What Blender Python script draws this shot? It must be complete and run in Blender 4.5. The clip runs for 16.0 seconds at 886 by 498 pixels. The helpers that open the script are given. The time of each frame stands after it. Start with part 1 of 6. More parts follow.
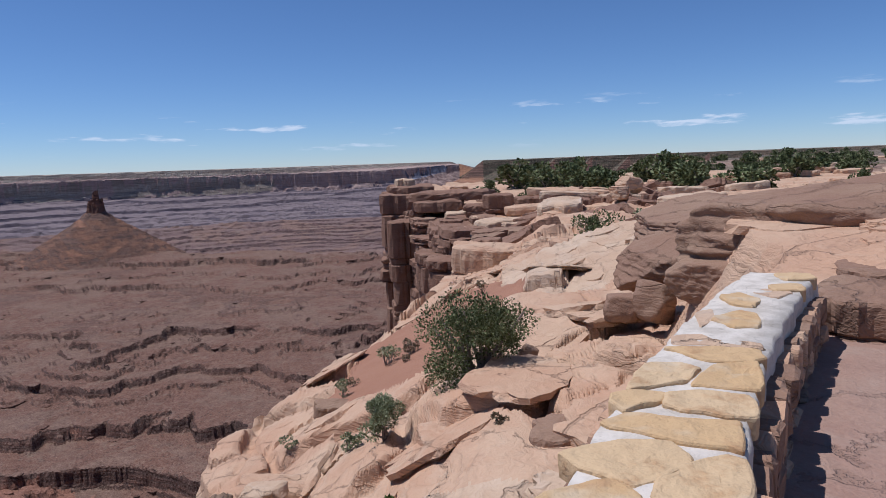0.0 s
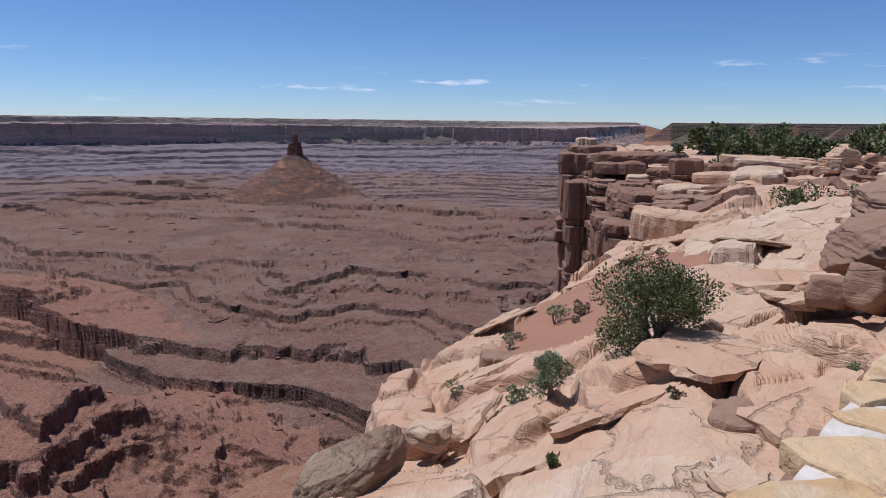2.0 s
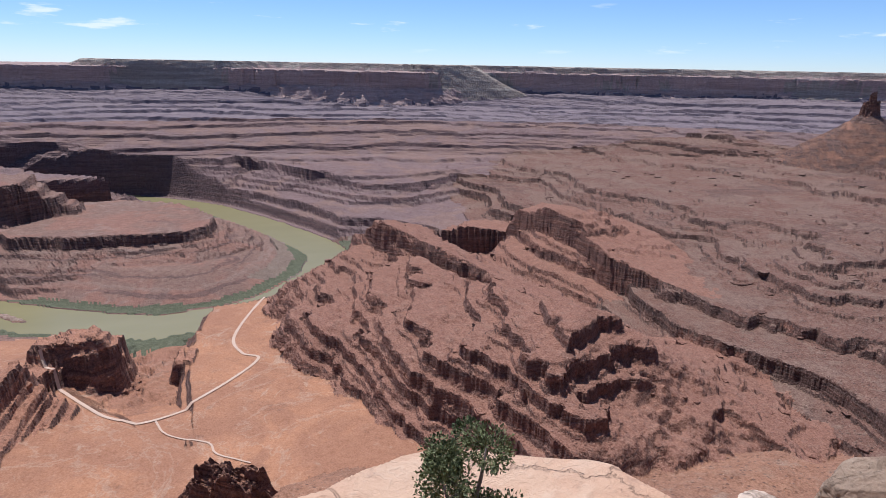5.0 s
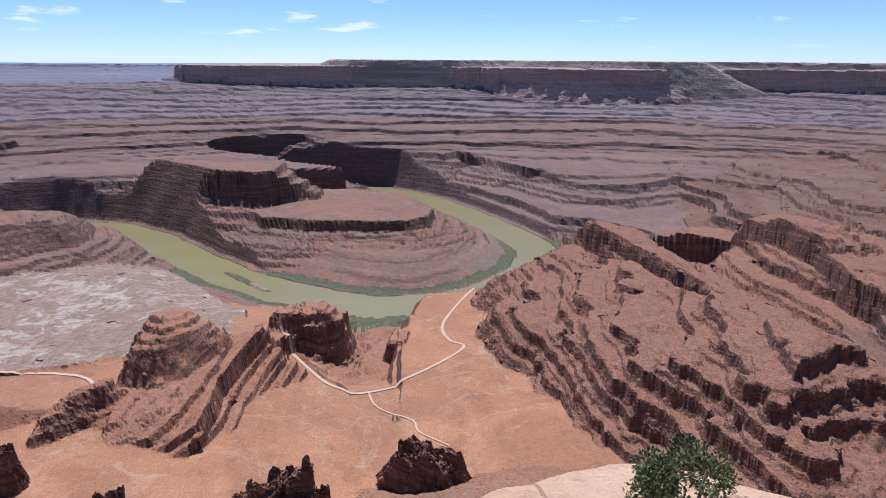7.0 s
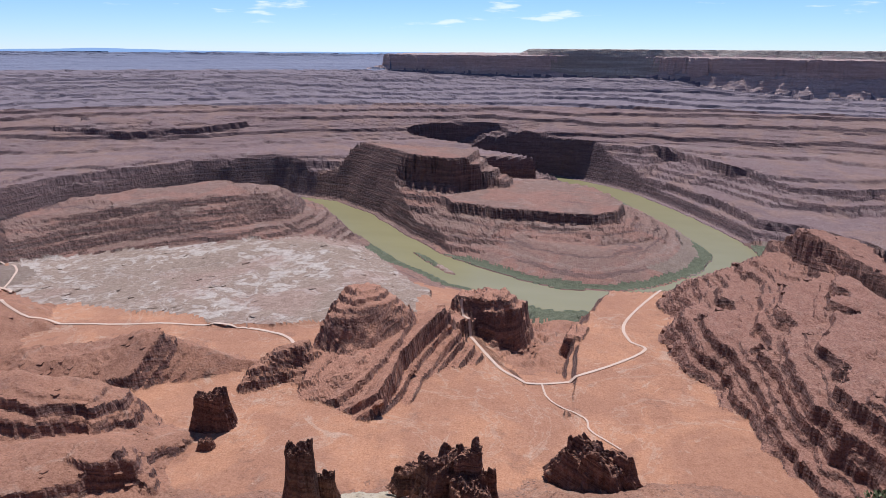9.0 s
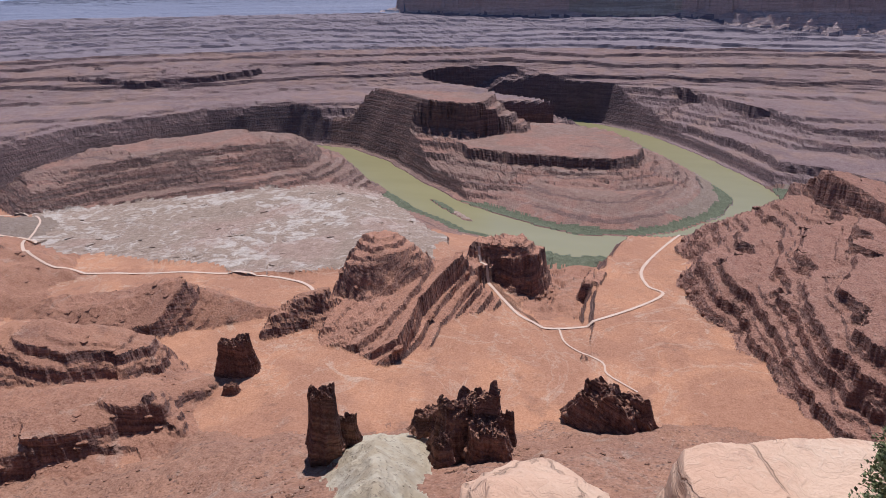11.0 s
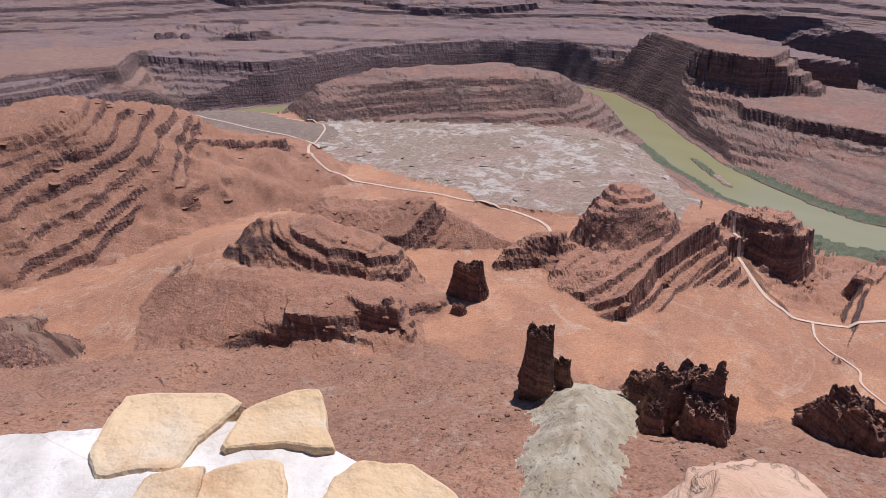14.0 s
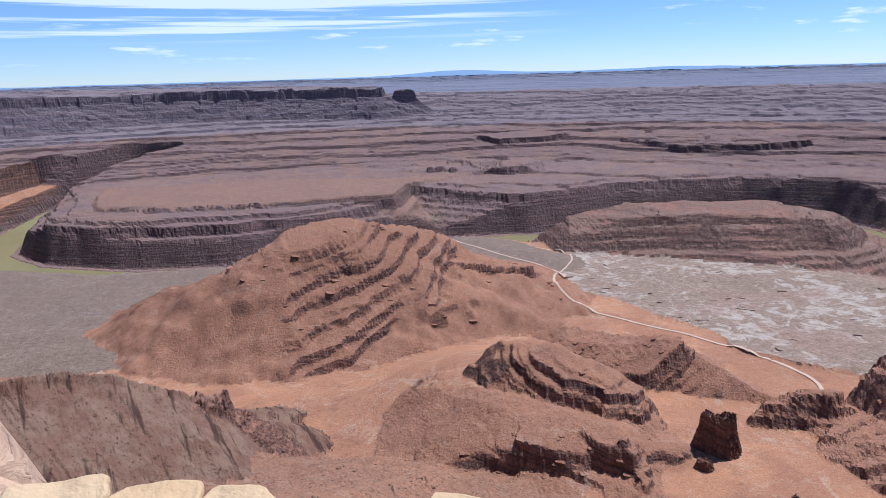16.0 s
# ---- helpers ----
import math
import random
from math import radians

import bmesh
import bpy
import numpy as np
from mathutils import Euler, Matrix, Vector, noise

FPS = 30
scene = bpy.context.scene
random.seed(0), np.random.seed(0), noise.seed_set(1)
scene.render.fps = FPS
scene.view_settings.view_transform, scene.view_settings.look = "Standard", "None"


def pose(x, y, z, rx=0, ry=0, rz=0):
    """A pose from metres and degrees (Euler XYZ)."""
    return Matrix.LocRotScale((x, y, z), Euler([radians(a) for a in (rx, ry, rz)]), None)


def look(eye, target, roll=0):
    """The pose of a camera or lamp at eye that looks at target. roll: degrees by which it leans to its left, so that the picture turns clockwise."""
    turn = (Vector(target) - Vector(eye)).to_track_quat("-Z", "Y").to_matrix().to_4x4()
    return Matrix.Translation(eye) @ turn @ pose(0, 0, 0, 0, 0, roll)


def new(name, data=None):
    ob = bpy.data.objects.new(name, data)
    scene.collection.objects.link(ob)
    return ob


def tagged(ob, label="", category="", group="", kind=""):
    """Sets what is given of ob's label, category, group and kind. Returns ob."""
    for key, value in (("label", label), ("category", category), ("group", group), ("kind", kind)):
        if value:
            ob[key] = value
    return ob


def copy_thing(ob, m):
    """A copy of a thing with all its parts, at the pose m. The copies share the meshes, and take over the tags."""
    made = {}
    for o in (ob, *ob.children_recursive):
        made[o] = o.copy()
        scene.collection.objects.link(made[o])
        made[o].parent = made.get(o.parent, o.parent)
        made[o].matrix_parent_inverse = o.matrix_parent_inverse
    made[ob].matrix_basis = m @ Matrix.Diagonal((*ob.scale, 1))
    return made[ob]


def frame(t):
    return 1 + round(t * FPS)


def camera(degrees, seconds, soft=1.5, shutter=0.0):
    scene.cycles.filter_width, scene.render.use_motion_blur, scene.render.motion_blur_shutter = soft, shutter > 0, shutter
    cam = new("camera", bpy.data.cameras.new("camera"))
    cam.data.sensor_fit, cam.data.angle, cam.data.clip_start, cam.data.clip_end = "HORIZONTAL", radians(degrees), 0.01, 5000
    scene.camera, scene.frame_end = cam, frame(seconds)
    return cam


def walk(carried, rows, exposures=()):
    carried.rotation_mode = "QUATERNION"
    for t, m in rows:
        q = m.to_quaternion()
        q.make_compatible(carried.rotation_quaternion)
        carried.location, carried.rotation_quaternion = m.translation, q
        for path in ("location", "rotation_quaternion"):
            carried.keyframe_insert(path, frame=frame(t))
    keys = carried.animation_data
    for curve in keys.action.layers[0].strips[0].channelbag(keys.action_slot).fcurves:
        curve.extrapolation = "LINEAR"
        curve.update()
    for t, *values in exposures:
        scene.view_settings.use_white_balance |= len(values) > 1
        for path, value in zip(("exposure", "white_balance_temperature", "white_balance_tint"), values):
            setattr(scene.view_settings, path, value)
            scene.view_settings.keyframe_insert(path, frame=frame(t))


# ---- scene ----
cam = camera(66.5, 16.0, 0.75)
PATH = [
    (0, pose(0.0, 0.0, 1.55, 82.68, 2.09, 9.36)),
    (0.5, pose(-0.042, 0.031, 1.535, 82.39, 2.74, 13.74)),
    (1, pose(-0.077, 0.049, 1.522, 81.3, 2.43, 16.91)),
    (1.5, pose(-0.096, 0.068, 1.511, 81.15, 2.76, 17.46)),
    (2, pose(-0.114, 0.086, 1.493, 79.3, -0.47, 24.42)),
    (2.5, pose(-0.13, 0.086, 1.485, 77.75, 0.26, 32.65)),
    (3, pose(-0.161, 0.078, 1.477, 77.01, 1.19, 41.97)),
    (3.5, pose(-0.161, 0.038, 1.494, 76.89, 0.09, 49.89)),
    (4, pose(-0.158, -0.007, 1.51, 76.42, -0.59, 56.31)),
    (4.5, pose(-0.201, -0.08, 1.521, 75.58, -0.59, 63.18)),
    (7, pose(-0.241, -0.266, 1.522, 74.59, -0.37, 86.65)),
    (7.5, pose(-0.233, -0.307, 1.521, 75.08, 1.22, 94.53)),
    (8, pose(-0.227, -0.422, 1.542, 74.71, 0.06, 99.33)),
    (8.5, pose(-0.223, -0.436, 1.529, 74.54, 0.82, 100.09)),
    (9, pose(-0.214, -0.461, 1.54, 73.65, -0.44, 102.8)),
    (11.5, pose(-0.176, -0.499, 1.517, 66.68, 0.77, 104.38)),
    (12, pose(-0.178, -0.524, 1.525, 63.56, 0.55, 105.36)),
    (12.5, pose(-0.184, -0.536, 1.524, 62.26, -0.71, 108.36)),
    (13, pose(-0.175, -0.558, 1.524, 62.65, -1.24, 116.24)),
    (13.5, pose(-0.167, -0.562, 1.532, 64.17, -2.16, 123.56)),
    (14, pose(-0.147, -0.653, 1.556, 64.31, -0.72, 126.32)),
    (14.5, pose(-0.104, -0.686, 1.517, 66.52, 0.45, 131.43)),
    (15, pose(-0.067, -0.729, 1.531, 69.58, 1.0, 139.64)),
    (15.5, pose(-0.047, -0.741, 1.532, 71.72, 1.88, 143.0)),
    (16, pose(-0.046, -0.746, 1.531, 75.39, 1.62, 147.01)),
]
walk(cam, PATH, [(0, -0.3, 5450, 14), (2.5, -0.2, 5450, 14), (4.5, 0.12, 5500, 15), (9, 0.16, 5400, 16), (13.5, 0.16, 5500, 16), (16, 0.15, 5250, 14)])

# ---- daylight ----
SUN_AZ, SUN_EL = 94.0, 66.0          # degrees to the left of +y, and above the horizon
world = bpy.data.worlds.new("world")
scene.world = world
world.use_nodes = True
wn, wl = world.node_tree.nodes, world.node_tree.links
sky = wn.new("ShaderNodeTexSky")
sky.sky_type = "NISHITA"
sky.sun_disc = False
sky.sun_elevation, sky.sun_rotation = radians(SUN_EL), radians(-SUN_AZ)
sky.altitude, sky.air_density, sky.dust_density, sky.ozone_density = 2500, 1.0, 0.05, 6.0
wn["Background"].inputs["Strength"].default_value = 0.1


def sky_math(op, a, b=0.0):
    n = wn.new("ShaderNodeMath")
    n.operation = op
    for s, v in zip(n.inputs, (a, b)):
        if hasattr(v, "node"):
            wl.new(v, s)
        else:
            s.default_value = v
    return n.outputs[0]


def sky_step(v, lo, hi):
    n = wn.new("ShaderNodeMapRange")
    n.interpolation_type = "SMOOTHSTEP"
    wl.new(v, n.inputs[0])
    n.inputs[1].default_value, n.inputs[2].default_value = lo, hi
    return n.outputs[0]


# small fair-weather clouds low over the horizon, and a few streaks higher up
way = wn.new("ShaderNodeTexCoord")
parts = wn.new("ShaderNodeSeparateXYZ")
wl.new(way.outputs["Generated"], parts.inputs[0])
az_, el_ = sky_math("ARCTAN2", parts.outputs[0], parts.outputs[1]), sky_math("ARCSINE", parts.outputs[2])
cover = None
for kx, ky, lo, hi, e0, e1, e2, e3, off in ((9.0, 60.0, 0.60, 0.70, 0.015, 0.035, 0.10, 0.06, 3.3), (1.6, 75.0, 0.5, 0.6, 0.045, 0.06, 0.125, 0.1, 8.1)):
    c = wn.new("ShaderNodeCombineXYZ")
    wl.new(sky_math("MULTIPLY", az_, kx), c.inputs[0])
    wl.new(sky_math("MULTIPLY", el_, ky), c.inputs[1])
    c.inputs[2].default_value = off
    n = wn.new("ShaderNodeTexNoise")
    n.inputs["Scale"].default_value, n.inputs["Detail"].default_value, n.inputs["Roughness"].default_value = 1.0, 6.0, 0.55
    wl.new(c.outputs[0], n.inputs["Vector"])
    m = sky_math("MULTIPLY", sky_step(n.outputs["Fac"], lo, hi), sky_math("MULTIPLY", sky_step(el_, e0, e1), sky_step(el_, e2, e3)))
    if ky > 70:
        m = sky_math("MULTIPLY", m, sky_step(az_, -2.35, -2.6))
    cover = m if cover is None else sky_math("MAXIMUM", cover, m)
blend = wn.new("ShaderNodeMix")
blend.data_type = "RGBA"
wl.new(sky_math("MULTIPLY", cover, 0.8), blend.inputs[0])
wl.new(sky.outputs["Color"], blend.inputs[6])
blend.inputs[7].default_value = (8.6, 8.9, 9.2, 1)
wl.new(blend.outputs[2], wn["Background"].inputs["Color"])
sun = new("sun", bpy.data.lights.new("sun", "SUN"))
sun.data.energy, sun.data.angle, sun.data.color = 5.0, radians(0.53), (1.0, 0.94, 0.85)
sx, sy = -math.sin(radians(SUN_AZ)), math.cos(radians(SUN_AZ))
sun.matrix_world = look((sx * 50, sy * 50, 50 * math.tan(radians(SUN_EL))), (0, 0, 0))

# ---- materials ----
class Nodes:
    """A small builder of node materials."""
    def __init__(self, name):
        self.mat = bpy.data.materials.new(name)
        self.mat.use_nodes = True
        self.t = self.mat.node_tree
        self.bsdf = self.t.nodes["Principled BSDF"]
        self.bsdf.inputs["Specular IOR Level"].default_value = 0.2
        self.geo = self.t.nodes.new("ShaderNodeNewGeometry")

    def put(self, sock, v):
        if hasattr(v, "node"):
            self.t.links.new(v, sock)
        else:
            sock.default_value = v

    def math(self, op, a, b=0.0, c=0.0):
        n = self.t.nodes.new("ShaderNodeMath")
        n.operation = op
        for s, v in zip(n.inputs, (a, b, c)):
            self.put(s, v)
        return n.outputs[0]

    def scaled(self, v, k):
        n = self.t.nodes.new("ShaderNodeVectorMath")
        n.operation = "MULTIPLY"
        self.put(n.inputs[0], v)
        n.inputs[1].default_value = k
        return n.outputs[0]

    def noise(self, vec, scale, detail=5.0, rough=0.6, warp=0.0):
        n = self.t.nodes.new("ShaderNodeTexNoise")
        self.put(n.inputs["Vector"], vec)
        n.inputs["Scale"].default_value, n.inputs["Detail"].default_value = scale, detail
        n.inputs["Roughness"].default_value, n.inputs["Distortion"].default_value = rough, warp
        return n.outputs["Fac"]

    def cells(self, vec, scale, feature="F1", out="Distance"):
        n = self.t.nodes.new("ShaderNodeTexVoronoi")
        n.feature = feature
        self.put(n.inputs["Vector"], vec)
        n.inputs["Scale"].default_value = scale
        return n.outputs[out]

    def ramp(self, fac, stops):
        n = self.t.nodes.new("ShaderNodeValToRGB")
        self.put(n.inputs[0], fac)
        e = n.color_ramp.elements
        while len(e) < len(stops):
            e.new(0.5)
        for el, (p, c) in zip(e, stops):
            el.position, el.color = p, ((*c, 1) if len(c) == 3 else c)
        return n.outputs[0]

    def between(self, fac, lo, hi):
        n = self.t.nodes.new("ShaderNodeMapRange")
        n.interpolation_type = "SMOOTHSTEP"
        self.put(n.inputs[0], fac)
        n.inputs[1].default_value, n.inputs[2].default_value = lo, hi
        return n.outputs[0]

    def mix(self, fac, a, b, blend="MIX"):
        n = self.t.nodes.new("ShaderNodeMix")
        n.data_type, n.blend_type = "RGBA", blend
        self.put(n.inputs[0], fac)
        self.put(n.inputs[6], a if hasattr(a, "node") else (*a, 1))
        self.put(n.inputs[7], b if hasattr(b, "node") else (*b, 1))
        return n.outputs[2]

    def bump(self, h, dist, strength=1.0, normal=None):
        n = self.t.nodes.new("ShaderNodeBump")
        n.inputs["Strength"].default_value, n.inputs["Distance"].default_value = strength, dist
        self.put(n.inputs["Height"], h)
        if normal:
            self.put(n.inputs["Normal"], normal)
        return n.outputs[0]

    def done(self, color, rough=0.9, normal=None):
        self.put(self.bsdf.inputs["Base Color"], color)
        self.put(self.bsdf.inputs["Roughness"], rough)
        if normal:
            self.put(self.bsdf.inputs["Normal"], normal)
        return self.mat

    def up(self):
        n = self.t.nodes.new("ShaderNodeSeparateXYZ")
        self.put(n.inputs[0], self.geo.outputs["Normal"])
        return n.outputs[2]


def rock_land(name, dust, rock, dark, pale, layer=0.035, bands=0.5, spots=0.4, tilt=(0.0, 0.0), rubble=0.5, wash=0.0, patch=0.0, strata=0.0, steeps=(0.93, 0.76), grit=0.38, stain=None, mottled=1.0):
    """Layered canyon rock: dusty treads, darker broken faces, thin beds following the height, shadow lines between them
    painted in.
    """
    k = Nodes(name)
    pos = k.geo.outputs["Position"]
    n1 = k.noise(pos, 0.006, 4, 0.6)
    n2 = k.noise(pos, 0.05, 5, 0.65)
    n3 = k.noise(pos, 0.35, 4, 0.7)
    sep = k.t.nodes.new("ShaderNodeSeparateXYZ")
    k.put(sep.inputs[0], pos)
    h = k.math("ADD", sep.outputs[2], k.math("MULTIPLY", n2, 5.0))
    h = k.math("ADD", h, k.math("ADD", k.math("MULTIPLY", sep.outputs[0], tilt[0]), k.math("MULTIPLY", sep.outputs[1], tilt[1])))
    comb = k.t.nodes.new("ShaderNodeCombineXYZ")
    k.put(comb.inputs[2], h)
    k.put(comb.inputs[0], k.math("MULTIPLY", sep.outputs[0], 0.04))
    k.put(comb.inputs[1], k.math("MULTIPLY", sep.outputs[1], 0.04))
    beds = k.noise(comb.outputs[0], layer * 3.0, 4, 0.65)
    thin = k.noise(comb.outputs[0], 0.27, 4, 0.6)
    steep = k.between(k.math("ADD", k.up(), k.math("MULTIPLY", k.math("SUBTRACT", n3, 0.5), 0.2)), *steeps)
    soil = k.mix(k.between(n1, 0.35, 0.65), dust, tuple(0.62 * d + 0.38 * p for d, p in zip(dust, rock)))
    soil = k.mix(k.math("MULTIPLY", k.between(n2, 0.5, 0.72), spots), soil, pale)
    soil = k.mix(k.math("MULTIPLY", k.between(k.cells(pos, 0.12), 0.32, 0.1), rubble), soil, dark)
    if patch:
        pn = k.math("ADD", k.noise(pos, 0.021, 8, 0.72, 0.8), k.math("MULTIPLY", k.math("SUBTRACT", k.noise(pos, 0.0032, 3, 0.5), 0.5), 0.5))
        soil = k.mix(k.math("MULTIPLY", k.between(pn, 0.54, 0.6), patch), soil, pale)
        soil = k.mix(k.between(k.noise(pos, 0.004, 4, 0.5), 0.5, 0.62), soil, k.mix(0.5, soil, (0.36, 0.2, 0.14)))
    if stain:
        soil = k.mix(k.between(k.noise(pos, 0.0055, 6, 0.6, 0.9), 0.46, 0.58), soil, stain)
        soil = k.mix(k.math("MULTIPLY", k.between(k.noise(pos, 0.013, 7, 0.7, 1.5), 0.57, 0.66), 0.55), soil, pale)
        soil = k.mix(k.math("MULTIPLY", k.between(k.noise(pos, 0.021, 6, 0.7), 0.55, 0.7), 0.35), soil, dark)
    if wash:
        line = k.math("ABSOLUTE", k.math("SUBTRACT", k.noise(pos, 0.004, 6, 0.62, 0.6), 0.5))
        soil = k.mix(k.math("MULTIPLY", k.between(line, 0.012, 0.003), wash), soil, pale)
    stone = k.mix(k.between(beds, 0.38, 0.62), dark, rock)
    stone = k.mix(k.math("MULTIPLY", k.between(beds, 0.6, 0.75), bands), stone, pale)
    flute = k.noise(k.scaled(pos, (1.0, 1.0, 0.1)), 0.11, 5, 0.62)
    stone = k.mix(k.math("MULTIPLY", k.between(flute, 0.56, 0.44), 0.4), stone, dark)
    # shadow lines under the thin beds, put into the rock's colour
    line = k.between(thin, 0.46, 0.40)
    stone = k.mix(k.math("MULTIPLY", line, 0.8), stone, tuple(0.65 * d for d in dark))
    stone = k.mix(k.math("MULTIPLY", k.between(thin, 0.56, 0.64), 0.45), stone, k.mix(0.5, stone, pale))
    if strata:
        wide = k.t.nodes.new("ShaderNodeCombineXYZ")
        k.put(wide.inputs[2], k.math("ADD", sep.outputs[2], k.math("MULTIPLY", k.noise(pos, 0.006, 6, 0.65), 22.0)))
        k.put(wide.inputs[0], k.math("MULTIPLY", sep.outputs[0], 0.01))
        sheet = k.noise(wide.outputs[0], 0.13, 4, 0.6)
        soil = k.mix(k.math("MULTIPLY", k.between(sheet, 0.56, 0.6), strata), soil, dark)
        soil = k.mix(k.math("MULTIPLY", k.between(sheet, 0.44, 0.38), strata * 0.5), soil, pale)
    col = k.mix(steep, soil, stone)
    col = k.mix(k.between(n3, 0.3, 0.7), k.mix(grit, col, (0.03, 0.015, 0.012)), k.mix(0.37 * grit, col, (0.8, 0.65, 0.5)))
    speck = k.cells(pos, 0.22)
    col = k.mix(k.math("MULTIPLY", k.between(speck, 0.2, 0.06), rubble), col, k.mix(0.6, col, (0.03, 0.018, 0.014)))
    col = k.mix(k.math("MULTIPLY", k.between(k.cells(k.scaled(pos, (1.3, 0.9, 1.1)), 0.17), 0.16, 0.05), rubble * 0.8), col, k.mix(0.5, col, (0.75, 0.62, 0.5)))
    mottle = k.noise(pos, 0.085, 7, 0.75)
    col = k.mix(k.between(mottle, 0.36, 0.64), k.mix(0.3 * mottled, col, tuple(0.7 * d for d in dark)), k.mix(0.2 * mottled, col, k.mix(0.5, pale, rock)))
    lumps = k.math("ADD", k.between(k.cells(pos, 0.16), 0.42, 0.0), k.math("MULTIPLY", k.between(k.cells(k.scaled(pos, (1.2, 0.9, 1.0)), 0.4), 0.42, 0.0), 0.5))
    bump = k.bump(k.math("MULTIPLY", lumps, 2.6 * rubble), 1.0, 0.9)
    bump = k.bump(k.math("ADD", k.math("ADD", k.math("MULTIPLY", k.math("ADD", beds, k.math("MULTIPLY", flute, 1.4)), k.math("MULTIPLY", steep, 6.0)), k.math("MULTIPLY", thin, k.math("MULTIPLY", steep, 4.0))), k.math("ADD", k.math("MULTIPLY", n3, 2.2), k.math("MULTIPLY", n2, 3.0))), 1.0, 0.9, bump)
    return k.done(col, 0.95, bump)


MAT = {}
RED, DARK, ORANGE, PALE = (0.22, 0.095, 0.06), (0.085, 0.038, 0.03), (0.36, 0.17, 0.09), (0.45, 0.33, 0.24)
MAT["floor"] = rock_land("basin_floor", (0.49, 0.222, 0.105), RED, DARK, (0.52, 0.36, 0.24), spots=0.25, rubble=0.16, wash=0.3, grit=0.2, stain=(0.37, 0.165, 0.084), mottled=0.4)
MAT["ledges"] = rock_land("ledge_rock", (0.215, 0.094, 0.056), (0.17, 0.067, 0.044), (0.065, 0.027, 0.021), (0.29, 0.19, 0.13), spots=0.8, rubble=1.0, strata=0.45, steeps=(0.9, 0.7), stain=(0.24, 0.135, 0.09))
# Purple-brown bench rock, its tones lifted a little to include haze.
MAT["steps"] = rock_land("bench_rock", (0.215, 0.13, 0.118), (0.2, 0.102, 0.09), (0.095, 0.05, 0.054), (0.31, 0.24, 0.2), spots=0.45, rubble=0.6, strata=0.4, stain=(0.26, 0.145, 0.105))
# Purple-grey and blue haze of distance is put into these two materials' colours.
MAT["hazed_steps"] = rock_land("hazed_bench_rock", (0.215, 0.163, 0.17), (0.2, 0.145, 0.157), (0.115, 0.094, 0.13), (0.33, 0.27, 0.25), spots=0.5, rubble=0.3, strata=0.5)
MAT["haze_land"] = rock_land("hazed_desert", (0.18, 0.195, 0.26), (0.165, 0.18, 0.245), (0.11, 0.125, 0.185), (0.28, 0.28, 0.32), spots=0.5, rubble=0.0, strata=0.9)
MAT["bench_top"] = rock_land("bench_dust", (0.29, 0.15, 0.095), (0.2, 0.1, 0.08), (0.07, 0.035, 0.035), (0.4, 0.27, 0.19), spots=0.4, rubble=0.3)
# Mesa cliff tones are raised well above bare sandstone to carry the haze.
MAT["mesa"] = rock_land("hazed_mesa_rock", (0.3, 0.2, 0.165), (0.66, 0.46, 0.38), (0.43, 0.285, 0.245), (0.66, 0.54, 0.46), layer=0.012, bands=0.8)
MAT["mesa_cap"] = rock_land("mesa_cap_rock", (0.56, 0.48, 0.39), (0.64, 0.54, 0.43), (0.33, 0.25, 0.2), (0.2, 0.2, 0.12), layer=0.012, bands=0.3, spots=0.8)
MAT["gorge"] = rock_land("gorge_rock", (0.235, 0.128, 0.085), (0.25, 0.11, 0.073), (0.085, 0.04, 0.034), (0.36, 0.26, 0.2), rubble=0.6, strata=0.75, stain=(0.3, 0.13, 0.08))
MAT["ridge"] = rock_land("ridge_rock", (0.31, 0.132, 0.076), (0.31, 0.12, 0.068), (0.13, 0.052, 0.036), (0.36, 0.22, 0.15), spots=0.4, rubble=0.6, tilt=(-0.06, -0.2), steeps=(0.86, 0.66))
MAT["hill"] = rock_land("outcrop_rock", (0.37, 0.163, 0.082), (0.29, 0.127, 0.08), (0.09, 0.038, 0.031), (0.42, 0.27, 0.18), spots=0.25, rubble=0.3, tilt=(-0.1, 0.25), steeps=(0.72, 0.5), grit=0.25, stain=(0.31, 0.135, 0.07), mottled=0.6)
MAT["fold"] = rock_land("fold_rock", (0.42, 0.178, 0.09), (0.42, 0.18, 0.098), (0.12, 0.05, 0.038), (0.44, 0.25, 0.16), spots=0.4, rubble=0.4, tilt=(0.42, -0.1), steeps=(0.86, 0.66))
MAT["talus"] = rock_land("talus_rock", (0.39, 0.178, 0.09), (0.2, 0.092, 0.062), (0.07, 0.034, 0.028), (0.4, 0.28, 0.19), spots=0.4, rubble=0.7, steeps=(0.84, 0.6), grit=0.26, stain=(0.32, 0.145, 0.076), mottled=0.7)
MAT["plateau"] = rock_land("plateau_sand", (0.42, 0.25, 0.165), (0.38, 0.23, 0.16), (0.075, 0.075, 0.04), (0.55, 0.44, 0.35), rubble=0.9, stain=(0.14, 0.13, 0.075))
MAT["butte"] = rock_land("butte_rock", (0.38, 0.15, 0.07), (0.22, 0.11, 0.075), (0.08, 0.04, 0.035), (0.36, 0.22, 0.14), rubble=0.3)
MAT["scrub"] = rock_land("scrub_plateau", (0.15, 0.13, 0.085), (0.2, 0.13, 0.09), (0.05, 0.055, 0.03), (0.36, 0.26, 0.19), spots=0.6, rubble=0.9)
MAT["badlands"] = rock_land("badland_shale", (0.275, 0.185, 0.118), (0.34, 0.22, 0.15), (0.12, 0.07, 0.055), (0.6, 0.51, 0.41), spots=0.0, rubble=0.4, wash=0.4, patch=0.8)
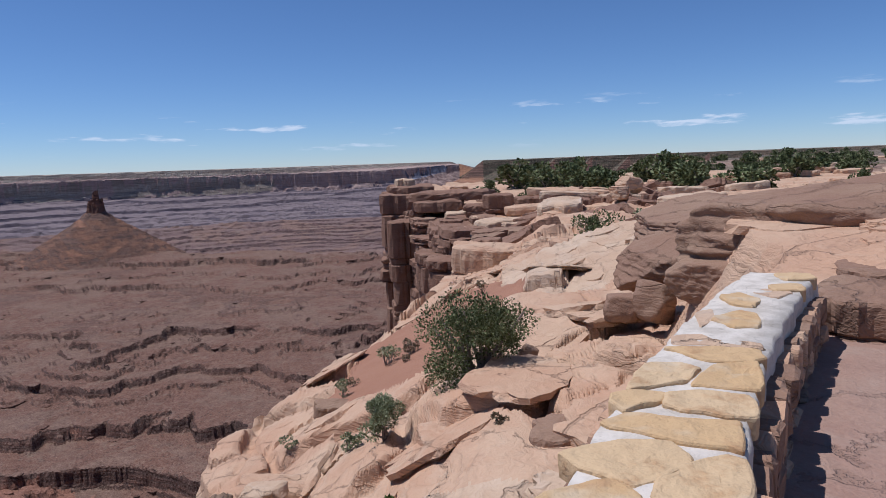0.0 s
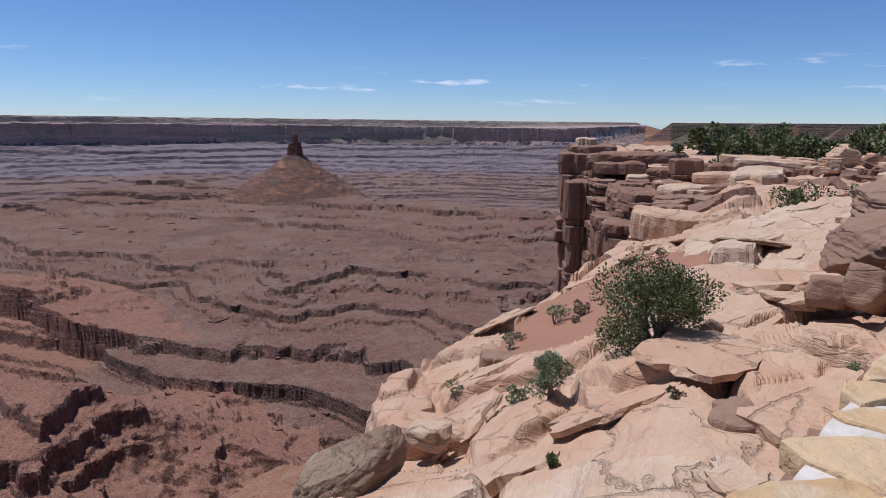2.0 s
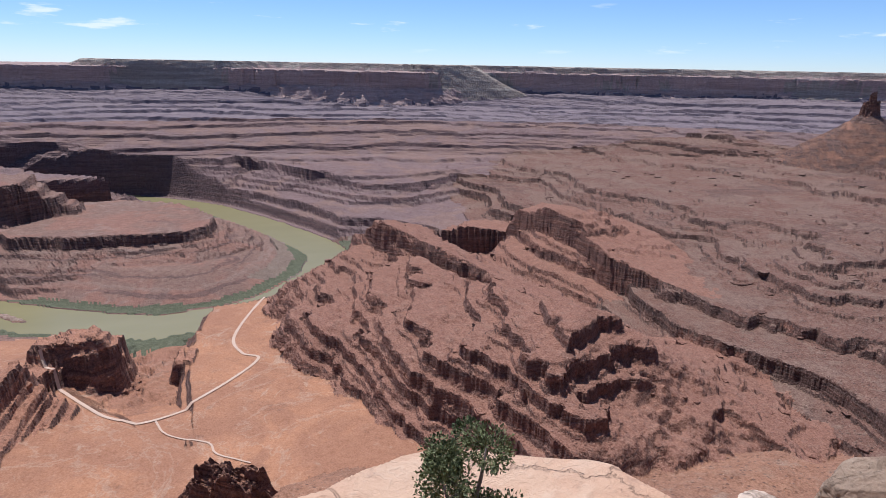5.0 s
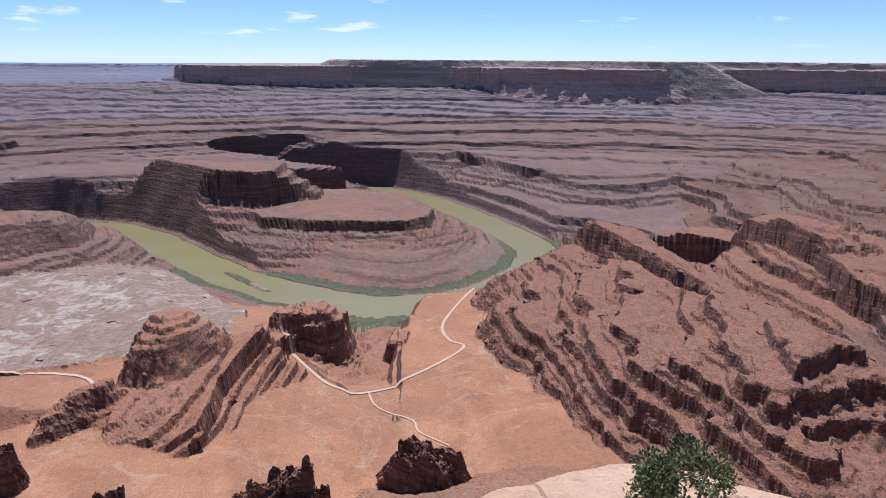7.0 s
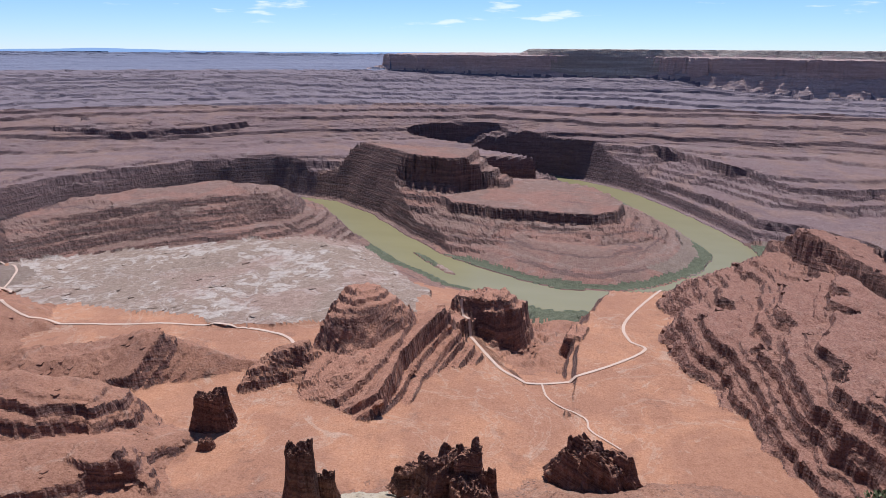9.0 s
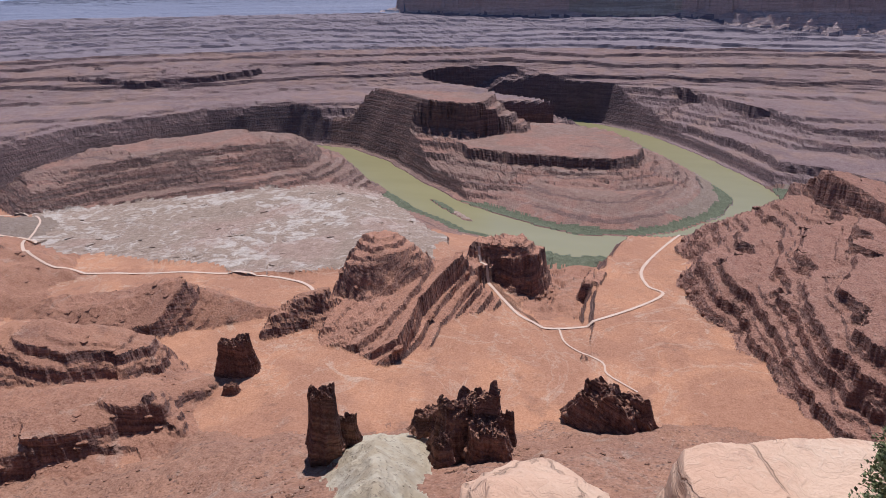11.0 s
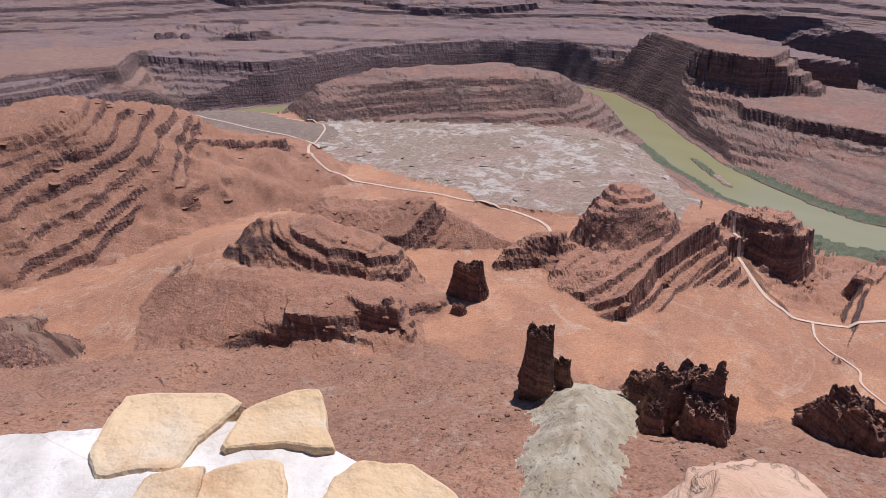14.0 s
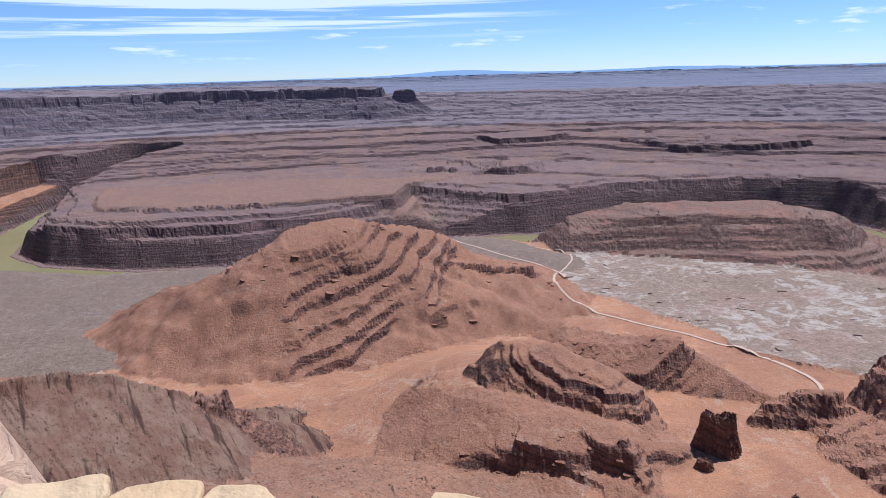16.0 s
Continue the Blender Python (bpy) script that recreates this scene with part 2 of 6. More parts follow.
MAT["grey_flat"] = rock_land("grey_flat_shale", (0.22, 0.148, 0.095), (0.2, 0.13, 0.1), (0.08, 0.05, 0.042), (0.33, 0.26, 0.2), spots=0.5, rubble=0.4, wash=0.5)
MAT["green"] = rock_land("bank_scrub", (0.075, 0.095, 0.04), (0.06, 0.075, 0.03), (0.03, 0.045, 0.02), (0.2, 0.19, 0.11), spots=0.5)


def scree_mat(name, base, pale, dark, ribs=0.0):
    """Loose shale and fallen stones."""
    k = Nodes(name)
    pos = k.geo.outputs["Position"]
    a, b, c = k.noise(pos, 0.03, 6, 0.65), k.noise(pos, 0.2, 6, 0.7), k.noise(pos, 1.0, 4, 0.7)
    col = k.mix(k.between(a, 0.4, 0.62), base, pale)
    col = k.mix(k.math("MULTIPLY", k.between(b, 0.54, 0.66), 0.6), col, dark)
    stone = k.between(k.cells(pos, 0.2), 0.26, 0.1)
    col = k.mix(k.math("MULTIPLY", stone, k.math("MULTIPLY", k.between(b, 0.42, 0.56), 0.8)), col, dark)
    rib = k.noise(k.scaled(pos, (1.0, 0.12, 0.16)), 0.07, 5, 0.6)
    col = k.mix(k.math("MULTIPLY", k.between(rib, 0.46, 0.38), ribs), col, tuple(0.5 * d for d in dark))
    b = k.math("ADD", b, k.math("MULTIPLY", rib, 3.0 * ribs))
    h = k.math("ADD", k.math("MULTIPLY", stone, 1.5), k.math("ADD", k.math("MULTIPLY", b, 3.0), k.math("MULTIPLY", c, 0.8)))
    return k.done(col, 0.95, k.bump(h, 1.0, 0.9))


MAT["grey"] = scree_mat("grey_shale", (0.37, 0.285, 0.175), (0.45, 0.37, 0.25), (0.14, 0.095, 0.06))
MAT["spur"] = scree_mat("spur_shale", (0.2, 0.105, 0.067), (0.25, 0.155, 0.1), (0.09, 0.045, 0.033), 0.8)


def water_mat():
    k = Nodes("silty_water")
    pos = k.geo.outputs["Position"]
    c = k.mix(k.noise(k.scaled(pos, (1, 0.3, 1)), 0.01, 3), (0.215, 0.185, 0.08), (0.27, 0.23, 0.105))
    k.bsdf.inputs["Specular IOR Level"].default_value = 0.35
    return k.done(c, 0.25, k.bump(k.noise(pos, 0.4, 3), 0.05, 0.4))


MAT["water"] = water_mat()


def sandstone(name, base, warm, pale, dark, bands=0.35, scale=1.0, lines=1.0):
    """Weathered slickrock: soft cross-bedding, lichen-dark stains, fine grain."""
    k = Nodes(name)
    pos = k.geo.outputs["Position"]
    sep = k.t.nodes.new("ShaderNodeSeparateXYZ")
    k.put(sep.inputs[0], pos)
    big = k.noise(pos, 0.55 * scale, 5, 0.6)
    mid = k.noise(pos, 3.0 * scale, 6, 0.65)
    fine = k.noise(pos, 38.0 * scale, 4, 0.7)
    h = k.math("ADD", sep.outputs[2], k.math("ADD", k.math("MULTIPLY", big, 0.9), k.math("MULTIPLY", sep.outputs[0], 0.18)))
    comb = k.t.nodes.new("ShaderNodeCombineXYZ")
    k.put(comb.inputs[2], h)
    k.put(comb.inputs[0], k.math("MULTIPLY", sep.outputs[0], 0.05))
    bed = k.noise(comb.outputs[0], 9.0 * scale, 5, 0.7)
    col = k.mix(k.between(big, 0.38, 0.62), base, warm)
    col = k.mix(k.math("MULTIPLY", k.between(bed, 0.52, 0.7), bands), col, pale)
    col = k.mix(k.math("MULTIPLY", k.between(mid, 0.58, 0.75), 0.45), col, dark)
    col = k.mix(k.math("MULTIPLY", k.between(bed, 0.4, 0.3), 0.4), col, dark)
    warp = k.t.nodes.new("ShaderNodeVectorMath")
    warp.operation = "ADD"
    k.put(warp.inputs[0], k.scaled(pos, (0.5, 0.75, 1.6)))
    k.put(warp.inputs[1], k.mix(1.0, k.mix(mid, (0.0, 0.0, 0.0), (0.35, 0.35, 0.35)), k.mix(big, (0.0, 0.0, 0.0), (0.9, 0.3, 0.6)), "ADD"))
    split = k.math("MULTIPLY", k.between(k.cells(warp.outputs[0], 1.0 * scale, "DISTANCE_TO_EDGE"), 0.014, 0.003), k.between(mid, 0.36, 0.5))
    if lines:
        col = k.mix(k.math("MULTIPLY", split, 0.2), col, tuple(0.5 * d for d in dark))
        col = k.mix(k.math("MULTIPLY", k.between(k.noise(pos, 1.3 * scale, 6, 0.7, 0.8), 0.55, 0.68), 0.5), col, k.mix(0.55, col, pale))
        col = k.mix(k.math("MULTIPLY", k.between(k.noise(pos, 0.8 * scale, 7, 0.72, 0.5), 0.58, 0.7), 0.45), col, k.mix(0.5, col, dark))
    col = k.mix(k.math("MULTIPLY", k.between(fine, 0.35, 0.7), 0.25), k.mix(0.15, col, (0.05, 0.03, 0.02)), k.mix(0.15, col, (0.8, 0.7, 0.6)))
    hh = k.math("ADD", k.math("SUBTRACT", k.math("MULTIPLY", bed, 0.11 * lines), k.math("MULTIPLY", split, 0.05 * lines)), k.math("ADD", k.math("MULTIPLY", mid, 0.05), k.math("MULTIPLY", fine, 0.007)))
    return k.done(col, 0.92, k.bump(hh, 1.0, 0.75))


MAT["rim"] = sandstone("rim_sandstone", (0.61, 0.4, 0.255), (0.56, 0.33, 0.2), (0.65, 0.49, 0.345), (0.2, 0.11, 0.075))
MAT["pale_rock"] = sandstone("pale_sandstone", (0.64, 0.46, 0.31), (0.58, 0.385, 0.245), (0.68, 0.56, 0.45), (0.24, 0.15, 0.105))
MAT["brown_rock"] = sandstone("brown_sandstone", (0.33, 0.205, 0.13), (0.29, 0.165, 0.105), (0.4, 0.27, 0.185), (0.11, 0.06, 0.045), 0.25, 1.0, 0.5)
# Red-brown cliff stone, darkened to include the shade on the rim cliff.
MAT["shaded_red_rock"] = sandstone("shaded_red_sandstone", (0.28, 0.155, 0.1), (0.24, 0.125, 0.078), (0.42, 0.29, 0.2), (0.08, 0.045, 0.034))
MAT["lichen_rock"] = sandstone("lichen_sandstone", (0.37, 0.255, 0.165), (0.3, 0.19, 0.12), (0.47, 0.38, 0.28), (0.12, 0.08, 0.06), 0.5, 2.0)
MAT["sand"] = sandstone("red_sand", (0.37, 0.18, 0.105), (0.35, 0.165, 0.095), (0.4, 0.22, 0.14), (0.3, 0.15, 0.09), 0.1, 2.0, 0.0)
MAT["terrace"] = sandstone("terrace_slab", (0.40, 0.26, 0.19), (0.37, 0.22, 0.16), (0.47, 0.36, 0.28), (0.22, 0.13, 0.1), 0.2, 1.0, 0.3)


def wall_stone_mat():
    k = Nodes("yellow_sandstone")
    pos = k.geo.outputs["Position"]
    info = k.t.nodes.new("ShaderNodeObjectInfo")
    a, b = k.noise(pos, 7, 5, 0.65), k.noise(pos, 60, 4, 0.7)
    col = k.mix(info.outputs["Random"], (0.63, 0.41, 0.2), (0.69, 0.49, 0.28))
    col = k.mix(k.between(a, 0.5, 0.72), col, (0.52, 0.31, 0.15))
    col = k.mix(k.math("MULTIPLY", k.between(k.noise(pos, 26, 6, 0.75), 0.52, 0.7), 0.16), col, (0.45, 0.26, 0.12))
    col = k.mix(k.math("MULTIPLY", k.between(k.noise(pos, 3.2, 4, 0.6), 0.55, 0.7), 0.6), col, (0.66, 0.54, 0.38))
    col = k.mix(k.math("MULTIPLY", k.between(b, 0.3, 0.7), 0.2), k.mix(0.2, col, (0.1, 0.05, 0.03)), col)
    return k.done(col, 0.9, k.bump(k.math("ADD", k.math("MULTIPLY", a, 0.03), k.math("ADD", k.math("MULTIPLY", k.noise(pos, 24, 5, 0.7), 0.004), k.math("MULTIPLY", b, 0.0015))), 1.0, 0.9))


def mortar_mat():
    k = Nodes("white_mortar")
    pos = k.geo.outputs["Position"]
    a, b = k.noise(pos, 9, 5, 0.65), k.noise(pos, 70, 4, 0.7)
    crack = k.cells(pos, 5.0, "DISTANCE_TO_EDGE")
    col = k.mix(k.between(a, 0.35, 0.7), (0.64, 0.56, 0.47), (0.47, 0.4, 0.32))
    col = k.mix(k.math("MULTIPLY", k.between(k.noise(pos, 22, 6, 0.7), 0.56, 0.7), 0.5), col, (0.36, 0.3, 0.24))
    col = k.mix(k.math("MULTIPLY", k.between(crack, 0.008, 0.0), k.math("MULTIPLY", a, 0.5)), col, (0.2, 0.17, 0.14))
    return k.done(col, 0.95, k.bump(k.math("ADD", k.math("MULTIPLY", a, 0.015), k.math("MULTIPLY", b, 0.003)), 1.0, 0.8))


def leaf_mat(name, a, b, c):
    k = Nodes(name)
    n = k.ramp(k.geo.outputs["Random Per Island"], [(0.0, a), (0.55, b), (1.0, c)])
    k.bsdf.inputs["Subsurface Weight"].default_value = 0.0
    return k.done(n, 0.75)


def bark_mat():
    k = Nodes("grey_bark")
    pos = k.geo.outputs["Position"]
    a = k.noise(k.scaled(pos, (1, 1, 0.15)), 60, 5, 0.7)
    return k.done(k.mix(a, (0.13, 0.09, 0.07), (0.33, 0.28, 0.24)), 0.9, k.bump(a, 0.01))


MAT["wall_stone"], MAT["mortar"], MAT["bark"] = wall_stone_mat(), mortar_mat(), bark_mat()
MAT["juniper"] = leaf_mat("juniper_leaf", (0.05, 0.06, 0.022), (0.125, 0.145, 0.055), (0.24, 0.255, 0.12))
MAT["sage"] = leaf_mat("sage_leaf", (0.13, 0.145, 0.07), (0.25, 0.27, 0.14), (0.37, 0.39, 0.24))
MAT["dry"] = leaf_mat("dry_leaf", (0.12, 0.08, 0.05), (0.2, 0.15, 0.09), (0.3, 0.25, 0.15))
MAT["tuft"] = leaf_mat("grass_tuft", (0.09, 0.12, 0.03), (0.17, 0.2, 0.06), (0.27, 0.27, 0.11))


def road_mat():
    k = Nodes("pale_road_dust")
    pos = k.geo.outputs["Position"]
    return k.done(k.mix(k.noise(pos, 0.05, 4), (0.46, 0.3, 0.2), (0.56, 0.42, 0.31)), 0.95)


MAT["road"] = road_mat()
# The range is no lamp: its glow replaces daylight and blue haze.
glowing_range = Nodes("glowing_far_range")
glowing_range.bsdf.inputs["Emission Color"].default_value = (0.32, 0.46, 0.66, 1)
glowing_range.bsdf.inputs["Emission Strength"].default_value = 0.85
MAT["distance"] = glowing_range.done((0.1, 0.12, 0.15, 1), 1.0)

# ---- relief of the land, in true metres round the eye ----
CHANCE = np.random.default_rng(20).uniform(-1, 1, (1024, 1024)).astype(np.float32)


def lattice(ix, iy, seed):
    return CHANCE[(ix + seed * 571) & 1023, (iy + seed * 233) & 1023]


def grain(x, y, seed):
    ix, iy = np.floor(x).astype(np.int32), np.floor(y).astype(np.int32)
    fx, fy = (x - ix).astype(np.float32), (y - iy).astype(np.float32)
    fx, fy = fx * fx * (3 - 2 * fx), fy * fy * (3 - 2 * fy)
    a, b = lattice(ix, iy, seed), lattice(ix + 1, iy, seed)
    c, d = lattice(ix, iy + 1, seed), lattice(ix + 1, iy + 1, seed)
    return (a + (b - a) * fx) * (1 - fy) + (c + (d - c) * fx) * fy


def rough(x, y, size, octaves=4, seed=1, gain=0.5):
    total, amp, norm = 0.0, 1.0, 0.0
    for o in range(octaves):
        k = 2.03 ** o / size
        total = total + amp * grain(x * k + 17.3 * o, y * k - 9.1 * o, seed + 31 * o)
        norm, amp = norm + amp, amp * gain
    return total / norm


def ease(v, a, b):
    u = np.clip((v - a) / (b - a), 0, 1)
    return u * u * (3 - 2 * u)


def along(x, y, pts):
    """Distance to a polyline, and the place along it (0..n-1)."""
    best, where = np.full(x.shape, 1e18), np.zeros(x.shape)
    for i in range(len(pts) - 1):
        (ax, ay), (bx, by) = pts[i][:2], pts[i + 1][:2]
        dx, dy = bx - ax, by - ay
        u = np.clip(((x - ax) * dx + (y - ay) * dy) / (dx * dx + dy * dy), 0, 1)
        d = (x - ax - u * dx) ** 2 + (y - ay - u * dy) ** 2
        m = d < best
        best, where = np.where(m, d, best), np.where(m, i + u, where)
    return np.sqrt(best), where


def outside(x, y, poly):
    """Signed distance to a closed outline: negative within."""
    d, _ = along(x, y, list(poly) + [poly[0]])
    inner = np.zeros(x.shape, bool)
    for i in range(len(poly)):
        (ax, ay), (bx, by) = poly[i], poly[i - 1]
        if ay != by:
            inner ^= ((ay > y) != (by > y)) & (x < (bx - ax) * (y - ay) / (by - ay) + ax)
    return np.where(inner, -d, d)


def stairs(v, step, sharp=0.75):
    """Turns a slope into ledges: flat treads and steep risers."""
    u = v / step
    k = np.floor(u)
    f = u - k
    return (k + np.where(f < sharp, f * 0.22 / sharp, 0.22 + 0.78 * (f - sharp) / (1 - sharp))) * step


RIVER = [(-3700, -700), (-3420, -330), (-3180, -10), (-2980, 140), (-2700, 270), (-2450, 370), (-2250, 435), (-2060, 440),
         (-1880, 370), (-1720, 230), (-1640, 80), (-1630, -80), (-1690, -200), (-1770, -340), (-1900, -500), (-2090, -670),
         (-2330, -860), (-2510, -1070), (-2570, -1320), (-2420, -1580), (-2050, -1770), (-1600, -1830), (-1250, -2030),
         (-900, -2060), (-560, -2100), (-250, -2270), (30, -2560), (120, -2850), (50, -3150), (-60, -3430), (-310, -4020), (-800, -4700)]
INLET = [(-1650, -80, -597), (-1420, -60, -594), (-1250, -70, -583), (-1110, -60, -545), (-1000, -40, -515)]
PLATEAU = [(-6, 16), (-8, 30), (-17, 66), (-14, 120), (80, 400), (350, 800), (1000, 2500), (-1200, 9500), (-2300, 30000),
           (30000, 30000), (30000, -30000), (5000, -12000), (1600, -3000), (700, -900), (120, -160), (30, -40), (3, -9), (-4, -3), (-5, 4)]
GOOSENECK = [(-2190, -460), (-2140, -320), (-2125, -150), (-2125, 20), (-2180, 90), (-2300, 110), (-2480, 60), (-2640, -40), (-2720, -200),
             (-2700, -420), (-2560, -640), (-2400, -600)]
NECK_FIN = [(-2490, -880), (-2450, -740), (-2385, -590), (-2355, -500), (-2430, -430), (-2500, -310), (-2600, -300), (-2620, -480),
            (-2660, -740), (-2700, -1000), (-2640, -1050)]
WEST_BENCH = [(-2690, -960), (-2670, -1320), (-2520, -1670), (-2080, -1895), (-1760, -1900), (-1570, -1990), (-1390, -2390), (-1190, -2200),
              (-860, -2185), (-620, -2230), (-400, -2330), (-170, -2510), (-40, -2700), (-80, -2950), (-150, -3300), (-250, -3600),
              (-450, -4100), (600, -6000), (2500, -30000), (-30000, -30000), (-30000, -1500), (-4300, -1100), (-3400, -1000)]
LOW_BENCH = [(-3600, -330), (-3330, -170), (-3090, 160), (-2780, 360), (-2640, 415), (-2360, 520), (-2270, 640), (-1900, 860),
             (-1700, 1100), (-1800, 1600), (-2500, 3000), (-6000, 6000), (-30000, 3000), (-30000, -900), (-4200, -900)]
HIGH_BENCH = [(-3700, -480), (-3360, -350), (-3300, -70), (-3330, 100), (-3250, 205), (-3400, 330), (-3170, 345), (-2930, 520), (-2630, 675), (-2520, 840),
              (-2650, 1095), (-2830, 1280), (-2350, 1570), (-2500, 3000), (-6000, 9000), (-30000, 9000), (-30000, -900), (-4400, -800)]
FAR_MESA = [(-2700, -9050), (-2270, 9050)][1:] + [(-2640, 8010), (-3830, 7730), (-5210, 7220), (-6110, 6870), (-6560, 5770), (-7500, 4740),
            (-7800, 3150), (-7030, 2770), (-6920, 1950), (-7730, 1390), (-8820, 490), (-9480, 220), (-8660, -780), (-9030, -2600),
            (-9800, -3200), (-16000, -3000), (-22000, 3000), (-16000, 16000), (-2700, 24000)]
SOUTH_MESA = [(900, -6800), (0, -6760), (-600, -7100), (-1190, -7280), (-2210, -6780), (-3100, -5950), (-3500, -6700), (-3300, -9500), (-1000, -12000), (2500, -12000)]
TOWER = [(-3340, -5900), (-3460, -5890), (-3480, -6050), (-3350, -6060)]
LEFT_BENCH = [(-1440, -1520), (-1580, -1500), (-1730, -1420), (-1820, -1290), (-1910, -1150), (-2010, -1020), (-2110, -1040), (-2180, -1180),
              (-2080, -1380), (-1850, -1560), (-1560, -1660)]
BADLANDS = [(-1190, -330), (-1120, -700), (-1180, -1290), (-1420, -1480), (-1900, -1080), (-2080, -960), (-1960, -720), (-1760, -520), (-1500, -380)]
ORANGE_FLAT = [(-1630, 240), (-1580, 120), (-1470, 30), (-1380, 10), (-1230, -15), (-1110, -20), (-950, -20), (-700, 0), (-560, 300), (-800, 420), (-1500, 330)]
ORANGE_BENCH = [(-240, -2740), (-460, -2560), (-710, -2400), (-1020, -2330), (-1220, -2250), (-1390, -2440), (-2100, -2500), (-1900, -2800),
                (-1510, -2950), (-1010, -3350), (-620, -3500), (-300, -3200)]
MID_MESAS = [([(-2400, -3140), (-2670, -3050), (-2945, -3100), (-3000, -3500), (-2500, -3500)], -378),
             ([(-2997, -2784), (-2896, -2265), (-3160, -1995), (-3500, -1900), (-3700, -2400), (-3400, -2900)], -388),
             ([(-1500, -2740), (-1800, -2450), (-2020, -2310), (-2200, -2500), (-2000, -2800), (-1700, -2900)], -425)]


def saw(u, rise=0.035):
    """A cuesta's profile: a quick rise, then a long fall."""
    f = u - np.floor(u)
    return np.where(f < rise, f / rise, (1 - f) / (1 - rise)) - 0.5


def upland(x, y, r):
    """The stepped country beyond the gorge, climbing to the foot of the mesas."""
    w = r + 300 * rough(x, y, 1500, 4, 5)
    z = np.interp(w, [2000, 3000, 3500, 4300, 7000, 8200, 9000, 14000, 30000], [-470, -445, -425, -395, -372, -300, -262, -215, -110])
    lr = np.log(r)
    a1 = 0.5 + 0.5 * rough(x, y, 2600, 2, 13)
    calm = 1 - 0.6 * ease(r, 5500, 12000)
    z = z + r * calm * 0.0052 * a1 * saw(9 * lr + 1.1 * rough(x, y, 1500, 5, 14, 0.6))
    z = z + r * calm * 0.0022 * (1.1 - a1) * saw(21 * lr + 2.2 * rough(x, y, 1100, 5, 15, 0.6), 0.06)
    return z + r * calm * 0.0010 * saw(47 * lr + 3.0 * rough(x, y, 700, 4, 16, 0.6), 0.12) + 0.0012 * r * calm * rough(x, y, 160, 3, 17)


def beds(h, x, y, gx, gy, bed, keep=0.15, seed=1):
    """Breaks a surface into ledges along beds that dip by (gx, gy): thick ones, and thin ones between."""
    q = h - gx * x - gy * y + 0.45 * bed * rough(x, y, 9 * bed, 3, seed)
    thick, thin = stairs(q, bed * 2.3, 0.86), stairs(q + 0.4 * bed, bed, 0.8) - 0.4 * bed
    return (thick * 0.5 + thin * 0.5) * (1 - keep) + q * keep + gx * x + gy * y


def strata(h, x, y, gx, gy, sets, seed=1, flute=1.0, bold=0.35):
    """Weathers a surface into hard and soft beds that dip by (gx, gy): sheer fluted risers where a bed is hard, slopes between.
    Each set gives the thickness, the strength, and the share of the thickness over which the riser stands."""
    q = h - gx * x - gy * y
    for n, (step, strength, riser) in enumerate(sets):
        sd = seed + 57 * n
        q = q + flute * step * (0.24 * rough(x, y, step * 5.0, 3, sd, 0.65) + 0.06 * np.abs(rough(x, y, max(step * 1.1, 9.0), 2, sd + 2)))
        k = np.floor(q / step).astype(np.int64)
        f = q / step - k
        s = strength * np.clip(bold + 0.5 + 0.6 * lattice(k, k * 0 + 3, sd + 5) + 1.3 * rough(x, y, step * 9.0, 3, sd + 7, 0.6), 0, 1)
        at = 0.5 + 0.28 * lattice(k, k * 0 + 9, sd + 6)
        g = np.where(f < at, 0.2 * f / at, np.where(f < at + riser, 0.2 + 0.66 * (f - at) / riser, 0.86 + 0.14 * (f - at - riser) / (1 - at - riser)))
        q = (k + f * (1 - s) + g * s) * step
    return q + gx * x + gy * y


